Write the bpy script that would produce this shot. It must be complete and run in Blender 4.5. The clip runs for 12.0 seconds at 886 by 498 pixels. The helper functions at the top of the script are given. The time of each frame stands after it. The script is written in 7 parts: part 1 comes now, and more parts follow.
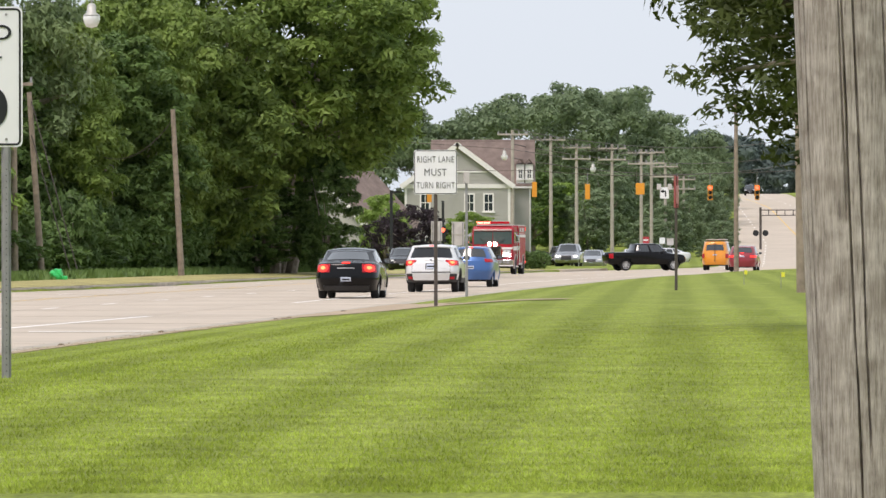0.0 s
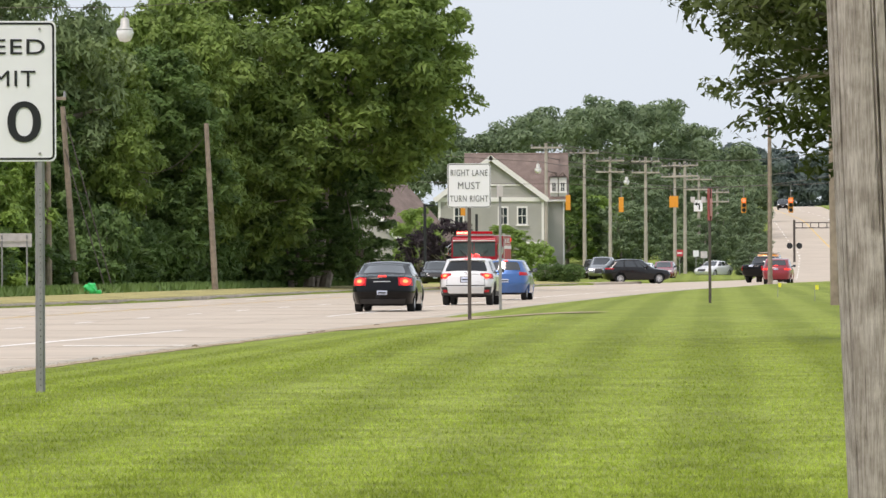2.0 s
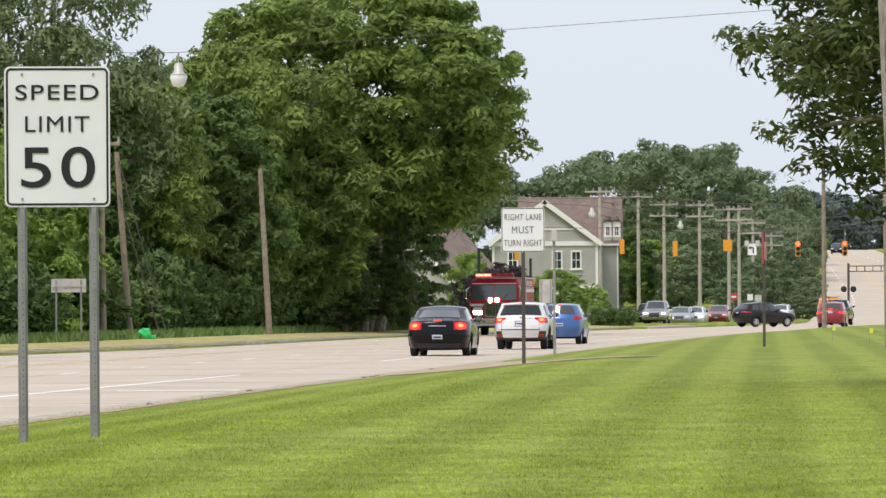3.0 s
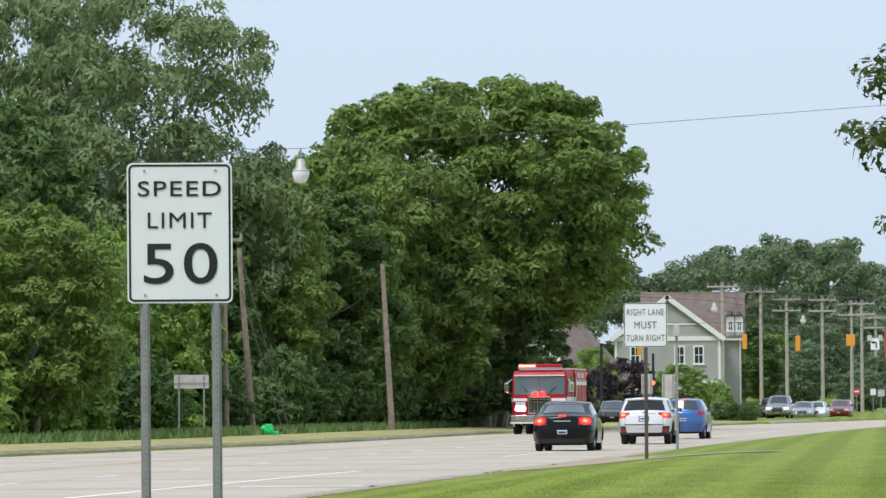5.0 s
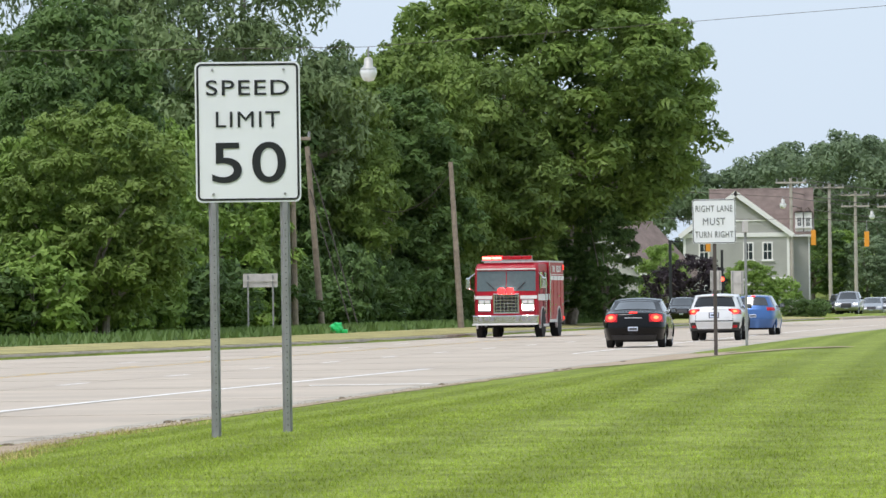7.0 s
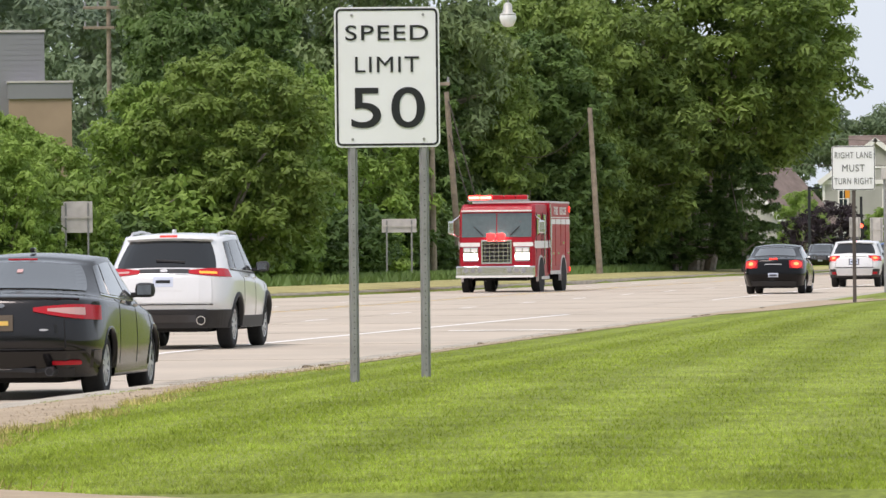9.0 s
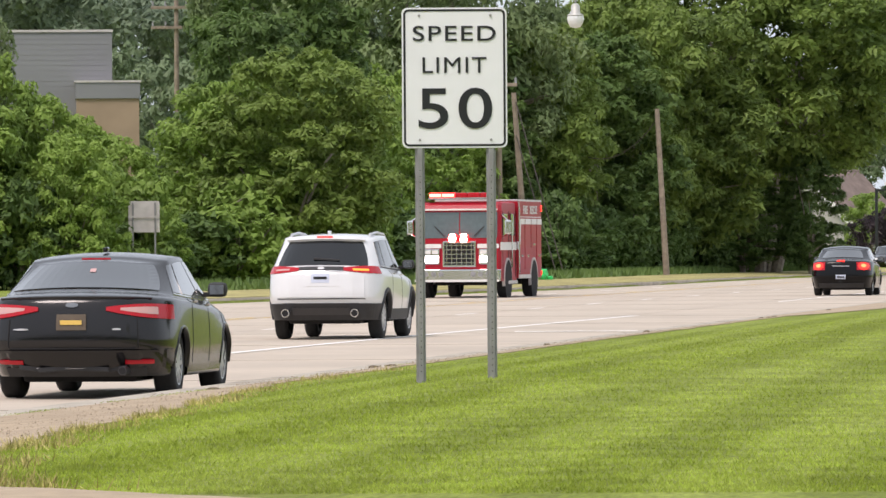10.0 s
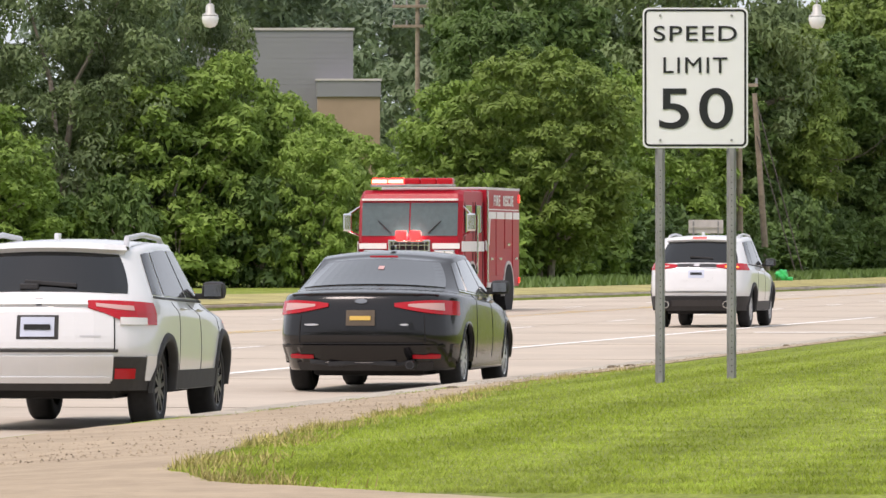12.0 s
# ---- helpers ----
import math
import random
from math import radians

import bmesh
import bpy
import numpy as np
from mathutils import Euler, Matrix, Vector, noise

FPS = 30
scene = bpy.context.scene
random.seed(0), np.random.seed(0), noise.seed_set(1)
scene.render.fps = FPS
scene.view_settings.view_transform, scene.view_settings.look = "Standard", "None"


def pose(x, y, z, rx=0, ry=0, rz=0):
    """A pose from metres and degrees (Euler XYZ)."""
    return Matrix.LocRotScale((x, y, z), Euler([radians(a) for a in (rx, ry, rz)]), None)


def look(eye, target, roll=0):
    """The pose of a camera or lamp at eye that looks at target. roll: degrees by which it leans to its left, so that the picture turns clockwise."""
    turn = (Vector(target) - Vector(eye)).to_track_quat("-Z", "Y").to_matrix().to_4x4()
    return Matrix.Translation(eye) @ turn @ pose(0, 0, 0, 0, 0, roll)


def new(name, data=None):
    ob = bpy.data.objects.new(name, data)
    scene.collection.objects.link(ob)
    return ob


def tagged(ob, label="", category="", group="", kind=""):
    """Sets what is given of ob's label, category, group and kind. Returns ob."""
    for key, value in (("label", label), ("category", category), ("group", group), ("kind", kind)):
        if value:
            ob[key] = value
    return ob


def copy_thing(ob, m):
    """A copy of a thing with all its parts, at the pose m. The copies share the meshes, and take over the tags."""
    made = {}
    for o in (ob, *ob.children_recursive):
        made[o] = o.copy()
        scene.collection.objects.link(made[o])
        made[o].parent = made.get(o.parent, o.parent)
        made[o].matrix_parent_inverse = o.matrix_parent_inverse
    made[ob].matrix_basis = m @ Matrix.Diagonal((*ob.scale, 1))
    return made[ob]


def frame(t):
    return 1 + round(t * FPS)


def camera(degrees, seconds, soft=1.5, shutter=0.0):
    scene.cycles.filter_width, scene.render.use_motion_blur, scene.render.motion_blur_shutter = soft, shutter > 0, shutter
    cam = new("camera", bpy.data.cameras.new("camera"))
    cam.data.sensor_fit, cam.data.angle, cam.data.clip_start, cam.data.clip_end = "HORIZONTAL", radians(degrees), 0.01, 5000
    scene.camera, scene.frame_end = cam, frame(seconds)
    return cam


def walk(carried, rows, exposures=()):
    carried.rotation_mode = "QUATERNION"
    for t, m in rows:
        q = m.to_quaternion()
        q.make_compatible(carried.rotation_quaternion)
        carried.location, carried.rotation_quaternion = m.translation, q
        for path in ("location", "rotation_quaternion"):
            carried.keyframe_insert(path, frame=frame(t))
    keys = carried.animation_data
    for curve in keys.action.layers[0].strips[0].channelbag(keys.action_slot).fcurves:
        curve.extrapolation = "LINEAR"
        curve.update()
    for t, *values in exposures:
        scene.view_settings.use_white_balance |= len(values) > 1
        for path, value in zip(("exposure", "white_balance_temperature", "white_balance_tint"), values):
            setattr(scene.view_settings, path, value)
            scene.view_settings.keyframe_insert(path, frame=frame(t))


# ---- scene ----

# camera: stands still on the lawn and pans
EYE = (0.0, 0.0, 1.5)
cam = camera(8.0, 12.0, soft=1.5)
PAN = [(0.0, 0.0, -0.02, 0.10), (0.5, 0.109, -0.012, 0.12), (1.0, 0.197, 0.031, 0.19), (1.5, 0.236, 0.053, 0.18),
       (2.0, 0.305, 0.102, 0.23), (2.5, 0.490, 0.223, 0.27), (3.0, 0.794, 0.506, 0.37), (3.5, 1.217, 0.963, 0.39),
       (3.7, 1.368, 1.150, 0.40), (4.4, 1.690, 1.470, 0.45), (5.3, 1.978, 1.247, 0.48), (5.5, 2.011, 1.129, 0.47),
       (6.0, 2.112, 0.841, 0.52), (6.5, 2.284, 0.629, 0.60), (7.0, 2.526, 0.459, 0.78), (7.5, 2.824, 0.225, 0.85),
       (7.7, 2.965, 0.108, 0.80), (8.5, 3.480, -0.010, 0.65), (9.5, 4.075, -0.023, 0.50), (10.0, 4.384, -0.007, 0.40),
       (10.5, 4.767, -0.010, 0.31), (11.0, 5.245, -0.020, 0.20), (11.5, 5.878, -0.020, 0.17), (12.0, 6.551, -0.004, 0.03)]
walk(cam, [(t, pose(*EYE, 90 + p, r, a)) for t, a, p, r in PAN],
     exposures=[(0.0, 0.08, 6460, 21), (3.5, 0.06, 6340, 19), (5.3, -0.03, 5800, 14), (6.5, 0.01, 5820, 15), (7.5, 0.05, 6120, 18), (9.5, 0.09, 6400, 22), (12.0, 0.15, 6540, 24)])

# ---- light: hazy, overcast summer sky ----
world = bpy.data.worlds.new("sky")
scene.world = world
world.use_nodes = True
wn, wl = world.node_tree.nodes, world.node_tree.links
sky = wn.new("ShaderNodeTexSky")
sky.sky_type = "NISHITA"
sky.sun_disc = False
sky.sun_elevation, sky.sun_rotation = radians(58), radians(215)
sky.air_density, sky.dust_density, sky.ozone_density = 1.0, 4.0, 1.0
haze = wn.new("ShaderNodeMixRGB")
haze.inputs[0].default_value = 0.85
haze.inputs[2].default_value = (7.45, 8.5, 8.75, 1)
wl.new(sky.outputs[0], haze.inputs[1])
wl.new(haze.outputs[0], wn["Background"].inputs[0])
wn["Background"].inputs[1].default_value = 0.105
sun = new("sun", bpy.data.lights.new("sun", "SUN"))
sun.data.energy, sun.data.angle, sun.data.color = 2.3, radians(22), (1.0, 0.92, 0.80)
sun.matrix_world = look((-40, -60, 110), (0, 0, 0))


# ---- materials ----
def mat(name, color, rough=0.6, metal=0.0, vary=0.15, scale=8.0, bump=0.0, bscale=40.0, emit=None, strength=0.0,
        coat=0.0, island=0.0, objvar=0.0, trans=0.0, spec=0.5, fine=0.0, fscale=60.0):
    m = bpy.data.materials.new(name)
    m.use_nodes = True
    n, l = m.node_tree.nodes, m.node_tree.links
    b = n["Principled BSDF"]
    b.inputs["Roughness"].default_value, b.inputs["Metallic"].default_value = rough, metal
    b.inputs["Coat Weight"].default_value = coat
    b.inputs["Coat Roughness"].default_value = 0.05
    b.inputs["Transmission Weight"].default_value = trans
    b.inputs["Specular IOR Level"].default_value = spec
    tc = n.new("ShaderNodeTexCoord")
    col = None
    if vary or fine or island or objvar:
        no = n.new("ShaderNodeTexNoise")
        no.inputs["Scale"].default_value, no.inputs["Detail"].default_value = scale, 6
        l.new(tc.outputs["Object"], no.inputs["Vector"])
        rp = n.new("ShaderNodeMapRange")
        rp.inputs[1].default_value, rp.inputs[2].default_value = 0.3, 0.7
        rp.inputs[3].default_value, rp.inputs[4].default_value = 1 - vary, 1 + vary
        l.new(no.outputs[0], rp.inputs[0])
        val = rp.outputs[0]

        def times(src, amount):
            nonlocal val
            r2 = n.new("ShaderNodeMapRange")
            r2.inputs[3].default_value, r2.inputs[4].default_value = 1 - amount, 1 + amount
            l.new(src, r2.inputs[0])
            mu = n.new("ShaderNodeMath")
            mu.operation = "MULTIPLY"
            l.new(val, mu.inputs[0])
            l.new(r2.outputs[0], mu.inputs[1])
            val = mu.outputs[0]
        if fine:
            n2 = n.new("ShaderNodeTexNoise")
            n2.inputs["Scale"].default_value, n2.inputs["Detail"].default_value = fscale, 4
            l.new(tc.outputs["Object"], n2.inputs["Vector"])
            times(n2.outputs[0], fine)
        if island:
            times(n.new("ShaderNodeNewGeometry").outputs["Random Per Island"], island)
        if objvar:
            times(n.new("ShaderNodeObjectInfo").outputs["Random"], objvar)
        sc = n.new("ShaderNodeVectorMath")
        sc.operation = "SCALE"
        sc.inputs[0].default_value = color[:3]
        l.new(val, sc.inputs["Scale"])
        l.new(sc.outputs[0], b.inputs["Base Color"])
    else:
        b.inputs["Base Color"].default_value = (*color[:3], 1)
    if bump:
        nb = n.new("ShaderNodeTexNoise")
        nb.inputs["Scale"].default_value, nb.inputs["Detail"].default_value = bscale, 5
        l.new(tc.outputs["Object"], nb.inputs["Vector"])
        bu = n.new("ShaderNodeBump")
        bu.inputs["Strength"].default_value, bu.inputs["Distance"].default_value = bump, 0.02
        l.new(nb.outputs[0], bu.inputs["Height"])
        l.new(bu.outputs[0], b.inputs["Normal"])
    if emit:
        b.inputs["Emission Color"].default_value = (*emit, 1)
        b.inputs["Emission Strength"].default_value = strength
    return m


def leaf_mat(name, dark, light, trans=0.32):
    """Leaf colour from dark to light, leaf by leaf and clump by clump, with some light passing through."""
    m = bpy.data.materials.new(name)
    m.use_nodes = True
    n, l = m.node_tree.nodes, m.node_tree.links
    b = n["Principled BSDF"]
    geo, info, tc = n.new("ShaderNodeNewGeometry"), n.new("ShaderNodeObjectInfo"), n.new("ShaderNodeTexCoord")
    no = n.new("ShaderNodeTexNoise")
    no.inputs["Scale"].default_value, no.inputs["Detail"].default_value = 0.45, 3
    l.new(tc.outputs["Object"], no.inputs["Vector"])
    add = n.new("ShaderNodeMath")
    add.operation = "MULTIPLY_ADD"
    l.new(geo.outputs["Random Per Island"], add.inputs[0])
    add.inputs[1].default_value = 0.30
    l.new(no.outputs[0], add.inputs[2])
    add2 = n.new("ShaderNodeMath")
    add2.operation = "MULTIPLY_ADD"
    l.new(info.outputs["Random"], add2.inputs[0])
    add2.inputs[1].default_value = 0.22
    l.new(add.outputs[0], add2.inputs[2])
    ramp = n.new("ShaderNodeValToRGB")
    ramp.color_ramp.elements[0].position, ramp.color_ramp.elements[1].position = 0.30, 0.88
    ramp.color_ramp.elements[0].color, ramp.color_ramp.elements[1].color = (*dark, 1), (*light, 1)
    l.new(add2.outputs[0], ramp.inputs[0])
    l.new(ramp.outputs[0], b.inputs["Base Color"])
    b.inputs["Roughness"].default_value = 0.55
    b.inputs["Specular IOR Level"].default_value = 0.3
    tr = n.new("ShaderNodeBsdfTranslucent")
    l.new(ramp.outputs[0], tr.inputs[0])
    mix = n.new("ShaderNodeMixShader")
    mix.inputs[0].default_value = trans
    l.new(b.outputs[0], mix.inputs[1])
    l.new(tr.outputs[0], mix.inputs[2])
    l.new(mix.outputs[0], n["Material Output"].inputs[0])
    return m


def lawn_mat(name="lawn_grass", gain=1.0, through_light=0.0):
    """Mown turf: fine blades, yellowish patches and broad mowing stripes that run along the lawn."""
    m = mat(name, (0.15, 0.27, 0.035), 0.85, vary=0.0, spec=0.2)
    n, l = m.node_tree.nodes, m.node_tree.links
    b = n["Principled BSDF"]
    tc = n.new("ShaderNodeTexCoord")

    def noise_tex(scale, detail=5, stretch=None):
        no = n.new("ShaderNodeTexNoise")
        no.inputs["Scale"].default_value, no.inputs["Detail"].default_value = scale, detail
        if stretch:
            mp = n.new("ShaderNodeMapping")
            mp.inputs["Scale"].default_value = stretch
            l.new(tc.outputs["Object"], mp.inputs[0])
            l.new(mp.outputs[0], no.inputs["Vector"])
        else:
            l.new(tc.outputs["Object"], no.inputs["Vector"])
        return no.outputs[0]
    mp = n.new("ShaderNodeVectorMath")
    mp.operation = "DOT_PRODUCT"
    mp.inputs[1].default_value = (1.0, -0.037, 0)
    l.new(tc.outputs["Object"], mp.inputs[0])
    cx = n.new("ShaderNodeCombineXYZ")
    l.new(mp.outputs["Value"], cx.inputs[0])
    wv = n.new("ShaderNodeTexWave")
    wv.wave_type, wv.bands_direction = "BANDS", "X"
    wv.inputs["Scale"].default_value, wv.inputs["Distortion"].default_value = 0.235, 0.9
    wv.inputs["Detail"].default_value, wv.inputs["Detail Scale"].default_value = 2, 0.4
    l.new(cx.outputs[0], wv.inputs["Vector"])
    r1 = n.new("ShaderNodeValToRGB")
    r1.color_ramp.elements[0].color, r1.color_ramp.elements[1].color = (0.175, 0.222, 0.029, 1), (0.222, 0.276, 0.042, 1)
    r1.color_ramp.elements[0].position, r1.color_ramp.elements[1].position = 0.25, 0.75
    l.new(wv.outputs[0], r1.inputs[0])
    mixp = n.new("ShaderNodeMixRGB")
    rp = n.new("ShaderNodeMapRange")
    rp.inputs[1].default_value, rp.inputs[2].default_value, rp.inputs[4].default_value = 0.5, 0.75, 0.55
    l.new(noise_tex(0.5, 6, (1, 0.25, 1)), rp.inputs[0])
    l.new(rp.outputs[0], mixp.inputs[0])
    l.new(r1.outputs[0], mixp.inputs[1])
    mixp.inputs[2].default_value = (0.27, 0.315, 0.075, 1)
    fine = n.new("ShaderNodeMapRange")
    fine.inputs[1].default_value, fine.inputs[2].default_value = 0.3, 0.7
    fine.inputs[3].default_value, fine.inputs[4].default_value = 0.72 * gain, 1.25 * gain
    l.new(noise_tex(26, 8, (1, 0.16, 1)), fine.inputs[0])
    mottle = n.new("ShaderNodeMapRange")
    mottle.inputs[1].default_value, mottle.inputs[2].default_value = 0.32, 0.68
    mottle.inputs[3].default_value, mottle.inputs[4].default_value = 0.78, 1.2
    l.new(noise_tex(1.7, 7), mottle.inputs[0])
    both = n.new("ShaderNodeMath")
    both.operation = "MULTIPLY"
    l.new(fine.outputs[0], both.inputs[0])
    l.new(mottle.outputs[0], both.inputs[1])
    sc = n.new("ShaderNodeVectorMath")
    sc.operation = "SCALE"
    l.new(mixp.outputs[0], sc.inputs[0])
    l.new(both.outputs[0], sc.inputs["Scale"])
    l.new(sc.outputs[0], b.inputs["Base Color"])
    bu = n.new("ShaderNodeBump")
    bu.inputs["Strength"].default_value, bu.inputs["Distance"].default_value = 0.6, 0.03
    l.new(noise_tex(18, 6), bu.inputs["Height"])
    if not through_light:
        l.new(bu.outputs[0], b.inputs["Normal"])
    else:
        tr, mix = n.new("ShaderNodeBsdfTranslucent"), n.new("ShaderNodeMixShader")
        l.new(sc.outputs[0], tr.inputs[0])
        mix.inputs[0].default_value = through_light
        l.new(b.outputs[0], mix.inputs[1])
        l.new(tr.outputs[0], mix.inputs[2])
        l.new(mix.outputs[0], n["Material Output"].inputs[0])
    return m


LAWN = lawn_mat()
BLADES = lawn_mat("grass_blades", 1.75, 0.45)
CONCRETE = mat("road_concrete", (0.50, 0.43, 0.345), 0.85, vary=0.10, scale=0.25, bump=0.25, bscale=30, fine=0.12, fscale=3)
KERBMAT = mat("kerb_concrete", (0.42, 0.38, 0.31), 0.9, vary=0.25, scale=1.2, bump=0.5, bscale=25, fine=0.2, fscale=12)
DIRT = mat("dirt", (0.16, 0.125, 0.08), 0.95, vary=0.3, scale=2.5, bump=0.8, bscale=30, fine=0.3, fscale=20)
LITTER = mat("loose_stones", (0.32, 0.255, 0.175), 0.95, vary=0.2, scale=2, island=0.45)
GRAVEL = mat("pale_gravel", (0.40, 0.315, 0.215), 0.95, vary=0.14, scale=1.6, bump=0.6, bscale=28, fine=0.22, fscale=9)
WHITELINE = mat("white_road_paint", (0.86, 0.84, 0.80), 0.7, vary=0.10, scale=3)
YELLOWLINE = mat("yellow_road_paint", (0.66, 0.46, 0.14), 0.7, vary=0.2, scale=3)
JOINT = mat("road_joint_tar", (0.42, 0.36, 0.29), 0.9, vary=0.3, scale=2)
DRYGRASS = mat("bleached_grass", (0.42, 0.36, 0.13), 0.9, vary=0.3, scale=0.9, island=0.35)
VERGE = mat("dry_verge_grass", (0.36, 0.32, 0.12), 0.9, vary=0.35, scale=0.8, bump=0.6, bscale=12, fine=0.35, fscale=9)
WOODPOLE = mat("weathered_pole_wood", (0.27, 0.22, 0.17), 0.9, vary=0.25, scale=4, bump=0.4, bscale=30)
# paler copy of the pole wood, sunlight put into its colour
FARPOLE = mat("sunlit_tint_pole_wood", (0.42, 0.38, 0.33), 0.9, vary=0.15, scale=2)
BARK = mat("bark", (0.31, 0.27, 0.225), 0.9, vary=0.3, scale=5, bump=0.6, bscale=14)
STEEL = mat("galvanised_steel", (0.30, 0.30, 0.30), 0.5, 0.35, vary=0.18, scale=6, bump=0.1)
DARKSTEEL = mat("dark_steel", (0.10, 0.085, 0.075), 0.6, 0.4, vary=0.2, scale=6)
SIGNWHITE = mat("sign_white", (0.80, 0.82, 0.83), 0.45, vary=0.03, scale=3)
SIGNBLACK = mat("sign_black", (0.012, 0.014, 0.016), 0.5, vary=0.1)
SIGNBACK = mat("sign_back_aluminium", (0.56, 0.53, 0.515), 0.5, 0.15, vary=0.12, scale=3)
LEAF_A = leaf_mat("leaves_broad", (0.054, 0.094, 0.022), (0.215, 0.305, 0.066))
LEAF_W = leaf_mat("leaves_walnut", (0.074, 0.126, 0.030), (0.275, 0.385, 0.086), 0.40)
LEAF_B = leaf_mat("leaves_bright", (0.082, 0.146, 0.030), (0.285, 0.415, 0.086))
LEAF_C = leaf_mat("leaves_dark", (0.036, 0.072, 0.024), (0.140, 0.225, 0.060))
# darker leaf copy with a backlit silhouette's shade in its colour
LEAF_E = leaf_mat("leaves_silhouette_tint", (0.030, 0.046, 0.014), (0.115, 0.150, 0.040))
LEAF_P = leaf_mat("leaves_plum", (0.016, 0.012, 0.015), (0.05, 0.035, 0.042))
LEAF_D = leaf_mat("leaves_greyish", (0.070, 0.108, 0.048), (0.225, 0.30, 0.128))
# aerial haze is put into the next three leaf colours: paler, greyer, bluer
RIDGE_HAZE_LEAF = leaf_mat("leaves_ridge_haze_tint", (0.095, 0.135, 0.13), (0.145, 0.19, 0.17))
HAZELEAF = leaf_mat("leaves_slope_haze_tint", (0.150, 0.205, 0.140), (0.215, 0.280, 0.175))
FAR_HAZE_LEAF = leaf_mat("leaves_far_haze_tint", (0.135, 0.192, 0.110), (0.200, 0.270, 0.140))
GLASS = mat("car_glass", (0.010, 0.012, 0.013), 0.07, 0.0, vary=0.0, coat=1.0, spec=1.0)
TINTGLASS = mat("tinted_car_glass", (0.006, 0.007, 0.008), 0.08, 0.0, vary=0.0, coat=0.35, spec=0.5)
TYRE = mat("tyre_rubber", (0.018, 0.018, 0.019), 0.85, vary=0.2, scale=20)
RIM = mat("alloy", (0.58, 0.58, 0.59), 0.35, 0.35, vary=0.05)
RIMDARK = mat("dark_alloy", (0.07, 0.07, 0.075), 0.35, 0.7, vary=0.05)
DARKMIRROR = mat("mirror_glass", (0.25, 0.26, 0.27), 0.1, 0.8, vary=0.0)
PLASTIC = mat("black_plastic", (0.022, 0.022, 0.024), 0.6, vary=0.15, scale=12)
CHROME = mat("chrome", (0.75, 0.75, 0.76), 0.12, 1.0, vary=0.0)
TAIL = mat("tail_lamp_red", (0.40, 0.008, 0.016), 0.2, vary=0.0, coat=0.15, spec=0.35, emit=(1, 0.02, 0.03), strength=0.05)
TAILLIT = mat("lit_brake_lamp", (0.6, 0.03, 0.02), 0.2, vary=0.0, emit=(1.0, 0.03, 0.016), strength=1.7)
CLEARLAMP = mat("clear_lamp", (0.75, 0.74, 0.72), 0.1, vary=0.0, coat=1.0)
HEADFAR = mat("dipped_headlamp", (0.85, 0.85, 0.85), 0.2, vary=0.0, emit=(1.0, 0.95, 0.88), strength=1.6)
HEADLIT = mat("lit_headlamp", (0.9, 0.9, 0.9), 0.2, vary=0.0, emit=(1.0, 0.93, 0.82), strength=14.0)
AMBER = mat("amber_lamp", (0.8, 0.25, 0.02), 0.2, vary=0.0, emit=(1.0, 0.35, 0.05), strength=1.0)
WARNLIT = mat("lit_warning_lamp", (0.8, 0.03, 0.04), 0.2, vary=0.0, emit=(1.0, 0.022, 0.016), strength=4.0)
WHITELIT = mat("lit_clear_lamp", (0.9, 0.9, 0.85), 0.2, vary=0.0, emit=(1.0, 0.93, 0.78), strength=12.0)
WARNCORE = mat("flashing_lamp_core", (0.9, 0.3, 0.2), 0.2, vary=0.0, emit=(1.0, 0.22, 0.12), strength=6.0)
BRAKECORE = mat("brake_lamp_core", (0.9, 0.3, 0.1), 0.2, vary=0.0, emit=(1.0, 0.10, 0.03), strength=4.0)
PINKLENS = mat("pale_lamp_lens", (0.58, 0.34, 0.32), 0.15, vary=0.0, coat=0.3)
PLATE_W = mat("white_plate", (0.55, 0.60, 0.72), 0.5, vary=0.05)
PLATE_B = mat("dark_plate", (0.10, 0.075, 0.05), 0.5, vary=0.1)
PLATE_Y = mat("plate_yellow", (0.75, 0.50, 0.12), 0.5, vary=0.0)
UNDER = mat("underbody", (0.012, 0.012, 0.013), 0.9, vary=0.2)


# ---- mesh helpers ----
def obj(name, bm, material, parent=None, label="", smooth=False):
    me = bpy.data.meshes.new(name)
    if smooth:
        for f in bm.faces:
            f.smooth = True
    bm.to_mesh(me)
    bm.free()
    me.materials.append(material)
    ob = new(name, me)
    if parent is not None:
        ob.parent = parent
    if label:
        ob["label"] = label
    return ob


def part(name, bm, material, parent, label="", smooth=False):
    return obj(name, bm, material, parent, label, smooth)


def box(bm, c, s, bevel=0.0, rot=None):
    r = bmesh.ops.create_cube(bm, size=1.0)
    vs = r["verts"]
    bmesh.ops.scale(bm, vec=s, verts=vs)
    if bevel:
        es = list({e for v in vs for e in v.link_edges})
        vs = list({v for f in bmesh.ops.bevel(bm, geom=es, offset=bevel, segments=2, affect="EDGES", profile=0.6)["faces"] for v in f.verts} | {v for v in vs if v.is_valid})
    if rot is not None:
        bmesh.ops.transform(bm, matrix=rot, verts=vs)
    bmesh.ops.translate(bm, vec=c, verts=vs)
    return bm


def nbox(c, s, bevel=0.0, rot=None):
    return box(bmesh.new(), c, s, bevel, rot)


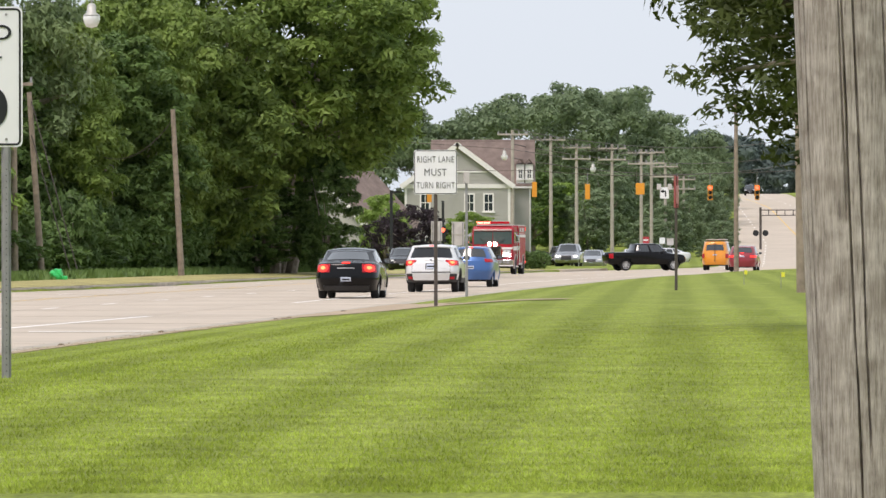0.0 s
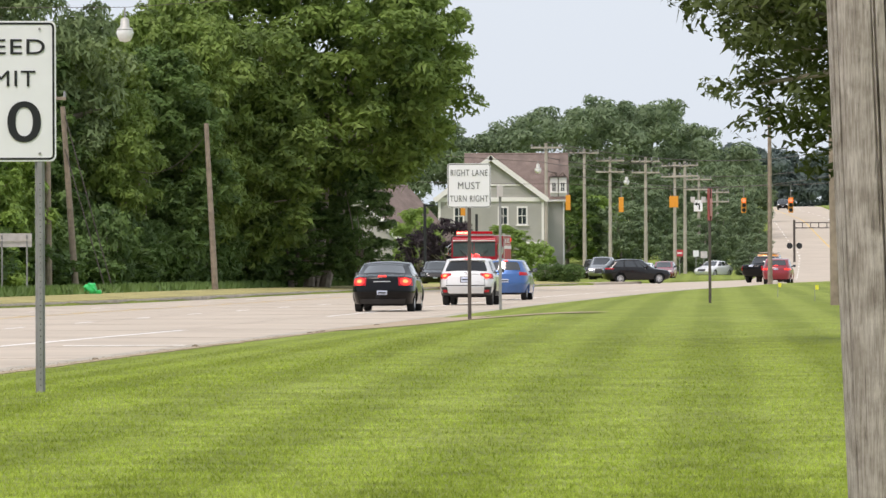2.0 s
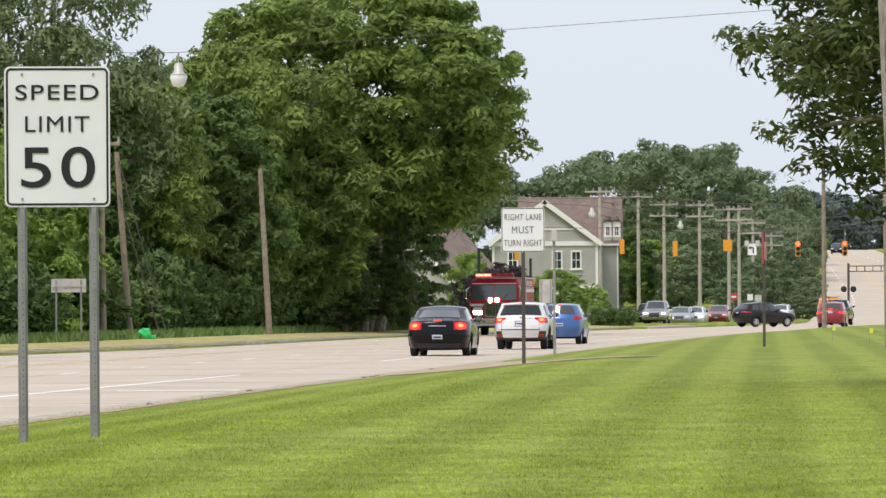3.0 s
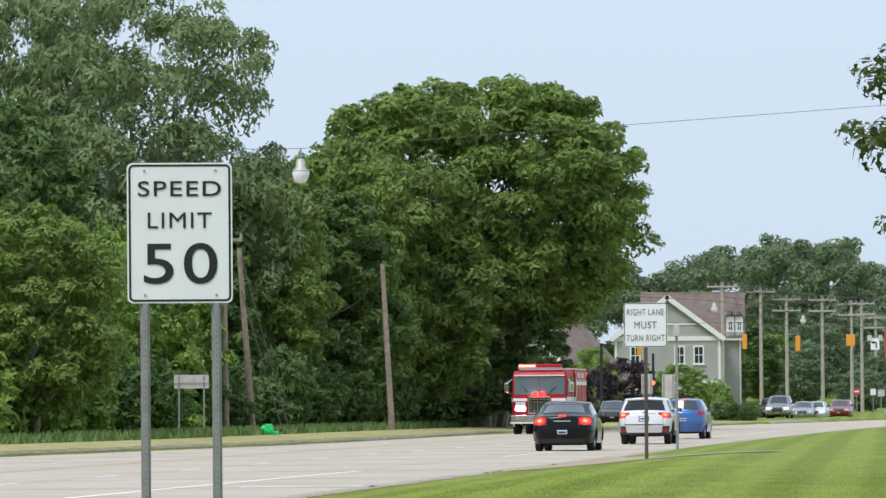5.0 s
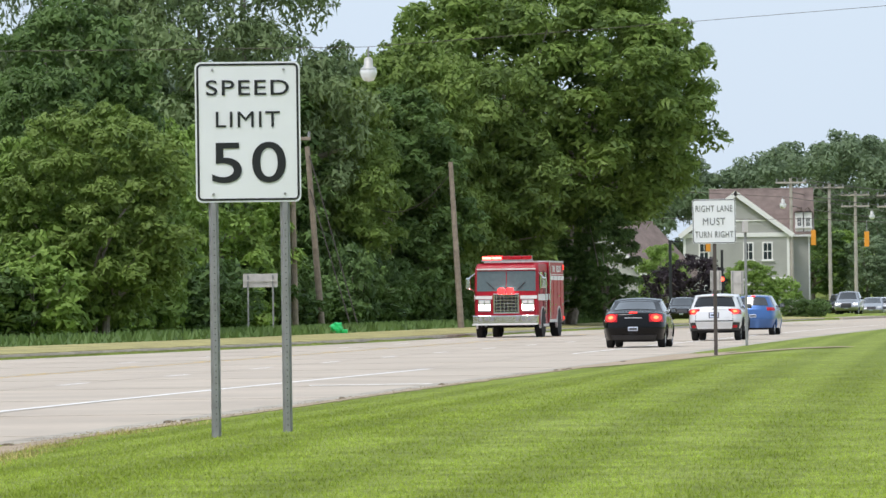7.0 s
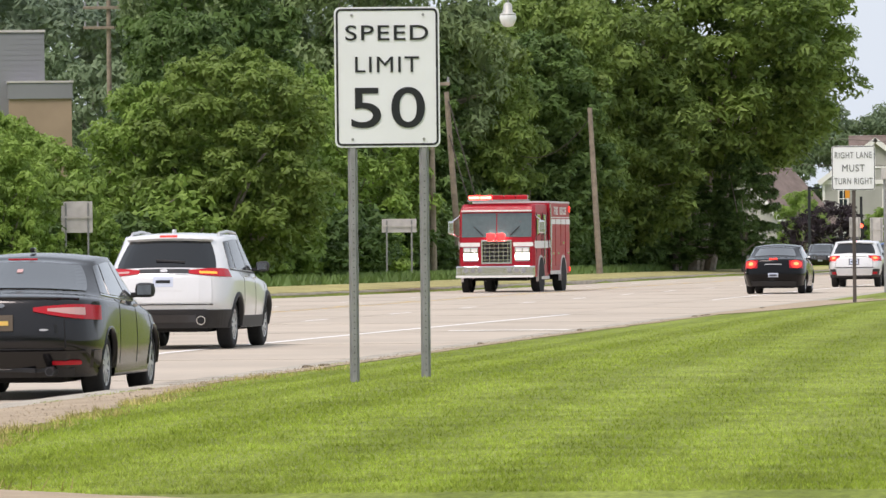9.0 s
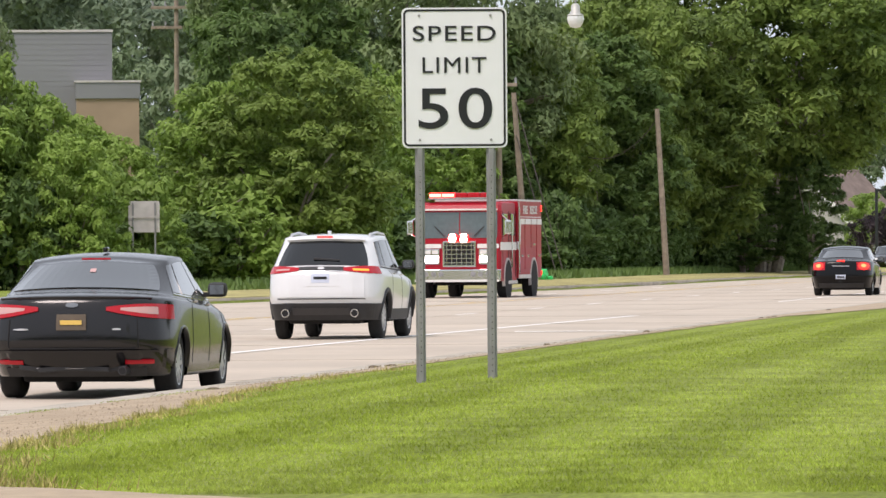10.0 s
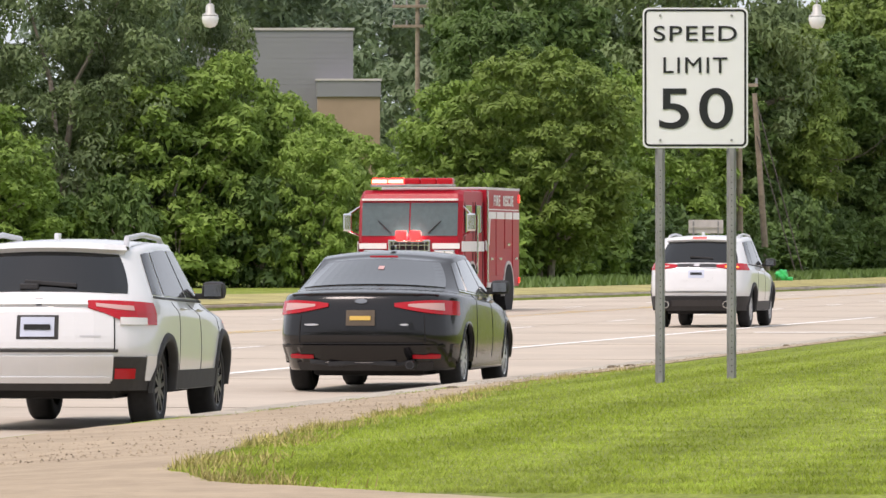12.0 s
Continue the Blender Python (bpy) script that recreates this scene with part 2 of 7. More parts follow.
def tube(bm, a, b, r1, r2=None, seg=10):
    a, b = Vector(a), Vector(b)
    r2 = r1 if r2 is None else r2
    q = (b - a).to_track_quat("Z", "Y").to_matrix().to_4x4()
    m = Matrix.Translation((a + b) / 2) @ q
    bmesh.ops.create_cone(bm, cap_ends=True, segments=seg, radius1=r1, radius2=r2, depth=(b - a).length, matrix=m)
    return bm


def ntube(a, b, r1, r2=None, seg=10):
    return tube(bmesh.new(), a, b, r1, r2, seg)


def grid(bm, rows):
    """Quads over rows of points."""
    vs = [[bm.verts.new(p) for p in r] for r in rows]
    for i in range(len(vs) - 1):
        for j in range(len(vs[i]) - 1):
            try:
                bm.faces.new((vs[i][j], vs[i][j + 1], vs[i + 1][j + 1], vs[i + 1][j]))
            except ValueError:
                pass
    return bm


def thing(name, m=None, label="", category="", group="", kind=""):
    e = new(name)
    e.empty_display_size = 0.2
    if m is not None:
        e.matrix_world = m
    return tagged(e, label, category, group, kind)


def smooth(a, b, x):
    t = min(1.0, max(0.0, (x - a) / (b - a)))
    return t * t * (3 - 2 * t)


# ---- the road's line ----
def spline(pts, y):
    ys = [p[0] for p in pts]
    return float(np.mean([np.interp(y + o, ys, [p[1] for p in pts]) for o in (-18, -9, 0, 9, 18)]))


KERB_R = [(-100, -18.6), (48.5, -8.2), (64, -7.1), (83, -6.0), (105, -4.7), (130, -2.7), (155, -1.0), (186, 1.0),
          (316, 11.5), (388, 21.0), (430, 26.0), (520, 39), (700, 48.5), (900, 55), (1000, 55.5), (1150, 61), (3000, 140)]
KERB_L = [(-100, -50), (110, -28.0), (145, -23.7), (172, -20.4), (207, -15.0), (236, -11.3), (307, -6.3), (388, 2.5),
          (430, 8.0), (520, 22.5), (700, 32), (1150, 54), (3000, 130)]


def kr(y):
    return spline(KERB_R, y)


def kl(y):
    return spline(KERB_L, y)


def road_z(y):
    return -0.22 * smooth(240, 460, y) + 11.0 * smooth(520, 1150, y) - 30 * smooth(1150, 3000, y)


def ground_z(x, y):
    r, l, z = kr(y), kl(y), road_z(y)
    if x >= r:
        d = x - r
        return z + 0.13 + 0.27 * smooth(0, 5, d) + 0.35 * smooth(5, 60, d) * smooth(200, 330, y) * (1 - smooth(480, 560, y))
    if x <= l:
        d = l - x
        return z + 0.12 + 0.10 * smooth(0, 4, d)
    return z - 0.06


def lane(u, y):
    """x of the point that lies u metres left of the right kerb."""
    return kr(y) - u


# ---- ground, road, kerbs ----
def build_ground():
    ys = list(range(-60, 60, 4)) + list(range(60, 240, 6)) + list(range(240, 520, 12)) + list(range(520, 1200, 30)) + [1300, 1500, 1800, 2300, 3000, 4500]
    left = [-2500, -900, -300, -120, -60, -30, -16, -9, -5, -3, -1.5, -0.6, -0.02]
    right = [0.02, 0.5, 1, 1.7, 2.5, 3.4, 4.4, 6, 9, 13, 18, 25, 35, 50, 80, 150, 400, 1200, 2500]
    bm = bmesh.new()
    rows = []
    for y in ys:
        l, r = kl(y), kr(y)
        row = [(l + o, y) for o in left] + [(l + 0.05, y), ((l + r) / 2, y), (r - 0.05, y)] + [(r + o, y) for o in right]
        rows.append([(x, yy, ground_z(x, yy)) for x, yy in row])
    grid(bm, rows)
    bmesh.ops.recalc_face_normals(bm, faces=bm.faces)
    return tagged(obj("ground", bm, LAWN, smooth=True), "mown green lawn with broad mowing stripes beside the road", "lawn", kind="structure")


def strip(name, material, y0, y1, f0, f1, dz=0.0, step=6.0, thick=0.0, kind="structure", label="", category="", parent=None, follow=False, cols=4):
    """A ribbon along the road between two lateral lines."""
    n = max(1, int(abs(y1 - y0) / step))
    bm = bmesh.new()
    ys = [y0 + (y1 - y0) * i / n for i in range(n + 1)]
    rows = []
    for y in ys:
        a, b, z = f0(y), f1(y), road_z(y) + dz
        row = [(a + (b - a) * k / cols, y, z) for k in range(cols + 1)]
        if follow:
            row = [(x, yy, ground_z(max(x, kr(yy) + 0.01) if x > (kl(yy) + kr(yy)) / 2 else min(x, kl(yy) - 0.01), yy) + dz) for x, yy, _ in row]
        if thick:
            row = [(row[0][0], y, row[0][2] - thick)] + row + [(row[-1][0], y, row[-1][2] - thick)]
        rows.append(row)
    grid(bm, rows)
    if thick:
        for r in (rows[0], rows[-1]):
            bm.faces.new([bm.verts.new(p) for p in r])
    bmesh.ops.recalc_face_normals(bm, faces=bm.faces)
    up = sum(f.normal.z * f.calc_area() for f in bm.faces)
    if up < 0:
        bmesh.ops.reverse_faces(bm, faces=bm.faces)
    ob = obj(name, bm, material, parent)
    return tagged(ob, label, category, kind="" if parent is not None else kind)


ground = build_ground()
road = strip("road", CONCRETE, -60, 1150, kl, kr, 0.0, 6, label="pale concrete multi-lane road with worn joints", category="road")
strip("kerb_1", KERBMAT, 51, 420, kr, lambda y: kr(y) + 0.42, 0.14, 5, 0.2, label="weathered concrete kerb edged with dirt", category="kerb")
strip("kerb_2", KERBMAT, -60, 420, lambda y: kl(y) - 0.42, kl, 0.13, 5, 0.2, label="weathered concrete kerb along the far verge", category="kerb")
strip("verge", VERGE, -60, 430, lambda y: kl(y) - 5.2 + 0.8 * noise.noise((3, y * 0.15, 0)), lambda y: kl(y) - 0.36 - 0.25 * noise.noise((0, y * 0.3, 0)), 0.03, 2.5, 0.2, follow=True, cols=8, label="dry yellowish grass verge beside the road", category="grass verge")


def lawn_edge(y):
    """x of the mown lawn's uneven edge beside kerb and driveway."""
    if y < 62.4:
        e = float(np.interp(y, (0, 28.5, 29.3, 31.1, 35.6, 40.3, 48.2, 56.7, 62.4), (22, -3.8, -4.5, -4.95, -5.3, -5.6, -5.88, -6.4, -6.5)))
    else:
        e = kr(y) + 0.66
    return e + 0.14 * noise.noise((0, y * 0.35, 0)) + 0.08 * noise.noise((0, y * 1.7, 5))


strip("dirt_edge", GRAVEL, 51, 150, lambda y: kr(y) + 0.40, lawn_edge, 0.012, 0.25, 0.1, follow=True, cols=6, label="strip of bare pale dirt along the kerb", category="dirt strip")

def markings():
    def line(mat_, y0, y1, u, w=0.13, u1=None):
        u1 = u if u1 is None else u1
        f = lambda y: lane(u + (u1 - u) * (y - y0) / (y1 - y0), y)
        strip("lane_line", mat_, y0, y1, lambda y: f(y) - w / 2, lambda y: f(y) + w / 2, 0.004, 4, parent=road)
    line(WHITELINE, 30, 138, 5.2, 0.19, 4.2)
    for i in range(30):
        y = 20 + i * 12.2
        line(WHITELINE, y, y + 3.2, 8.7)
    line(WHITELINE, 170, 430, 4.0, 0.13)
    line(YELLOWLINE, -40, 430, 12.4)
    for i in range(28):
        y = 26 + i * 12.2
        line(YELLOWLINE, y, y + 3.2, 12.75)
    for i in range(25):
        y = 20 + i * 14.0
        line(WHITELINE, y, y + 3.2, 16.2 if y < 160 else 14.6)
    line(YELLOWLINE, 460, 1120, 8.6, 0.2)
    for i in range(40):
        y = 470 + i * 16
        line(WHITELINE, y, y + 5, 4.6, 0.16)
        line(WHITELINE, y, y + 5, 12.8, 0.16)
    # cross line at the start of the turn lane
    bm = nbox((0, 0, 0.004), (2.3, 0.55, 0.004))
    ob = part("cross_line", bm, WHITELINE, road)
    ob.matrix_world = pose(lane(2.2, 112.8), 112.8, 0.002, 0, 0, 3)
    # concrete joints
    for i in range(16):
        y = 46 + i * 13.1
        a, b = kl(y), kr(y)
        bm = nbox(((a + b) / 2, y, 0.003), (b - a, 0.05, 0.003))
        part("slab_joint", bm, JOINT, road)
    for u in (4.3, 8.6, 12.6, 16.4):
        strip("slab_joint", JOINT, 40, 260, lambda y: lane(u + 0.12, y) - 0.02, lambda y: lane(u + 0.12, y) + 0.02, 0.003, 8, parent=road)
    rng = random.Random(4)
    for i in range(14):
        # patched cracks
        y = rng.uniform(50, 230)
        u = rng.uniform(0.8, 18)
        bm = bmesh.new()
        pts, x0, y0 = [], 0.0, 0.0
        for k in range(7):
            pts.append((x0, y0))
            x0 += rng.uniform(0.15, 0.6)
            y0 += rng.uniform(-0.5, 0.5)
        w = rng.uniform(0.02, 0.06)
        grid(bm, [[(p[0], p[1] - w, 0.0) for p in pts], [(p[0], p[1] + w, 0.0) for p in pts]])
        bmesh.ops.recalc_face_normals(bm, faces=bm.faces)
        ob = part("crack", bm, JOINT, road)
        ob.matrix_world = pose(lane(u, y), y, 0.005, 0, 0, rng.uniform(-30, 30))


markings()

# side driveways that meet the right kerb
strip("driveway_1", GRAVEL, 121, 150, lambda y: kr(y) + 0.2, lambda y: kr(y) + 0.5 + 1.7 * smooth(121, 126, y) * (1 - smooth(143, 150, y)) + 3.2 * math.exp(-((y - 132) / 2.6) ** 2) + 0.15 * noise.noise((0, y * 0.9, 7)), 0.012, 0.5, 0.0, follow=True, cols=12, label="narrow pale gravel driveway across the lawn", category="driveway")


def gravel_driveway():
    """Apron that ramps up from the road to the lawn, with no kerb."""
    bm = bmesh.new()
    rows = []
    for i in range(133):
        y = 18 + 0.25 * i
        a, b = kr(y) - 0.9, min(lawn_edge(y), kr(y) + 9)
        low = smooth(48, 51.2, y)
        row = []
        for k in range(15):
            x = a + (b - a) * k / 14
            up = smooth(kr(y) - 0.9 + 0.88 * low, kr(y) + 0.25, x)
            z = -0.02 + (ground_z(max(x, kr(y) + 0.01), y) + 0.035) * up + 0.024 * (1 - up) * (1 - low)
            row.append((x, y, z + 0.006 * noise.noise((x * 2, y * 1.1, 0)) * up))
        row.append((b + 0.02, y, row[-1][2] - 0.08))
        rows.append(row)
    grid(bm, rows)
    bmesh.ops.recalc_face_normals(bm, faces=bm.faces)
    if sum(f.normal.z for f in bm.faces) < 0:
        bmesh.ops.reverse_faces(bm, faces=bm.faces)
    return tagged(obj("driveway_2", bm, GRAVEL), "worn pale gravel driveway apron beside the lawn", "driveway", kind="structure")


gravel_driveway()
strip("side_road", CONCRETE, 428, 452, lambda y: -160, lambda y: kl(y) + 0.2, 0.15, 6, 0.3, label="pale concrete side road at the junction", category="road")
strip("side_road_far", CONCRETE, 428, 452, lambda y: kr(y) - 0.2, lambda y: 180, 0.15, 6, 0.3, label="pale concrete side road at the junction", category="road")


def lawn_blades():
    """Single blades over the near part of the lawn."""
    rng = np.random.default_rng(8)
    n = 330000
    y = 27 + 95 * rng.random(n) ** 1.9
    ya = np.arange(20, 130, 1.0)
    ka = np.interp(y, ya, [kr(v) for v in ya])
    f = rng.random(n)
    ye = np.arange(20, 130, 0.25)
    ea = np.interp(y, ye, [lawn_edge(v) for v in ye]) - 0.04
    x = ea + f * (0.073 * y - ea)
    keep = y > 28.3
    # tufts that grow in the joint behind the kerb
    tuft = 2600
    c = rng.choice(np.array([50.6, 52.4, 53.3, 56.5, 59.0, 60.5, 61.2, 66.0, 74.0, 86.0]), tuft)
    y[:tuft] = c + rng.normal(size=tuft) * 0.35
    ka[:tuft] = np.interp(y[:tuft], ya, [kr(v) for v in ya])
    x[:tuft] = ka[:tuft] + 0.40 + rng.normal(size=tuft) * 0.05
    x, y, ka = x[keep], y[keep], ka[keep]
    d = x - ka
    s = np.clip(d / 5, 0, 1)
    z = 0.13 + 0.27 * s * s * (3 - 2 * s) - 0.012
    n = len(x)
    a = rng.uniform(0, 2 * math.pi, n)
    h = (0.014 + 0.026 * rng.random(n)) * (1 - 0.5 * np.clip((y - 60) / 60, 0, 1))
    w = 0.004 + 0.004 * rng.random(n)
    base = np.stack([x, y, z], 1)
    side = np.stack([np.cos(a) * w, np.sin(a) * w, np.zeros(n)], 1)
    tip = base + np.stack([rng.normal(size=n) * 0.02, rng.normal(size=n) * 0.02, h], 1)
    V = np.stack([base - side, base + side, tip], 1).reshape(-1, 3)
    ob = new("lawn_blades", leaves_mesh("lawn_blades", V, n, BLADES))
    return tagged(ob, "short mown grass blades of the lawn", "grass", kind="stuff")


def dry_edge():
    """Longer, bleached grass along the lawn's uncut edge."""
    rng = np.random.default_rng(77)
    n = 9000
    y = 28.4 + 42 * rng.random(n) ** 1.6
    patch = np.array([noise.noise((0, v * 0.45, 9)) for v in y])
    keep = patch > -0.12 + 0.25 * rng.random(n)
    y = y[keep]
    n = len(y)
    ye = np.arange(27, 72, 0.25)
    x = np.interp(y, ye, [lawn_edge(v) for v in ye]) + 0.02 + 0.45 * rng.random(n) ** 2.2
    d = np.clip((x - np.interp(y, ye, [kr(v) for v in ye])) / 5, 0, 1)
    z = 0.12 + 0.27 * d * d * (3 - 2 * d)
    a = rng.uniform(0, 2 * math.pi, n)
    h, w = 0.03 + 0.06 * rng.random(n) ** 2, 0.004 + 0.004 * rng.random(n)
    base = np.stack([x, y, z], 1)
    side = np.stack([np.cos(a) * w, np.sin(a) * w, 0 * a], 1)
    tip = base + np.stack([rng.normal(size=n) * 0.03, rng.normal(size=n) * 0.03, h], 1)
    V = np.stack([base - side, base + side, tip], 1).reshape(-1, 3)
    ob = new("dry_edge_grass", leaves_mesh("dry_edge_grass", V, n, DRYGRASS))
    return tagged(ob, "bleached longer grass along the lawn's edge", "grass", kind="stuff")


def kerb_litter():
    """Small stones and dry crumbs along the bare strip beside the kerb and on the apron."""
    rng = np.random.default_rng(31)
    n = 5200
    y = 34 + 80 * rng.random(n) ** 1.7
    ye = np.arange(30, 116, 0.5)
    e = np.interp(y, ye, [lawn_edge(v) for v in ye])
    k = np.interp(y, ye, [kr(v) for v in ye])
    x = k + 0.25 + (e - k - 0.2) * rng.random(n) ** 0.7
    d = np.clip((x - k) / 5, 0, 1)
    z = 0.155 + 0.27 * d * d * (3 - 2 * d)
    r = 0.003 + 0.011 * rng.random(n) ** 4
    c = np.stack([x, y, z], 1)
    p = [c + np.stack([np.cos(a) * r, np.sin(a) * r, -0.3 * r], 1) for a in (0.3, 2.4, 4.5)]
    top = c + np.stack([0 * r, 0 * r, 0.6 * r], 1)
    V = np.stack([p[0], p[1], top, p[1], p[2], top, p[2], p[0], top], 1).reshape(-1, 3)
    ob = new("kerb_litter", leaves_mesh("kerb_litter", V, len(V) // 3, LITTER))
    return tagged(ob, "loose stones and dry crumbs beside the kerb", "gravel", kind="stuff")


def dirt_clods():
    rng = random.Random(12)
    for y in (61, 72, 72.7, 88, 101, 118.6, 119.5, 121, 133):
        bm = bmesh.new()
        bmesh.ops.create_icosphere(bm, subdivisions=2, radius=1.0)
        for v in bm.verts:
            v.co *= 1 + 0.45 * noise.noise(v.co * 1.7 + Vector((y, 0, 0)))
            v.co = Vector((v.co.x * rng.uniform(0.04, 0.06), v.co.y * 0.09, max(-0.03, v.co.z * 0.028)))
        x = kr(y) + rng.uniform(0.3, 0.55)
        ob = obj("dirt_clod", bm, DIRT)
        ob.matrix_world = pose(x, y, 0.145, 0, 0, rng.uniform(0, 180)) @ Matrix.Diagonal((rng.uniform(0.5, 1.3), 0.8, 0.9, 1))
        tagged(ob, "clod of brown dirt on the kerb", "dirt clod", "dirt clods")


# ---- trees ----
def leaf_cloud(rng, blobs, per, size, flat=0.75, droop=0.0, under=0.22):
    """Leaf sprays over the upper shells of many small lobes; few hang below, so that the undersides stay open."""
    V = []
    for bx, by, bz, br in blobs:
        k = max(6, int(per * br * br))
        d = rng.normal(size=(k, 3))
        d /= np.linalg.norm(d, axis=1)[:, None]
        low = (d[:, 2] < -0.15) & (rng.random(k) > under)
        d[low, 2] *= -1
        rad = br * (0.74 + 0.34 * rng.random(k) ** 0.8)[:, None]
        c = np.array((bx, by, bz)) + d * rad * np.array((1, 1, flat))
        nrm = d + rng.normal(size=(k, 3)) * 0.42 + np.array((0, 0, 0.45))
        nrm /= np.linalg.norm(nrm, axis=1)[:, None]
        a = np.cross(nrm, rng.normal(size=(k, 3)))
        a /= np.linalg.norm(a, axis=1)[:, None]
        b = np.cross(nrm, a)
        s = size * (0.6 + 0.8 * rng.random(k))[:, None]
        tip = c + a * s + (d - np.array((0, 0, 0.5 + droop))) * s * 0.5
        base = c - a * s * 0.9
        V.append(np.stack([base + b * s * 0.5, base - b * s * 0.5, tip], 1).reshape(-1, 3))
    V = np.concatenate(V)
    return V, len(V) // 3


def boughs(rng, centres, sub=6, spread=0.8):
    """Breaks each bough into smaller sprays that sit on its upper side."""
    out = []
    for x, y, z, r in centres:
        out.append((x, y, z - r * 0.15, r * 0.62))
        for k in range(sub):
            a = rng.random() * 2 * math.pi
            e = rng.uniform(-0.25, 0.95)
            q = r * spread * rng.uniform(0.75, 1.15)
            out.append((x + math.cos(a) * math.cos(e) * q, y + math.sin(a) * math.cos(e) * q, z + math.sin(e) * q * 0.75, r * rng.uniform(0.30, 0.52)))
    return out


def leaves_mesh(name, V, n, material):
    me = bpy.data.meshes.new(name)
    me.vertices.add(len(V))
    me.vertices.foreach_set("co", V.astype(np.float32).ravel())
    me.loops.add(n * 3)
    me.loops.foreach_set("vertex_index", np.arange(n * 3, dtype=np.int32))
    me.polygons.add(n)
    me.polygons.foreach_set("loop_start", np.arange(0, n * 3, 3, dtype=np.int32))
    me.update(calc_edges=True)
    me.validate()
    me.materials.append(material)
    return me


def make_tree(seed, height, width, material, trunk_r=0.3, low=0.12, lobes=70, per=200, size=0.2, lean=0.0, dome=0.5, droop=0.0, limbs=9, lobe_r=0.1, stems=1, full=2.6, under=0.22, sub=6):
    """Tapered, forked trunk and a crown of leafy boughs with dark gaps between them."""
    rng = np.random.default_rng(seed)
    e = thing("tree")
    zc, zb = height * (low + (1 - low) * dome), height * low
    centres = []
    tries = 0
    while len(centres) < lobes and tries < lobes * 40:
        tries += 1
        a = rng.random() * 2 * math.pi
        h = rng.uniform(-1, 1)
        br = width * lobe_r * rng.uniform(0.6, 1.3)
        reach = 1 + 0.13 * math.sin(a * 3 + seed) + 0.10 * math.sin(a * 5 + h * 4 + seed * 2)
        rr = max(0.0, 1 - abs(h) ** full) ** (1 / full) * (0.62 + 0.38 * rng.random() ** 0.35) * reach
        R = max(0.1, width / 2 - br * 0.8)
        z = zc + h * ((height - br * 0.8 - zc) if h > 0 else (zc - zb - br * 0.3))
        p = (math.cos(a) * rr * R + lean * (z / height) * width * 0.3, math.sin(a) * rr * R, z, br)
        if all((p[0] - q[0]) ** 2 + (p[1] - q[1]) ** 2 + ((p[2] - q[2]) * 1.25) ** 2 > (0.62 * (br + q[3])) ** 2 for q in centres):
            centres.append(p)
    V, n = leaf_cloud(rng, boughs(rng, centres, sub), per, size, droop=droop, under=under)
    crown = new("crown", leaves_mesh("crown", V, n, material))
    crown.parent = e
    bm = bmesh.new()
    for k in range(stems):
        a = 2 * math.pi * (k + 0.3 * rng.random()) / stems
        foot = Vector((math.cos(a), math.sin(a), 0)) * (0.9 * trunk_r * (stems > 1) * (1 + 2 * rng.random()))
        fork = height * max(0.22, low + 0.08) * rng.uniform(0.8, 1.2)
        top = Vector((foot.x * 2.6 + lean * width * 0.1, foot.y * 2.6, fork))
        bend = foot.lerp(top, 0.5) + Vector((rng.normal() * 0.3, rng.normal() * 0.3, 0)) * trunk_r
        r = trunk_r / math.sqrt(stems)
        tube(bm, (foot.x, foot.y, -0.3), bend, r * 1.15, r * 0.95, 9)
        tube(bm, bend, top, r * 0.95, r * 0.75, 9)
        for i in range(max(3, limbs // stems)):
            b = centres[int(rng.integers(len(centres)))]
            mid = top.lerp(Vector(b[:3]), 0.5) + Vector((rng.normal() * 0.4, rng.normal() * 0.4, 0.5))
            tube(bm, top - Vector((0, 0, 0.2)), mid, r * 0.55, r * 0.33, 7)
            tube(bm, mid, b[:3], r * 0.33, r * 0.1, 6)
    part("trunk", bm, BARK, e)
    return e


TREE_KINDS = {}


def plant(kind, x, y, h=None, w=None, rz=0.0, label="", category="tree", name="tree", group="", z=None):
    proto, ph, pw = TREE_KINDS[kind]
    sz, sx = (h / ph if h else 1), (w / pw if w else 1)
    o = copy_thing(proto, pose(0, 0, 0))
    o.name = name
    o.matrix_world = pose(x, y, ground_z(x, y) if z is None else z, 0, 0, rz) @ Matrix.Diagonal((sx, sx, sz, 1))
    return tagged(o, label, category, group)


def kind(name, ph, pw, *a, **k):
    TREE_KINDS[name] = (make_tree(*a, **k), ph, pw)


kind("dome", 17, 16, 11, 17, 16, LEAF_W, 0.55, 0.27, 175, 235, 0.17, dome=0.45, limbs=24, lobe_r=0.10, stems=5, full=2.8, under=0.25)
kind("round", 11, 9, 12, 11, 9, LEAF_A, 0.25, 0.06, 90, 310, 0.145, dome=0.45, lobe_r=0.12, stems=2)
kind("bright", 9, 8, 13, 9, 8, LEAF_B, 0.2, 0.0, 92, 280, 0.145, dome=0.33, lobe_r=0.12, stems=2, droop=0.3)
kind("dark", 13, 8, 14, 13, 8, LEAF_C, 0.25, 0.05, 90, 300, 0.155, dome=0.45, lobe_r=0.125, droop=0.3)
kind("grey", 13, 11, 15, 13, 11, LEAF_D, 0.3, 0.05, 115, 340, 0.11, dome=0.42, droop=0.8, lobe_r=0.11, under=0.5)
kind("shrub", 2.6, 3.4, 16, 2.6, 3.4, LEAF_C, 0.06, 0.0, 24, 400, 0.125, dome=0.35, limbs=5, lobe_r=0.17)
kind("plum", 4.5, 4.2, 18, 4.5, 4.2, LEAF_P, 0.1, 0.1, 40, 500, 0.10, dome=0.42, lobe_r=0.15)
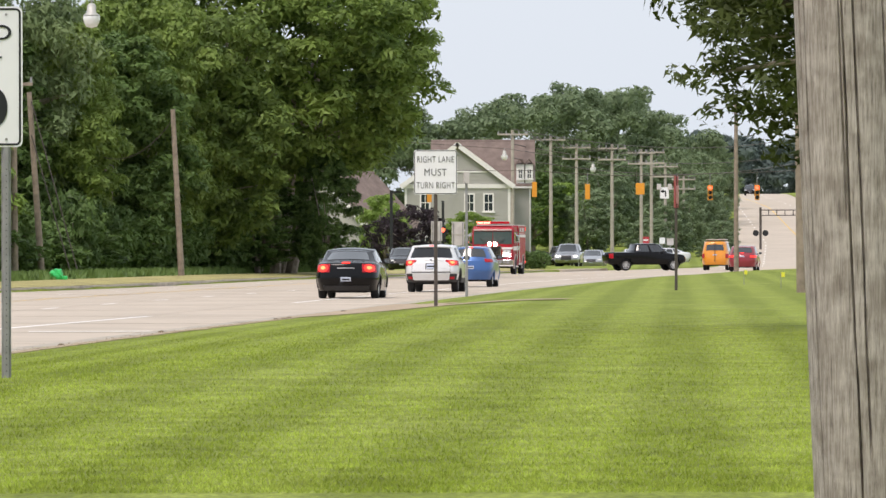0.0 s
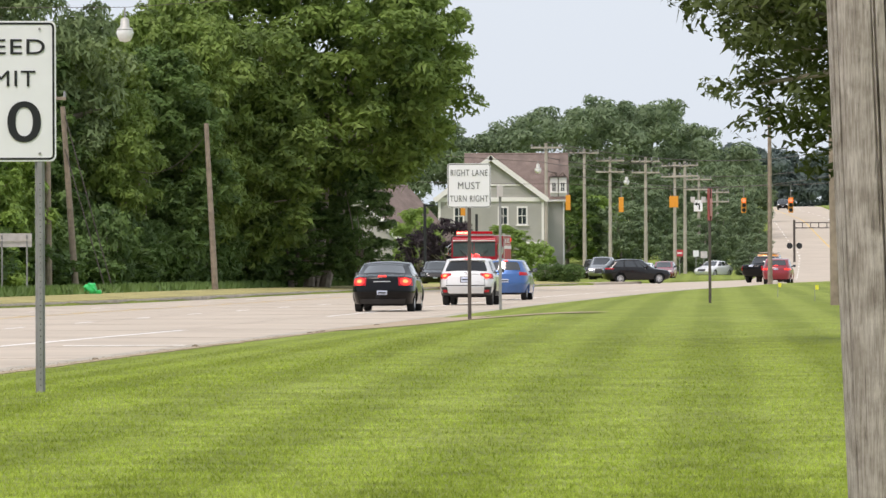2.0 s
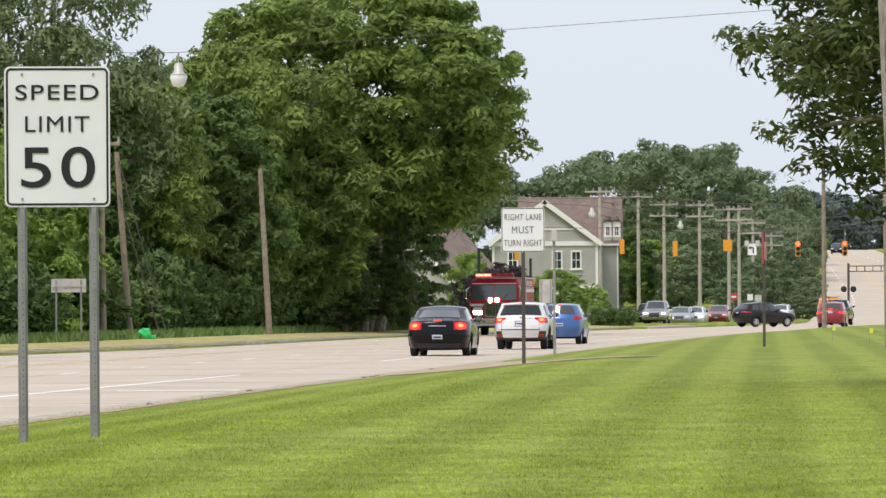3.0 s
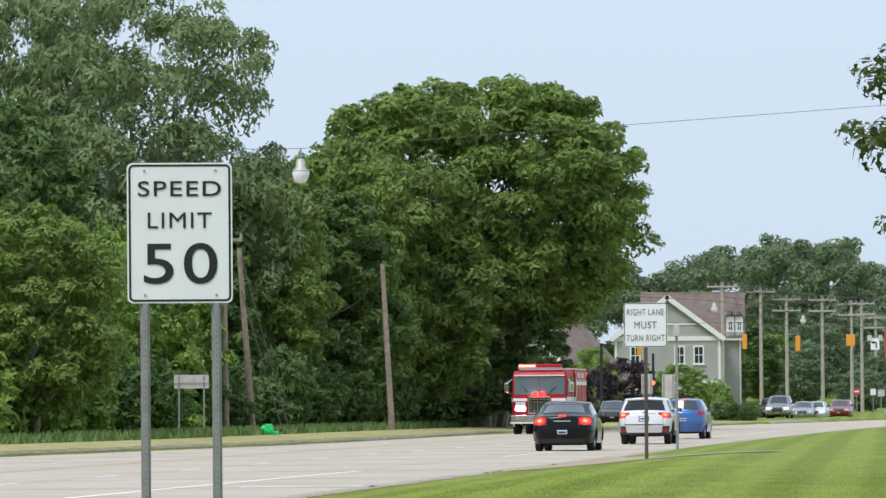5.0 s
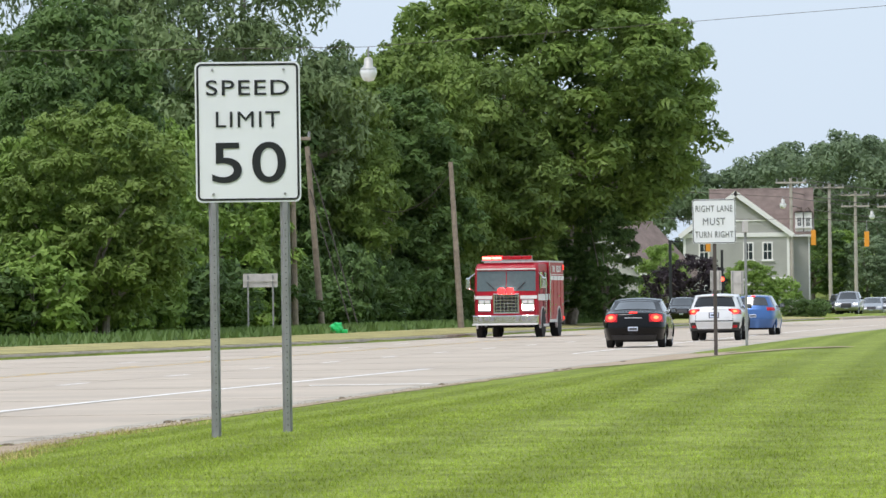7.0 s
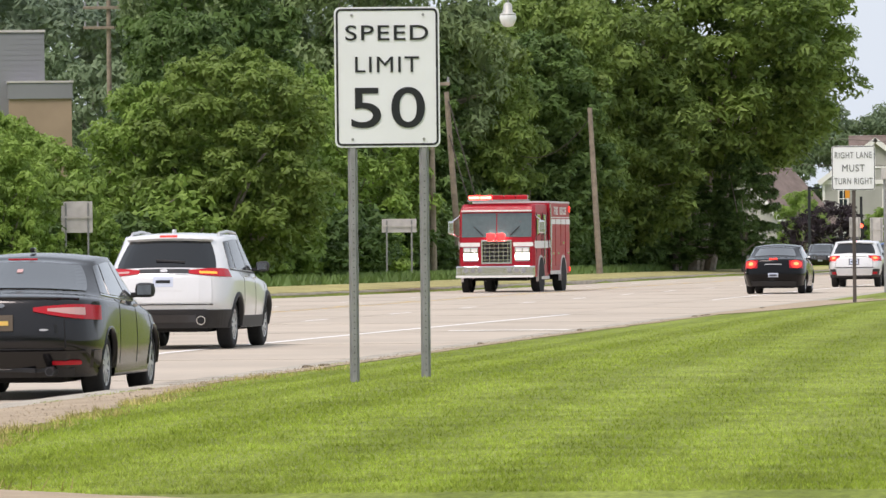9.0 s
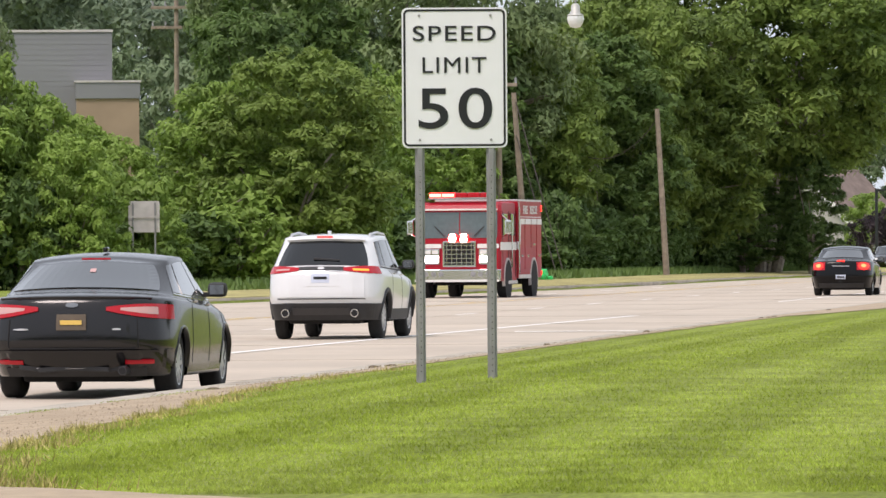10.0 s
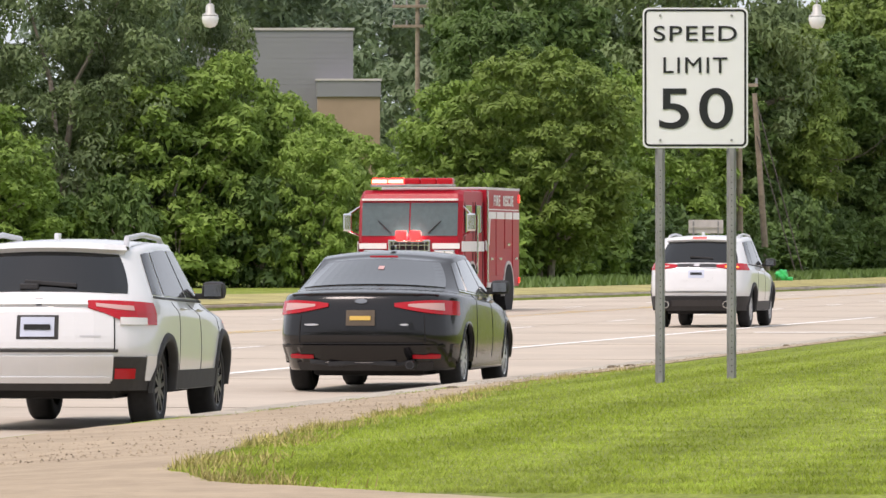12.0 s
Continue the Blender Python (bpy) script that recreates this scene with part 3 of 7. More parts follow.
kind("shrub_bright", 2.6, 3.2, 17, 2.6, 3.2, LEAF_B, 0.06, 0.0, 24, 400, 0.125, dome=0.35, limbs=5, lobe_r=0.17)

# far tree: distance haze painted into the leaves, undersides filled to soften shade
kind("hazy", 11, 9, 22, 11, 9, FAR_HAZE_LEAF, 0.2, 0.0, 60, 130, 0.22, dome=0.4, lobe_r=0.13, under=0.7)

# left wood: line of trees behind the far verge
TREES = [
    # kind, x, y, height, width, label
    ("dome", -8.5, 322, 17.9, 17.8, "tall broad dark green tree with a domed crown"),
    ("round", -13.0, 312, 13.5, 10.5, "leafy green tree in the roadside wood"),
    ("dark", -15.8, 300, 11.8, 8.0, "dark green leafy tree in the roadside wood"),
    ("round", -18.5, 290, 12.2, 8.5, "leafy green tree in the roadside wood"),
    ("dark", -11.0, 335, 14.0, 10.0, "dark green leafy tree in the roadside wood"),
    ("dark", -22.0, 285, 12.0, 9.0, "dark green leafy tree in the roadside wood"),
    ("grey", -23.4, 288, 21.0, 14.0, "very tall tree with small greyish leaves above the wood"),
    ("grey", -29.6, 292, 22.0, 9.0, "very tall tree with small greyish leaves above the wood"),
    ("bright", -21.0, 262, 9.0, 7.0, "bright green leafy tree at the wood's edge"),
    ("bright", -24.2, 250, 10.0, 7.5, "leafy green tree at the wood's edge"),
    ("dark", -25.2, 245, 13.5, 7.5, "dark green tree with large leaves"),
    ("bright", -25.0, 228, 7.6, 6.6, "bright green bushy tree beside the verge"),
    ("round", -22.3, 226, 8.6, 7.0, "leafy green tree beside the verge"),
    ("dark", -25.0, 236, 10.5, 5.5, "dark green tree with large leaves"),
    ("bright", -28.6, 214, 4.4, 4.6, "bright green bushy tree beside the verge"),
    ("grey", -36.5, 207, 12.5, 9.5, "spreading tree with small greyish green leaves"),
    ("bright", -32.8, 206, 7.5, 6.5, "bright green bushy tree beside the verge"),
    ("bright", -29.4, 209, 6.6, 4.2, "bright green bushy tree beside the verge"),
    ("bright", -28.1, 206, 5.2, 3.6, "bright green bushy tree beside the verge"),
    ("bright", -31.0, 208, 8.0, 4.6, "bright green bushy tree beside the verge"),
    ("dark", -5.9, 318, 6.2, 3.4, "dark vine-covered tree at the wood's edge"),
    ("dark", -9.3, 318, 5.0, 5.0, "dark green bushy tree under the tall crown"),
    ("dark", -9.6, 345, 10.0, 7.5, "dark green leafy tree in the roadside wood"),
    ("grey", -34.2, 213, 13.5, 6.4, "spreading tree with small greyish green leaves"),
    ("grey", -42.5, 204, 11.0, 9.0, "spreading tree with small greyish green leaves"),
    ("bright", -37.5, 198, 6.0, 5.5, "bright green bushy tree beside the verge"),
    ("round", -44.0, 214, 13.0, 10.0, "leafy green tree at the wood's edge"),
]
rng0 = random.Random(7)
for k, x, y, h, w, lab in TREES:
    plant(k, x, y, h, w, rng0.uniform(0, 360), lab, group="roadside wood")
# undergrowth along the wood's foot
for i in range(84):
    f = i / 83
    y = 194 + f ** 1.35 * 152 + rng0.uniform(-3, 3)
    x = float(np.interp(y, [196, 205, 225, 250, 300, 346], [-41, -29.5, -23.6, -20.4, -14.2, -6.5])) + rng0.uniform(-1.6, 0.4)
    k = rng0.choice(["shrub", "shrub", "shrub_bright"] if y < 262 else ["shrub"])
    plant(k, x, y, rng0.uniform(1.8, 3.6) * (1.25 if y > 280 or y < 225 else 1.0), rng0.uniform(2.8, 4.6), rng0.uniform(0, 360), "leafy green undergrowth shrub at the wood's foot", "shrub", "shrub", "undergrowth")


def tall_grass():
    rng = np.random.default_rng(5)
    V = []
    n = 15000
    y = rng.uniform(190, 350, n)
    x0 = np.array([kl(v) for v in y]) - 4.3 - 2.2 * rng.random(n)
    h = 0.10 + 0.38 * rng.random(n) ** 2
    z = np.array([road_z(v) + 0.2 for v in y])
    a = rng.uniform(0, 2 * math.pi, n)
    w = 0.05 + 0.05 * rng.random(n)
    base1 = np.stack([x0 - w, y, z], 1)
    base2 = np.stack([x0 + w, y, z], 1)
    tip = np.stack([x0 + np.cos(a) * 0.16, y + np.sin(a) * 0.16, z + h], 1)
    V = np.stack([base1, base2, tip], 1).reshape(-1, 3)
    ob = new("tall_grass", leaves_mesh("tall_grass", V, n, LEAF_C))
    return tagged(ob, "uncut tall grass along the foot of the wood", "tall grass", kind="stuff")


tall_grass()
lawn_blades()
dry_edge()
kerb_litter()
dirt_clods()


def far_woods(name, seed, y, xs, top, depth, label, material=FAR_HAZE_LEAF, per=150, size=0.25):
    """Wooded ridge: overlapping crowns of leaf sprays along a line of hilltops."""
    rng = np.random.default_rng(seed)
    blobs = []
    for x in np.arange(xs[0], xs[-1], 3.2):
        zt = np.interp(x, xs, top)
        for k in range(15):
            yy = y + rng.uniform(0, depth)
            f = rng.random()
            r = rng.uniform(1.4, 3.3)
            blobs.append((x + rng.normal() * 2, yy, max(r * 0.5 - 3, zt * (1 - 0.95 * f * f) - r * 0.8 + rng.normal() * 0.7), r))
    V, n = leaf_cloud(rng, boughs(rng, blobs, 4), per, size, under=0.8)
    ob = new(name, leaves_mesh(name, V, n, material))
    return tagged(ob, label, "distant woods", kind="stuff")


# distance haze of these woods sits in their leaf colours
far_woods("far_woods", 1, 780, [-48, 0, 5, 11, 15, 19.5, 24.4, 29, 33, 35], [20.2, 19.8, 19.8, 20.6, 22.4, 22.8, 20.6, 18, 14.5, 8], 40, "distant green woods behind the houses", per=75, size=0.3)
far_woods("far_woods_ridge", 2, 1180, [30, 50, 62, 75, 90, 120], [22, 22.5, 22, 22, 22, 23], 60, "wooded ridge beyond the far road, haze painted into its leaves", RIDGE_HAZE_LEAF, per=40, size=0.6)
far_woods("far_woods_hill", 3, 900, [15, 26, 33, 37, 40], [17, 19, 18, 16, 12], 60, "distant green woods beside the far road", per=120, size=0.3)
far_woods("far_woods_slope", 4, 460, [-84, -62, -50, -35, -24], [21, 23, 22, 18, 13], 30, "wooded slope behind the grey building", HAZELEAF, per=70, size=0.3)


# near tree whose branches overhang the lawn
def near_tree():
    # crown looks shaded through the LEAF_E colour itself
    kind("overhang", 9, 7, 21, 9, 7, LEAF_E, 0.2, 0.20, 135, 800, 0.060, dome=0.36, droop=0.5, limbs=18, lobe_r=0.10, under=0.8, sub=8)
    plant("overhang", 7.55, 84, 9.3, 9.0, 40, "leafy dark green tree overhanging the lawn, silhouette shade in its leaf colour", name="lawn_tree")


near_tree()
# added out of view: blocks low sky so car rears reflect darker
far_woods("woods_behind", 6, -90, [-170, -60, 0, 60, 170], [15, 17, 16, 17, 15], 30, "unseen leafy belt added behind the lawn to darken reflections", LEAF_C, per=5, size=0.9)


# ---- poles and wires ----
def wood_pole(name, base, top, r, label, arms=0, cat="utility pole", group="utility poles", arm_w=2.4, wood=None):
    wood = wood or WOODPOLE
    e = thing(name, pose(*base), label, cat, group)
    t = Vector(top) - Vector(base)
    part("shaft", ntube((0, 0, -0.3), t, r, r * 0.7, 12), wood, e)
    for i in range(arms):
        c = t * (1 - (0.35 + 0.95 * i) / t.length)
        part("crossarm", nbox(c + Vector((0, -0.15, 0)), (arm_w, 0.12, 0.14), 0.02), wood, e)
        for k in (-1, -0.45, 0.45, 1):
            part("insulator", ntube(c + Vector((k * arm_w * 0.46, -0.15, 0.05)), c + Vector((k * arm_w * 0.46, -0.15, 0.3)), 0.06, 0.045, 8), STEEL, e)
    return e


def path_tube(bm, pts, r, seg=6):
    """One continuous round rod along a line of points."""
    pts = [Vector(p) for p in pts]
    rows = []
    for i, p in enumerate(pts):
        d = (pts[min(i + 1, len(pts) - 1)] - pts[max(i - 1, 0)]).normalized()
        a = d.cross(Vector((0, 0, 1)) if abs(d.z) < 0.9 else Vector((1, 0, 0))).normalized()
        b = d.cross(a)
        rows.append([p + (a * math.cos(t) + b * math.sin(t)) * r for t in (2 * math.pi * k / seg for k in range(seg + 1))])
    grid(bm, rows)
    bmesh.ops.remove_doubles(bm, verts=bm.verts, dist=r * 0.02)
    bmesh.ops.recalc_face_normals(bm, faces=bm.faces)
    return bm


def wire(name, a, b, sag, r, label="thin black overhead wire", parent=None):
    bm = bmesh.new()
    a, b = Vector(a), Vector(b)
    pts = [a.lerp(b, i / 16) - Vector((0, 0, 4 * sag * (i / 16) * (1 - i / 16))) for i in range(17)]
    path_tube(bm, pts, r)
    ob = obj(name, bm, DARKSTEEL, parent)
    return tagged(ob, label, "wire") if parent is None else ob


wood_pole("utility_pole", (-11.75, 285, 0.1), (-12.15, 285, 7.7), 0.15, "weathered grey wooden utility pole leaning slightly")
wood_pole("utility_pole", (-16.75, 265, 0.1), (-17.3, 265, 8.0), 0.15, "weathered grey wooden utility pole with guy wires", group="utility poles")
wood_pole("utility_pole", (-17.7, 262, 0.1), (-17.75, 262, 8.6), 0.15, "weathered grey wooden utility pole beside the wood", arms=1, arm_w=1.6)
wire("guy_wire", (-17.2, 264.9, 7.6), (-15.1, 263.5, 0.15), 0.0, 0.028, "steel guy wire stretched from the pole to the ground")
wire("guy_wire", (-17.2, 264.9, 6.2), (-15.4, 263.5, 0.15), 0.0, 0.028, "steel guy wire stretched from the pole to the ground")
wire("service_wire", (-12.1, 284.9, 7.3), (-15.4, 287, 5.6), 0.7, 0.018, "slack black service wire hanging from the pole")
FAR_POLES = [(0.01704, 520, 10.6), (0.0211, 535, 10.2), (0.0267, 540, 10.2), (0.0313, 560, 10.1), (0.0329, 570, 10.3), (0.0351, 600, 9.4), (0.0380, 640, 8.6), (0.0110, 500, 10.7)]
tops = []
for u, d, zt in FAR_POLES:
    x = u * d
    wood_pole("utility_pole", (x, d, road_z(d)), (x, d, zt), 0.17, "tall wooden utility pole with crossarms along the far road", arms=2 if u > 0.02 else 1, wood=FARPOLE)
    tops.append((x, d, zt - 0.1))
tops.sort()
for a, b in zip(tops[:-1], tops[1:]):
    for o in (-1.0, 0.0, 1.0):
        wire("power_line", (a[0] + o, a[1] - 0.15, a[2]), (b[0] + o, b[1] - 0.15, b[2]), 0.5, 0.03)
for z0, z1 in ((11.6, 11.0), (10.4, 9.2), (9.3, 8.3)):
    wire("power_line", (5.5, 500, z0 - 0.8), (46, 720, z1 + 4.2), 2.0, 0.034)
wood_pole("utility_pole", (16.2, 350, 0.2), (16.2, 350, 9.6), 0.14, "dark wooden pole standing beyond the lawn")
wood_pole("utility_pole", (8.53, 150, 0.3), (8.42, 150, 9.0), 0.16, "grey wooden utility pole standing in the lawn")


def near_pole():
    """Big weathered pole close to the viewer: shaft with drying cracks."""
    e = thing("near_utility_pole", pose(1.345, 19.5, 0.4), "big weathered grey wooden utility pole with drying cracks", "utility pole")
    bm = bmesh.new()
    seg, H = 400, 9.0
    rng = np.random.default_rng(3)
    cracks = [(rng.random() * 2 * math.pi, rng.uniform(0, 4), rng.uniform(0.8, 3.5), rng.uniform(0.006, 0.03)) for _ in range(48)]
    rows = []
    for i in range(91):
        z = -0.4 + (H + 0.4) * i / 90
        row = []
        for j in range(seg + 1):
            a = 2 * math.pi * (j % seg) / seg
            r = 0.19 - 0.0035 * z + 0.003 * noise.noise((math.cos(a) * 3, math.sin(a) * 3, z * 0.6))
            for ca, z0, ln, dp in cracks:
                da = abs((a - ca - 0.012 * math.sin(z * (1.2 + 2.5 * (ca % 1)) + ca * 9) + math.pi) % (2 * math.pi) - math.pi)
                if da < 0.013 and z0 < z < z0 + ln:
                    r -= dp
            row.append((math.cos(a) * r - 0.043 * z, math.sin(a) * r, z))
        rows.append(row)
    grid(bm, rows)
    bmesh.ops.remove_doubles(bm, verts=bm.verts, dist=0.0005)
    bmesh.ops.recalc_face_normals(bm, faces=bm.faces)
    part("shaft", bm, NEARWOOD, e, smooth=False)
    return e


def near_wood():
    m = mat("old_pole_wood", (0.40, 0.33, 0.26), 0.92, vary=0.0)
    n, l = m.node_tree.nodes, m.node_tree.links
    b = n["Principled BSDF"]
    tc, mp, no, no2 = n.new("ShaderNodeTexCoord"), n.new("ShaderNodeMapping"), n.new("ShaderNodeTexNoise"), n.new("ShaderNodeTexNoise")
    mp.inputs["Scale"].default_value = (1, 1, 0.06)
    l.new(tc.outputs["Object"], mp.inputs[0])
    no.inputs["Scale"].default_value, no.inputs["Detail"].default_value, no.inputs["Roughness"].default_value = 130, 9, 0.8
    l.new(mp.outputs[0], no.inputs["Vector"])
    no2.inputs["Scale"].default_value, no2.inputs["Detail"].default_value = 14, 9
    l.new(tc.outputs["Object"], no2.inputs["Vector"])
    r1 = n.new("ShaderNodeValToRGB")
    els = r1.color_ramp.elements
    els[0].position, els[0].color = 0.33, (0.10, 0.09, 0.08, 1)
    els[1].position, els[1].color = 0.64, (0.66, 0.62, 0.58, 1)
    x = els.new(0.45)
    x.color = (0.40, 0.36, 0.325, 1)
    l.new(no.outputs[0], r1.inputs[0])
    mx = n.new("ShaderNodeMixRGB")
    mx.blend_type = "MULTIPLY"
    mx.inputs[0].default_value = 0.8
    r2 = n.new("ShaderNodeValToRGB")
    r2.color_ramp.elements[0].color, r2.color_ramp.elements[1].color = (0.62, 0.58, 0.54, 1), (1.1, 1.08, 1.06, 1)
    r2.color_ramp.elements[0].position, r2.color_ramp.elements[1].position = 0.35, 0.65
    l.new(no2.outputs[0], r2.inputs[0])
    l.new(r1.outputs[0], mx.inputs[1])
    l.new(r2.outputs[0], mx.inputs[2])
    l.new(mx.outputs[0], b.inputs["Base Color"])
    bu = n.new("ShaderNodeBump")
    bu.inputs["Strength"].default_value, bu.inputs["Distance"].default_value = 0.9, 0.01
    l.new(no.outputs[0], bu.inputs["Height"])
    l.new(bu.outputs[0], b.inputs["Normal"])
    return m


NEARWOOD = near_wood()
near_pole()


# ---- hanging street lamps on a span wire ----
wire("span_wire", (-45, 135, 7.25), (-20.55, 135, 7.0), 0.02, 0.007, "thin overhead wire that carries hanging lamps")
wire("span_wire", (-20.55, 135, 7.0), (-7.48, 135, 6.92), 0.02, 0.007, "thin overhead wire that carries hanging lamps")
wire("span_wire", (-7.48, 135, 6.92), (30, 135, 9.6), 0.1, 0.006, "thin overhead wire that carries hanging lamps")


def lathe(prof, seg=20):
    bm = bmesh.new()
    rows = [[(math.cos(2 * math.pi * j / seg) * r, math.sin(2 * math.pi * j / seg) * r, z) for j in range(seg + 1)] for r, z in prof]
    grid(bm, rows)
    bmesh.ops.remove_doubles(bm, verts=bm.verts, dist=0.0004)
    bmesh.ops.recalc_face_normals(bm, faces=bm.faces)
    return bm


LAMPBODY = mat("lamp_housing", (0.50, 0.50, 0.47), 0.5, 0.2, vary=0.1)
LAMPGLASS = mat("frosted_lamp_globe", (0.72, 0.74, 0.73), 0.3, vary=0.08, coat=0.5)


def street_lamp(x, y, z, s=1.0, hang=0.1, rot=0):
    e = thing("street_lamp", pose(x, y, z, 0, rot, 0), "pale grey hanging street lamp with a frosted globe", "street lamp", "hanging street lamps")
    part("housing", lathe([(0.0, -0.10), (0.05, -0.10), (0.09, -0.14), (0.10, -0.30), (0.17, -0.34), (0.18, -0.36), (0.0, -0.37)], 20), LAMPBODY, e, smooth=True)
    part("globe", lathe([(0.17, -0.365), (0.185, -0.42), (0.16, -0.52), (0.11, -0.60), (0.0, -0.625)], 20), LAMPGLASS, e, smooth=True)
    part("hanger", ntube((0, 0, -0.12), (0, 0, 0.02 + hang), 0.02, 0.02, 8), STEEL, e)
    e.scale = (s, s, s)
    return e


street_lamp(-7.48, 135, 6.80)
street_lamp(-20.55, 135, 6.88)
for u, d, z in ((0.00973, 420, 8.0), (0.02370, 480, 7.9)):
    street_lamp(u * d, d, z, 1.25, 0.0)
wire("span_wire", (-14, 420, 9.2), (0.00973 * 420, 420, 8.0), 0.0, 0.02, "thin overhead wire that carries hanging lamps")
wire("span_wire", (0.00973 * 420, 420, 8.02), (0.0237 * 480, 480, 7.92), 0.0, 0.02, "thin overhead wire that carries hanging lamps")
wire("span_wire", (0.0237 * 480, 480, 7.92), (0.0351 * 690, 690, 10.3), 0.3, 0.02, "thin overhead wire that carries hanging lamps")


# ---- signs ----
def letters(name, text, material, parent, cx, cz, w, h, y, bold=0.0, flip=False, back=None):
    """Writing as a thin mesh, fitted to a width and a height, facing -y."""
    cu = bpy.data.curves.new(name, "FONT")
    cu.body, cu.extrude, cu.offset, cu.space_character = text, 0.004, bold, 1.12
    tmp = bpy.data.objects.new(name, cu)
    me = bpy.data.meshes.new_from_object(tmp)
    bpy.data.objects.remove(tmp)
    co = np.empty(len(me.vertices) * 3, np.float32)
    me.vertices.foreach_get("co", co)
    co = co.reshape(-1, 3)
    lo, hi = co[:, :2].min(0), co[:, :2].max(0)
    out = np.empty_like(co)
    out[:, 0] = ((co[:, 0] - lo[0]) / (hi[0] - lo[0]) - 0.5) * w
    out[:, 2] = ((co[:, 1] - lo[1]) / (hi[1] - lo[1]) - 0.5) * h
    out[:, 1] = -co[:, 2]
    me.vertices.foreach_set("co", out.ravel())
    me.materials.clear()
    me.materials.append(material)
    ob = new(name, me)
    ob.parent = parent
    ob.location = (cx, y, cz)
    return ob


def rounded_plate(w, h, r, t):
    bm = bmesh.new()
    pts = []
    for cx, cz, a0 in ((w / 2 - r, h / 2 - r, 0), (-w / 2 + r, h / 2 - r, 90), (-w / 2 + r, -h / 2 + r, 180), (w / 2 - r, -h / 2 + r, 270)):
        for k in range(5):
            a = radians(a0 + 22.5 * k)
            pts.append((cx + r * math.cos(a), cz + r * math.sin(a)))
    f = bm.faces.new([bm.verts.new((x, 0, z)) for x, z in pts])
    r2 = bmesh.ops.extrude_face_region(bm, geom=[f])
    bmesh.ops.translate(bm, vec=(0, t, 0), verts=[v for v in r2["geom"] if isinstance(v, bmesh.types.BMVert)])
    bmesh.ops.recalc_face_normals(bm, faces=bm.faces)
    return bm


def rounded_ring(w, h, r, band, t):
    bm = bmesh.new()
    def outline(w, h, r):
        pts = []
        for cx, cz, a0 in ((w / 2 - r, h / 2 - r, 0), (-w / 2 + r, h / 2 - r, 90), (-w / 2 + r, -h / 2 + r, 180), (w / 2 - r, -h / 2 + r, 270)):
            for k in range(5):
                a = radians(a0 + 22.5 * k)
                pts.append((cx + r * math.cos(a), 0, cz + r * math.sin(a)))
        return pts + pts[:1]
    grid(bm, [outline(w, h, r), outline(w - 2 * band, h - 2 * band, max(0.005, r - band))])
    bmesh.ops.recalc_face_normals(bm, faces=bm.faces)
    r2 = bmesh.ops.extrude_face_region(bm, geom=list(bm.faces))
    bmesh.ops.translate(bm, vec=(0, t, 0), verts=[v for v in r2["geom"] if isinstance(v, bmesh.types.BMVert)])
    bmesh.ops.recalc_face_normals(bm, faces=bm.faces)
    return bm


def channel_post(h, name_holes=True):
    """Hat-section steel post."""
    bm = bmesh.new()
    prof = [(-0.042, 0.0), (-0.028, 0.0), (-0.018, -0.03), (0.018, -0.03), (0.028, 0.0), (0.042, 0.0), (0.042, 0.006), (0.026, 0.006), (0.015, -0.022), (-0.015, -0.022), (-0.026, 0.006), (-0.042, 0.006)]
    rows = [[(x, y, z) for x, y in prof + prof[:1]] for z in (-0.3, h)]
    grid(bm, rows)
    bm.faces.new([bm.verts.new((x, y, h)) for x, y in prof])
    bmesh.ops.recalc_face_normals(bm, faces=bm.faces)
    return bm


def speed_sign():
    e = thing("speed_limit_sign", pose(-4.10, 54.9, 0.37, 0, 0, 7), "white speed limit 50 sign on two galvanised steel posts", "road sign")
    zc = 2.0 + 0.61
    panel = part("panel", rounded_plate(0.914, 1.219, 0.05, 0.004), SIGNWHITE, e)
    panel.location = (0, -0.036, zc)
    rim = part("border", rounded_ring(0.885, 1.19, 0.045, 0.018, 0.003), SIGNBLACK, e)
    rim.location = (0, -0.040, zc)
    letters("writing", "SPEED", SIGNBLACK, e, 0.0, zc + 0.385, 0.72, 0.133, -0.040, 0.004)
    letters("writing", "LIMIT", SIGNBLACK, e, 0.0, zc + 0.110, 0.555, 0.135, -0.040, 0.0)
    letters("writing", "50", SIGNBLACK, e, 0.005, zc - 0.265, 0.64, 0.355, -0.040, 0.006)
    for i, x in enumerate((-0.305, 0.315)):
        post = part("post", channel_post(3.2), STEEL, e)
        post.location = (x, 0, 0)
        for k in range(34):
            h = part("hole", ntube((0, -0.0305, 0), (0, -0.028, 0), 0.005, 0.005, 6), SIGNBLACK, post)
            h.location = (0, -0.0015, 0.06 + k * 0.053)
        for z in (zc + 0.54, zc - 0.54):
            b = part("bolt", ntube((0, -0.045, 0), (0, -0.038, 0), 0.012, 0.012, 8), STEEL, e)
            b.location = (x, 0, z)
    return e


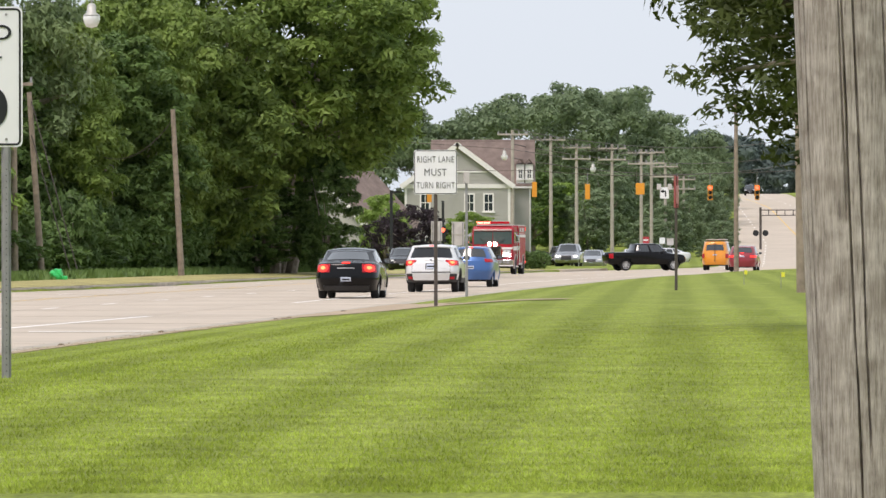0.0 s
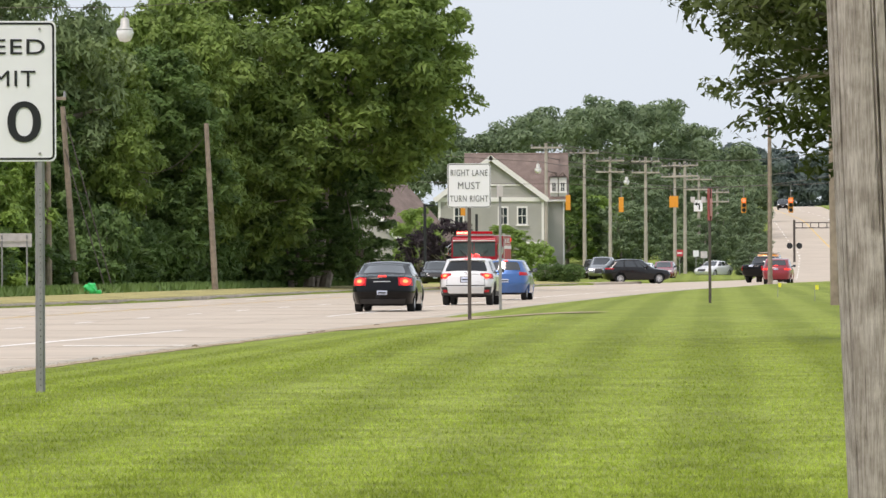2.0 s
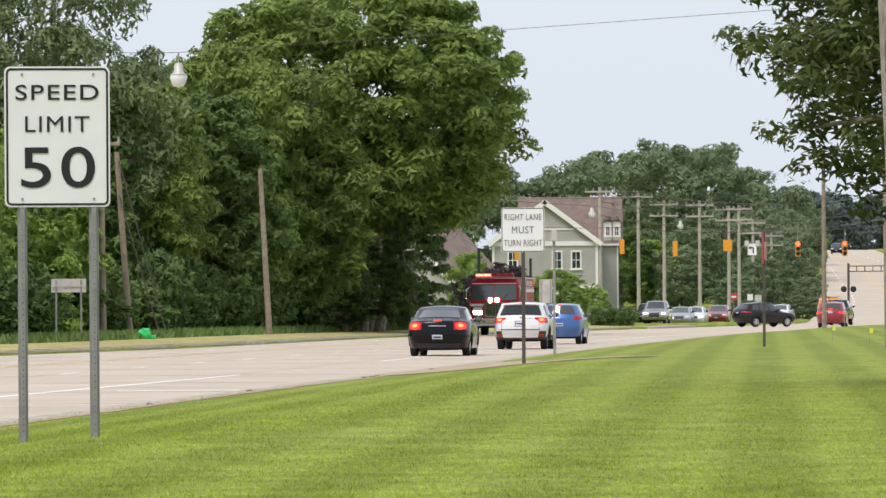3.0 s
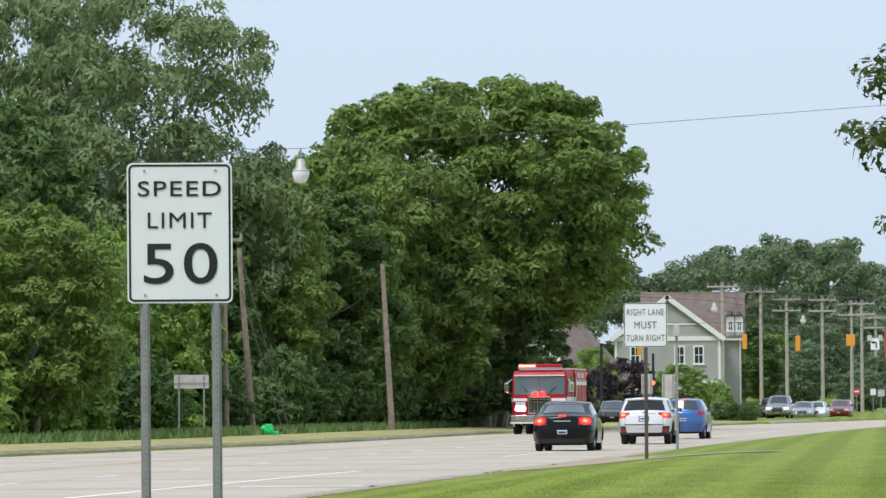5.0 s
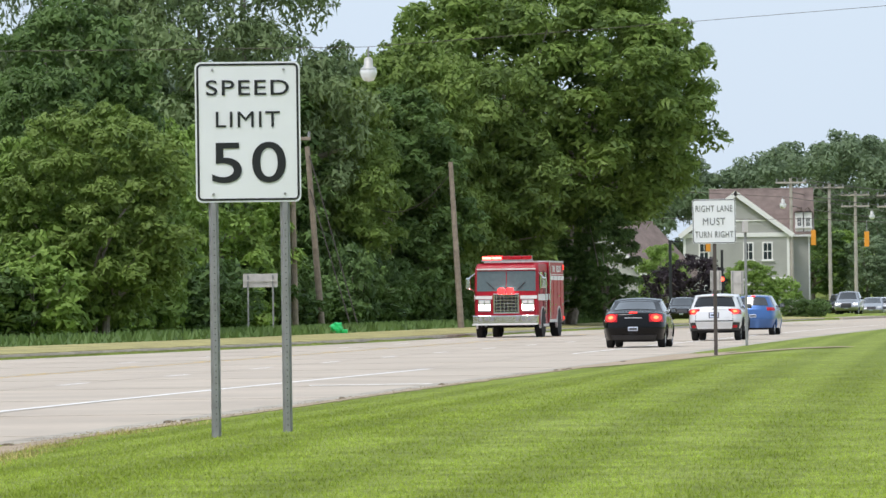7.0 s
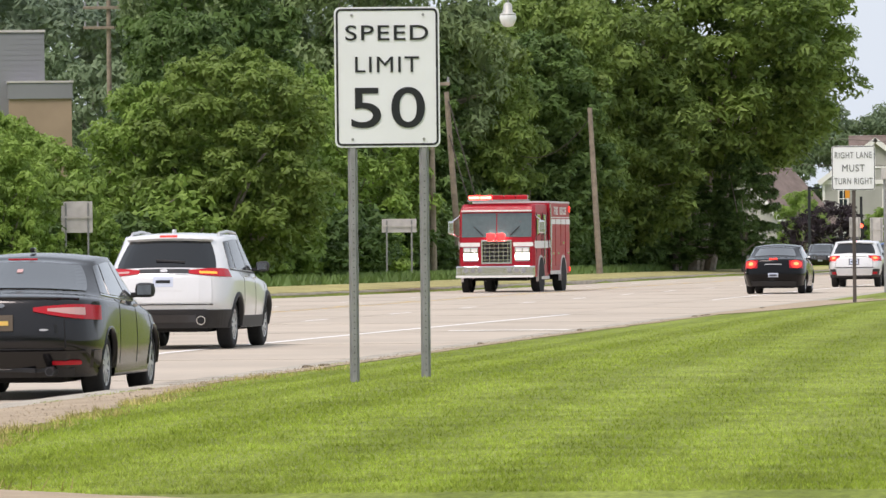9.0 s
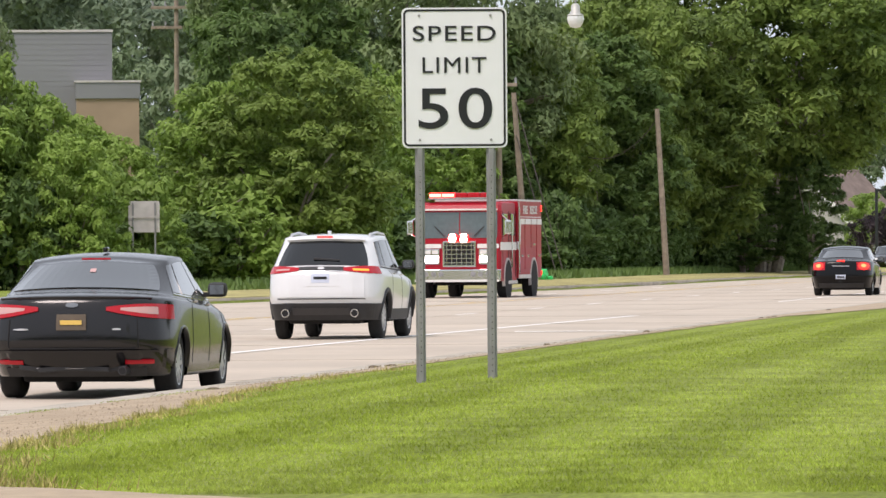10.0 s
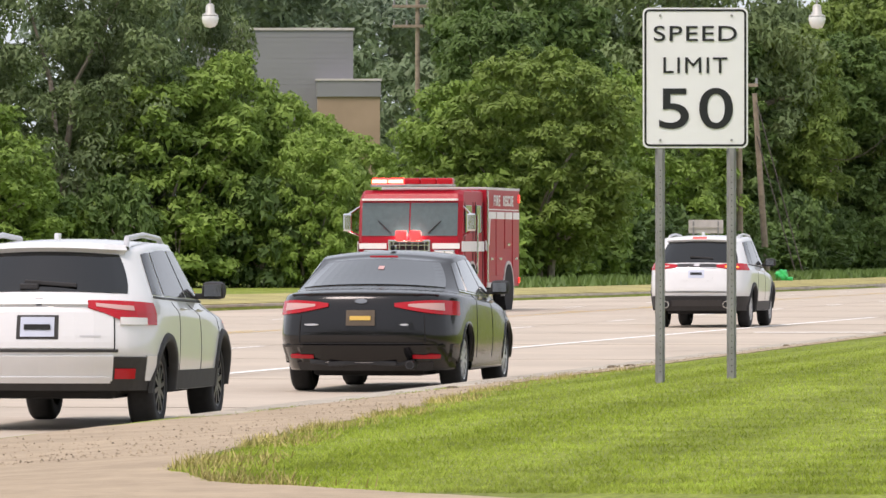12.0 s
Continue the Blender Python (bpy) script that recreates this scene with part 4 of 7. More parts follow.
def lane_sign():
    e = thing("turn_lane_sign", pose(-0.15, 131, 0.2, 0, 0, -2), "white turn lane sign with black writing on a dark post", "road sign")
    zc = 1.5 - 0.2 + 131 * 132 / 11212
    panel = part("panel", rounded_plate(0.90, 0.92, 0.06, 0.004), SIGNWHITE, e)
    panel.location = (0, -0.04, zc)
    rim = part("border", rounded_ring(0.88, 0.90, 0.055, 0.014, 0.003), SIGNBLACK, e)
    rim.location = (0, -0.044, zc)
    ink = SIGNINK
    letters("writing", "RIGHT LANE", ink, e, 0.0, zc + 0.265, 0.76, 0.13, -0.045, 0.0)
    letters("writing", "MUST", ink, e, 0.0, zc + 0.0, 0.46, 0.145, -0.045, 0.0)
    letters("writing", "TURN RIGHT", ink, e, 0.0, zc - 0.27, 0.79, 0.13, -0.045, 0.0)
    part("post", nbox((0, 0, zc / 2 - 0.1), (0.075, 0.05, zc + 0.7), 0.01), DARKSTEEL, e)
    return e


SIGNINK = mat("sign_ink_faded", (0.15, 0.16, 0.16), 0.6, vary=0.1)
speed_sign()
lane_sign()


def back_sign(x0, x1, z0, z1, y, post_z, label, post_mat=STEEL, cross=True, w=0.06):
    xc = (x0 + x1) / 2
    gz = ground_z(xc, y)
    e = thing("sign_back", pose(xc, y, gz), label, "road sign", "signs seen from behind")
    part("panel", nbox((0, 0.03, (z0 + z1) / 2 - gz), (x1 - x0, 0.01, z1 - z0)), SIGNBACK, e)
    for s in (-1, 1):
        part("post", nbox((s * (x1 - x0) * 0.36, 0, (z1 - gz) / 2 - 0.1), (w, 0.05, z1 - gz + 0.1), 0.008), post_mat, e)
    if cross:
        part("stiffener", nbox((0, -0.028, (z0 + z1) / 2 - gz), (x1 - x0, 0.012, 0.05)), SIGNBACK, e)
    return e


back_sign(-17.95, -16.65, 2.06, 2.57, 237, 0, "wide unpainted back of a road sign on two posts")
back_sign(-26.75, -25.7, 2.1, 3.15, 211, 0, "square unpainted back of a road sign on two posts")
back_sign(-0.75, -0.05, 1.5 + 20 * 0.0357 - 0.35, 1.5 + 45 * 0.0357, 400, 0, "unpainted back of a road sign near the junction")
back_sign(0.55, 1.35, 1.5 + 2 * 0.0357, 1.5 + 44 * 0.0357, 400, 0, "unpainted back of a road sign near the junction")

# post with a sign turned edge-on, and post with a narrow red sign
e = thing("edge_on_sign", pose(0.64, 172, 0.32), "steel post with a small sign turned edge-on", "road sign")
part("post", nbox((0, 0, 1.5), (0.075, 0.06, 3.35), 0.01), STEEL, e)
part("panel", nbox((-0.005, -0.05, 3.05), (0.12, 0.6, 0.3), 0.003, Matrix.Rotation(radians(4), 4, "Z")), SIGNBACK, e)
REDSIGN = mat("faded_red_sign", (0.50, 0.055, 0.07), 0.5, vary=0.2, scale=4)
e = thing("red_sign", pose(5.85, 159, 0.35), "narrow red sign turned sideways on a dark post", "road sign")
part("post", nbox((0, 0, 1.4), (0.07, 0.06, 3.1), 0.01), DARKSTEEL, e)
part("panel", nbox((0.0, -0.05, 2.52), (0.75, 0.01, 0.8), 0.004, Matrix.Rotation(radians(80), 4, "Z")), REDSIGN, e)
part("panel_front", nbox((0.012, -0.08, 2.45), (0.11, 0.01, 0.45), 0.004), mat("pink_sign", (0.72, 0.42, 0.42), 0.5, vary=0.1), e)

# small things in the grass
GREENBAG = mat("green_plastic_bag", (0.02, 0.50, 0.12), 0.4, vary=0.2, scale=6, bump=0.6, bscale=9)
bm = bmesh.new()
bmesh.ops.create_icosphere(bm, subdivisions=3, radius=0.28)
for v in bm.verts:
    v.co *= 1 + 0.35 * noise.noise(v.co * 6)
    v.co.z *= 0.9
e = thing("plastic_bag", pose(-15.0, 246, 0.42), "crumpled bright green plastic bag on the verge", "plastic bag")
part("bag", bm, GREENBAG, e)
part("knot", nbox((0.25, 0, -0.1), (0.35, 0.2, 0.16), 0.05), GREENBAG, e)
e = thing("stake", pose(-14.7, 305, 0.2, 0, 8, 0), "pale leaning wooden stake in the tall grass", "stake")
part("shaft", nbox((0, 0, 0.65), (0.06, 0.06, 1.6), 0.01), SIGNBACK, e)
YEL = mat("yellow_flag", (0.75, 0.72, 0.05), 0.6, vary=0.1)
for x, y in ((8.55, 180), (8.8, 165)):
    e = thing("marker_flag", pose(x, y, ground_z(x, y)), "small yellow marker flag in the lawn", "marker flag", "marker flags")
    part("stem", ntube((0, 0, -0.05), (0, 0, 0.42), 0.008), STEEL, e)
    part("flag", nbox((0.05, 0, 0.36), (0.10, 0.006, 0.12)), YEL, e)


# ---- traffic signals over the junction ----
SIGNALYEL = mat("signal_yellow", (0.72, 0.30, 0.02), 0.5, vary=0.08)
SIGNALRED = mat("signal_red_lit", (0.8, 0.05, 0.02), 0.3, vary=0.0, emit=(1.0, 0.10, 0.04), strength=4.0)
LENSOFF = mat("signal_lens_dark", (0.03, 0.035, 0.03), 0.2, vary=0.0)


def signal(x, y, z, face=True, wide=False, rot=0):
    e = thing("traffic_light", pose(x, y, z, 0, 0, rot), "yellow traffic light hanging on a span wire" + (", showing red" if face else ", seen from behind"), "traffic light", "traffic lights")
    part("housing", nbox((0, 0, 0), (0.34 if not wide else 0.62, 0.28, 1.06 if not wide else 0.8), 0.03), SIGNALYEL, e)
    if face:
        for k in range(3):
            zz = 0.34 - 0.34 * k
            part("lens", ntube((0, -0.142, zz), (0, -0.155, zz), 0.13, 0.13, 16), SIGNALRED if k == 0 else LENSOFF, e)
            bm = bmesh.new()
            grid(bm, [[(math.cos(a) * 0.15, yy, zz + math.sin(a) * 0.15) for a in np.linspace(-0.3, math.pi + 0.3, 10)] for yy in (-0.14, -0.36)])
            part("visor", bm, SIGNALYEL if k == 0 else SIGNBLACK, e)
    part("hanger", ntube((0, 0, 0.5 if not wide else 0.38), (0, 0, 1.35), 0.025), STEEL, e)
    return e


SG = 445 / 11212
SIGS = [(-24, 345, False, False), (162, 336, False, False), (256, 340, False, False), (349, 335, False, True), (473, 342, True, False), (556, 342, True, False)]
for u, v, face, wide in SIGS:
    signal(u * SG, 445, 1.5 + (437 - v) * SG, face, wide)
wire("span_wire", (-6, 445, 7.1), (162 * SG, 445, 6.85), 0.1, 0.02)
wire("span_wire", (162 * SG, 445, 6.85), (473 * SG, 445, 6.62), 0.25, 0.02)
wire("span_wire", (473 * SG, 445, 6.62), (26, 445, 6.9), 0.05, 0.02)
e = thing("turn_sign", pose(393 * SG, 446, 1.5 + 95 * SG), "white turn arrow sign hanging over the junction", "road sign")
part("panel", nbox((0, 0, 0), (0.62, 0.02, 0.8), 0.004), SIGNWHITE, e)
part("arrow_stem", nbox((0.08, -0.014, -0.1), (0.09, 0.006, 0.36)), SIGNBLACK, e)
part("arrow_bar", nbox((-0.02, -0.014, 0.11), (0.24, 0.006, 0.09)), SIGNBLACK, e)
bm = bmesh.new()
bmesh.ops.create_cone(bm, cap_ends=True, segments=3, radius1=0.15, radius2=0.15, depth=0.006, matrix=Matrix.Translation((-0.14, -0.014, 0.11)) @ Matrix.Rotation(radians(90), 4, "X") @ Matrix.Rotation(radians(90), 4, "Z"))
part("arrow_head", bm, SIGNBLACK, e)
part("hanger", ntube((0, 0, 0.35), (0, 0, 1.2), 0.02), STEEL, e)
part("lamp_pair", nbox((-0.38, 0, 0.42), (0.3, 0.2, 0.4), 0.05), SIGNBACK, e)
part("lamp_pair", nbox((0.38, 0, 0.42), (0.3, 0.2, 0.4), 0.05), SIGNBACK, e)
# do-not-enter and small white signs on posts
for u, zc, w, h, col, lab in ((359, 2.05, 0.6, 0.6, REDSIGN, "red and white square sign on a post"), (388, 2.0, 0.5, 0.55, SIGNWHITE, "small white sign on a post"), (402, 1.9, 0.6, 0.6, SIGNBACK, "small grey sign on a post")):
    d = 560
    e = thing("small_sign", pose(u * d / 11212, d, road_z(d)), lab, "road sign")
    part("post", nbox((0, 0, 1.1), (0.07, 0.06, 2.3), 0.01), STEEL, e)
    part("panel", nbox((0, -0.05, zc + 0.1), (w, 0.01, h)), col, e)
    if col is REDSIGN:
        part("bar", nbox((0, -0.06, zc + 0.1), (w * 0.7, 0.006, 0.14)), SIGNWHITE, e)

# railway crossing gantry on the rising road
d, g = 660, 660 / 11212
e = thing("crossing_gantry", pose(562 * g, d, road_z(d) - 0.2), "dark steel railway crossing gantry with warning lamps", "gantry")
part("mast", ntube((0, 0, 0), (0, 0, 4.6), 0.13), DARKSTEEL, e)
part("arm", nbox((2.2, 0, 4.3), (4.4, 0.1, 0.1)), DARKSTEEL, e)
part("arm", nbox((2.2, 0, 3.75), (4.4, 0.1, 0.1)), DARKSTEEL, e)
for k in range(6):
    part("brace", ntube((k * 0.85, 0, 3.75), (k * 0.85, 0, 4.3), 0.05), DARKSTEEL, e)
for s in (-0.5, 0.5):
    part("warning_lamp", ntube((s, -0.1, 1.9), (s, -0.25, 1.9), 0.32, 0.32, 14), SIGNBLACK, e)


# ---- buildings ----
SIDING = mat("grey_siding", (0.40, 0.395, 0.365), 0.8, vary=0.08, scale=0.8)
TRIM = mat("white_trim", (0.78, 0.77, 0.74), 0.6, vary=0.05)
SHINGLE = mat("brown_shingles", (0.19, 0.145, 0.125), 0.9, vary=0.2, scale=1.5, fine=0.2, fscale=12)
WINDARK = mat("window_glass", (0.03, 0.04, 0.045), 0.08, vary=0.0, coat=1.0)
METALGREY = mat("grey_metal_cladding", (0.26, 0.265, 0.28), 0.55, 0.3, vary=0.05, scale=0.4)
TANWALL = mat("tan_render", (0.36, 0.27, 0.19), 0.85, vary=0.1, scale=0.6)


def gable_block(e, cx, y0, w, depth, eave, ridge, along):
    """Walls and two roof slopes with white edges; the ridge runs in depth, or along x."""
    bm = nbox((cx, y0 + depth / 2, eave / 2), (w, depth, eave))
    y1, h = y0 + depth, ridge - eave
    if along:
        tri = [[(cx + s * w / 2, y0, eave), (cx + s * w / 2, y1, eave), (cx + s * w / 2, (y0 + y1) / 2, ridge)] for s in (-1, 1)]
    else:
        tri = [[(cx - w / 2, y, eave), (cx + w / 2, y, eave), (cx, y, ridge)] for y in (y0, y1)]
    for t in tri:
        bm.faces.new([bm.verts.new(p) for p in t])
    wall = part("wall", bm, SIDING, e)
    span = (depth if along else w) / 2
    a, ln = math.atan2(h, span), math.hypot(h, span) + 0.55
    for s in (-1, 1):
        if along:
            rot = Matrix.Rotation(-s * a, 4, "X")
            c = Vector((cx, (y0 + y1) / 2 + s * (span / 2 + 0.12), (eave + ridge) / 2 - 0.02))
            roof = part("roof", nbox(c, (w + 0.7, ln, 0.16), 0, rot), SHINGLE, e)
            part("gutter", nbox((cx, (y0 + y1) / 2 + s * (span + 0.42), eave - 0.28), (w + 0.7, 0.14, 0.16), 0.03), TRIM, roof)
        else:
            rot = Matrix.Rotation(s * a, 4, "Y")
            c = Vector((cx + s * (span / 2 + 0.12), y0 + depth / 2, (eave + ridge) / 2 - 0.02))
            part("roof", nbox(c, (ln, depth + 0.7, 0.16), 0, rot), SHINGLE, e)
            part("rake_board", nbox(c + Vector((0, -depth / 2 - 0.38, -0.10)), (ln, 0.07, 0.38), 0, rot), TRIM, e)
    return wall


def house_window(e, wx, wy, wz, w=0.85, h=1.5):
    wd = part("window", nbox((wx, wy - 0.03, wz), (w, 0.08, h), 0.01), TRIM, e)
    part("pane", nbox((wx, wy - 0.074, wz), (w - 0.24, 0.012, h - 0.24)), WINDARK, wd)
    part("glazing_bar", nbox((wx, wy - 0.084, wz), (0.05, 0.012, h - 0.24)), TRIM, wd)
    part("glazing_bar", nbox((wx, wy - 0.084, wz), (w - 0.24, 0.012, 0.06)), TRIM, wd)
    part("sill", nbox((wx, wy - 0.08, wz - h / 2), (w + 0.2, 0.16, 0.1), 0.01), TRIM, wd)


def grey_house():
    """Front gable wing before a main block whose roof slopes to the road."""
    e = thing("house", pose(0, 500, road_z(500) - 0.1), "two-storey grey house with white trim and brown shingle roof", "house")
    wall = gable_block(e, 1.15, 0.0, 8.3, 4.0, 6.8, 9.9, False)
    for k in range(29):
        z = 0.2 + k * 0.28
        half = 4.13 if z < 6.7 else 4.13 * (9.9 - z - 0.15) / 3.1
        part("siding_board", nbox((1.15, -0.012, z), (2 * half, 0.02, 0.25)), SIDING, wall)
    part("frieze", nbox((1.15, -0.05, 6.6), (8.7, 0.14, 0.34), 0.02), TRIM, e)
    part("frieze", nbox((1.15, -0.04, 7.75), (4.6, 0.10, 0.16), 0.02), TRIM, e)
    part("band", nbox((1.15, -0.04, 3.1), (8.4, 0.10, 0.26), 0.01), TRIM, e)
    for s in (-1, 1):
        part("corner_board", nbox((1.15 + s * 4.08, -0.03, 3.4), (0.2, 0.08, 6.5), 0.01), TRIM, e)
    for wx in (-1.4, 2.1, 3.6):
        house_window(e, wx, 0.0, 5.3)
        house_window(e, wx, 0.0, 1.9, 0.95, 1.6)
    gable_block(e, 3.2, 3.0, 7.6, 7.0, 6.8, 10.15, True)
    for x in (6.15, 6.85):
        d = part("dormer", nbox((x, 3.6, 7.6), (0.62, 1.6, 1.5)), TRIM, e)
        house_window(d, x, 2.8, 7.6, 0.5, 0.9)
        for s in (-1, 1):
            part("roof", nbox((x + s * 0.19, 3.5, 8.55), (0.55, 1.9, 0.08), 0, Matrix.Rotation(s * radians(48), 4, "Y")), SHINGLE, d)
    part("drainpipe", ntube((6.9, 2.9, 0), (6.9, 2.9, 6.6), 0.06), TRIM, e)
    return e


def brown_house():
    e = thing("house", pose(-8.4, 440, road_z(440) - 0.1, 0, 0, -34), "low brown-roofed house with white rake boards behind the trees", "house")
    wall = gable_block(e, 0.0, 0.0, 8.0, 6.0, 3.2, 6.9, False)
    for k in range(12):
        part("siding_board", nbox((0, -0.012, 0.2 + k * 0.28), (7.95, 0.02, 0.25)), SIDING, wall)
    house_window(e, -1.2, 0.0, 1.9)
    house_window(e, 1.2, 0.0, 1.9)
    return e


grey_house()
brown_house()


def grey_building():
    d = 310
    s = d / 11212
    x = lambda u: u * s
    pivot = Vector((x(-1441), 0, 0))
    e = thing("commercial_building", Matrix.Translation((pivot.x - 0.15, d, 0)) @ Matrix.Rotation(radians(9), 4, "Z") @ Matrix.Translation(-pivot), "grey metal-clad commercial building with a tan lower wing", "building")
    x0, x1, zt = x(-1720), x(-1441), 1.5 + 392 * s
    part("main_block", nbox(((x0 + x1) / 2, 8, zt / 2), (x1 - x0, 12, zt)), METALGREY, e)
    for k in range(int(zt / 0.26)):
        part("cladding_panel", nbox(((x0 + x1) / 2, 1.985, 0.15 + k * 0.26), (x1 - x0, 0.03, 0.25)), METALGREY, e)
    part("parapet", nbox(((x0 + x1) / 2, 8, zt + 0.06), (x1 - x0 + 0.1, 12.2, 0.12)), SIGNBACK, e)
    a0, a1, zw = x(-1506), x(-1395), 1.5 + 300 * s
    part("wing", nbox(((a0 + a1) / 2, 3.0, zw / 2 - 0.4), (a1 - a0, 5, zw - 0.8)), TANWALL, e)
    part("wing_parapet", nbox(((a0 + a1) / 2, 3.0, zw - 0.4), (a1 - a0 + 0.1, 5.2, 0.8), 0.02), METALGREY, e)
    part("wing_coping", nbox(((a0 + a1) / 2, 3.0, zw + 0.05), (a1 - a0 + 0.2, 5.3, 0.1)), SIGNBACK, e)
    part("roof_unit", nbox(((a0 + a1) / 2 - 0.4, 3.5, zw + 0.3), (1.2, 1.2, 0.4), 0.03), SIGNBACK, e)


grey_building()
wood_pole("utility_pole", (-1333 * 300 / 11212, 300, 0), (-1333 * 300 / 11212, 300, 13.4), 0.15, "wooden utility pole behind the trees", arms=2)
plant("plum", -1.7, 421, 4.4, 4.4, 20, "dark plum-leaved small tree beside the house", name="plum_tree")
plant("plum", -3.9, 424, 3.6, 3.2, 130, "dark plum-leaved small tree beside the house", name="plum_tree")
e = thing("dark_lamp_post", pose(-3.3, 405, road_z(405)), "slim black lamp post beside the house", "lamp post")
part("post", ntube((0, 0, 0), (0, 0, 5.3), 0.1), SIGNBLACK, e)
part("arm", nbox((0.25, 0, 5.2), (0.7, 0.1, 0.1)), SIGNBLACK, e)
e = thing("pedestrian_signal", pose(0.0, 402, road_z(402)), "dark signal post with a small red lamp", "traffic light")
part("post", ntube((0, 0, 0), (0, 0, 4.6), 0.09), SIGNBLACK, e)
part("head", nbox((0, -0.1, 2.6), (0.34, 0.25, 0.9), 0.03), SIGNBLACK, e)
part("lens", ntube((0, -0.24, 2.75), (0, -0.25, 2.75), 0.13, 0.13, 14), SIGNALRED, e)
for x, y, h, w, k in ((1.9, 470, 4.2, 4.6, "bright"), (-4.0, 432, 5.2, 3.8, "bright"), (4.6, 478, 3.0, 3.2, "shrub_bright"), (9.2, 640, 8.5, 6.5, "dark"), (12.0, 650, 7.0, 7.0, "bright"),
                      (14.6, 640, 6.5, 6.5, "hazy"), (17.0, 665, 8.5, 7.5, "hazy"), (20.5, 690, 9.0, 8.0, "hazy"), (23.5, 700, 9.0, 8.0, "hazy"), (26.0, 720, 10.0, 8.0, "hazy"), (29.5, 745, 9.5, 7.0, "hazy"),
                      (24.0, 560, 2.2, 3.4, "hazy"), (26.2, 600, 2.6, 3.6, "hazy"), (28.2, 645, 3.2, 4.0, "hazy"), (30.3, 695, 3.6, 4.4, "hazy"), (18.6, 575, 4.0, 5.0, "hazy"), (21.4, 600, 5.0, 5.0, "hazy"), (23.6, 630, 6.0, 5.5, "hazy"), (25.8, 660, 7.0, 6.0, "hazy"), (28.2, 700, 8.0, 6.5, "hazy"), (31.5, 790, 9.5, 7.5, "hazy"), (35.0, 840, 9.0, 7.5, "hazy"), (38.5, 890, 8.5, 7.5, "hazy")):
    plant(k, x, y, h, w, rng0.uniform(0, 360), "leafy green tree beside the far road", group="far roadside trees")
for x, y, h, w in ((-29.6, 220, 6.0, 4.4), (-27.9, 219, 5.1, 3.6), (-28.3, 213.5, 4.4, 3.6), (-26.7, 215.5, 3.5, 3.0), (-30.0, 213.0, 3.6, 3.2)):
    plant("bright", x, y, h, w, rng0.uniform(0, 360), "bright green young tree at the edge of the wood", group="edge trees")
# pale because haze is painted into the hazy kind's leaves
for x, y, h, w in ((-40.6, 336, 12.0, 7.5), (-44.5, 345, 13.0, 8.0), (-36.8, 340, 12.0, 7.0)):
    plant("hazy", x, y, h, w, rng0.uniform(0, 360), "tree behind the commercial building, haze painted into its pale green leaves", group="trees behind the building")
for x, y, h, w in ((-14.8, 306, 14.2, 8.5), (-16.8, 312, 13.4, 7.5)):
    plant("round", x, y, h, w, rng0.uniform(0, 360), "tall leafy green tree in the wood beside the road", group="wood edge trees")
for x, y in ((4.7, 430), (5.6, 428), (6.5, 432), (5.9, 455), (7.0, 460)):
    plant("shrub", x, y, 1.3, 1.8, rng0.uniform(0, 360), "low clipped green shrub beside the road", "shrub", "shrub", "low shrubs")
e = thing("yard_sign", pose(5.1, 445, road_z(445)), "low pale grey board sign in the verge", "sign")
part("panel", nbox((0, 0, 1.0), (1.1, 0.1, 0.7), 0.02), SIGNBACK, e)
part("post", nbox((-0.4, 0, 0.4), (0.1, 0.1, 0.9)), SIGNBACK, e)
part("post", nbox((0.4, 0, 0.4), (0.1, 0.1, 0.9)), SIGNBACK, e)


# ---- vehicles ----
def catmull(ps, t):
    n = len(ps) - 1
    i = min(n - 1, max(0, int(t)))
    f = t - i
    p0, p1, p2, p3 = ps[max(0, i - 1)], ps[i], ps[i + 1], ps[min(n, i + 2)]
    return tuple(0.5 * (2 * b + (c - a) * f + (2 * a - 5 * b + 4 * c - d) * f * f + (3 * b - a - 3 * c + d) * f ** 3) for a, b, c, d in zip(p0, p1, p2, p3))


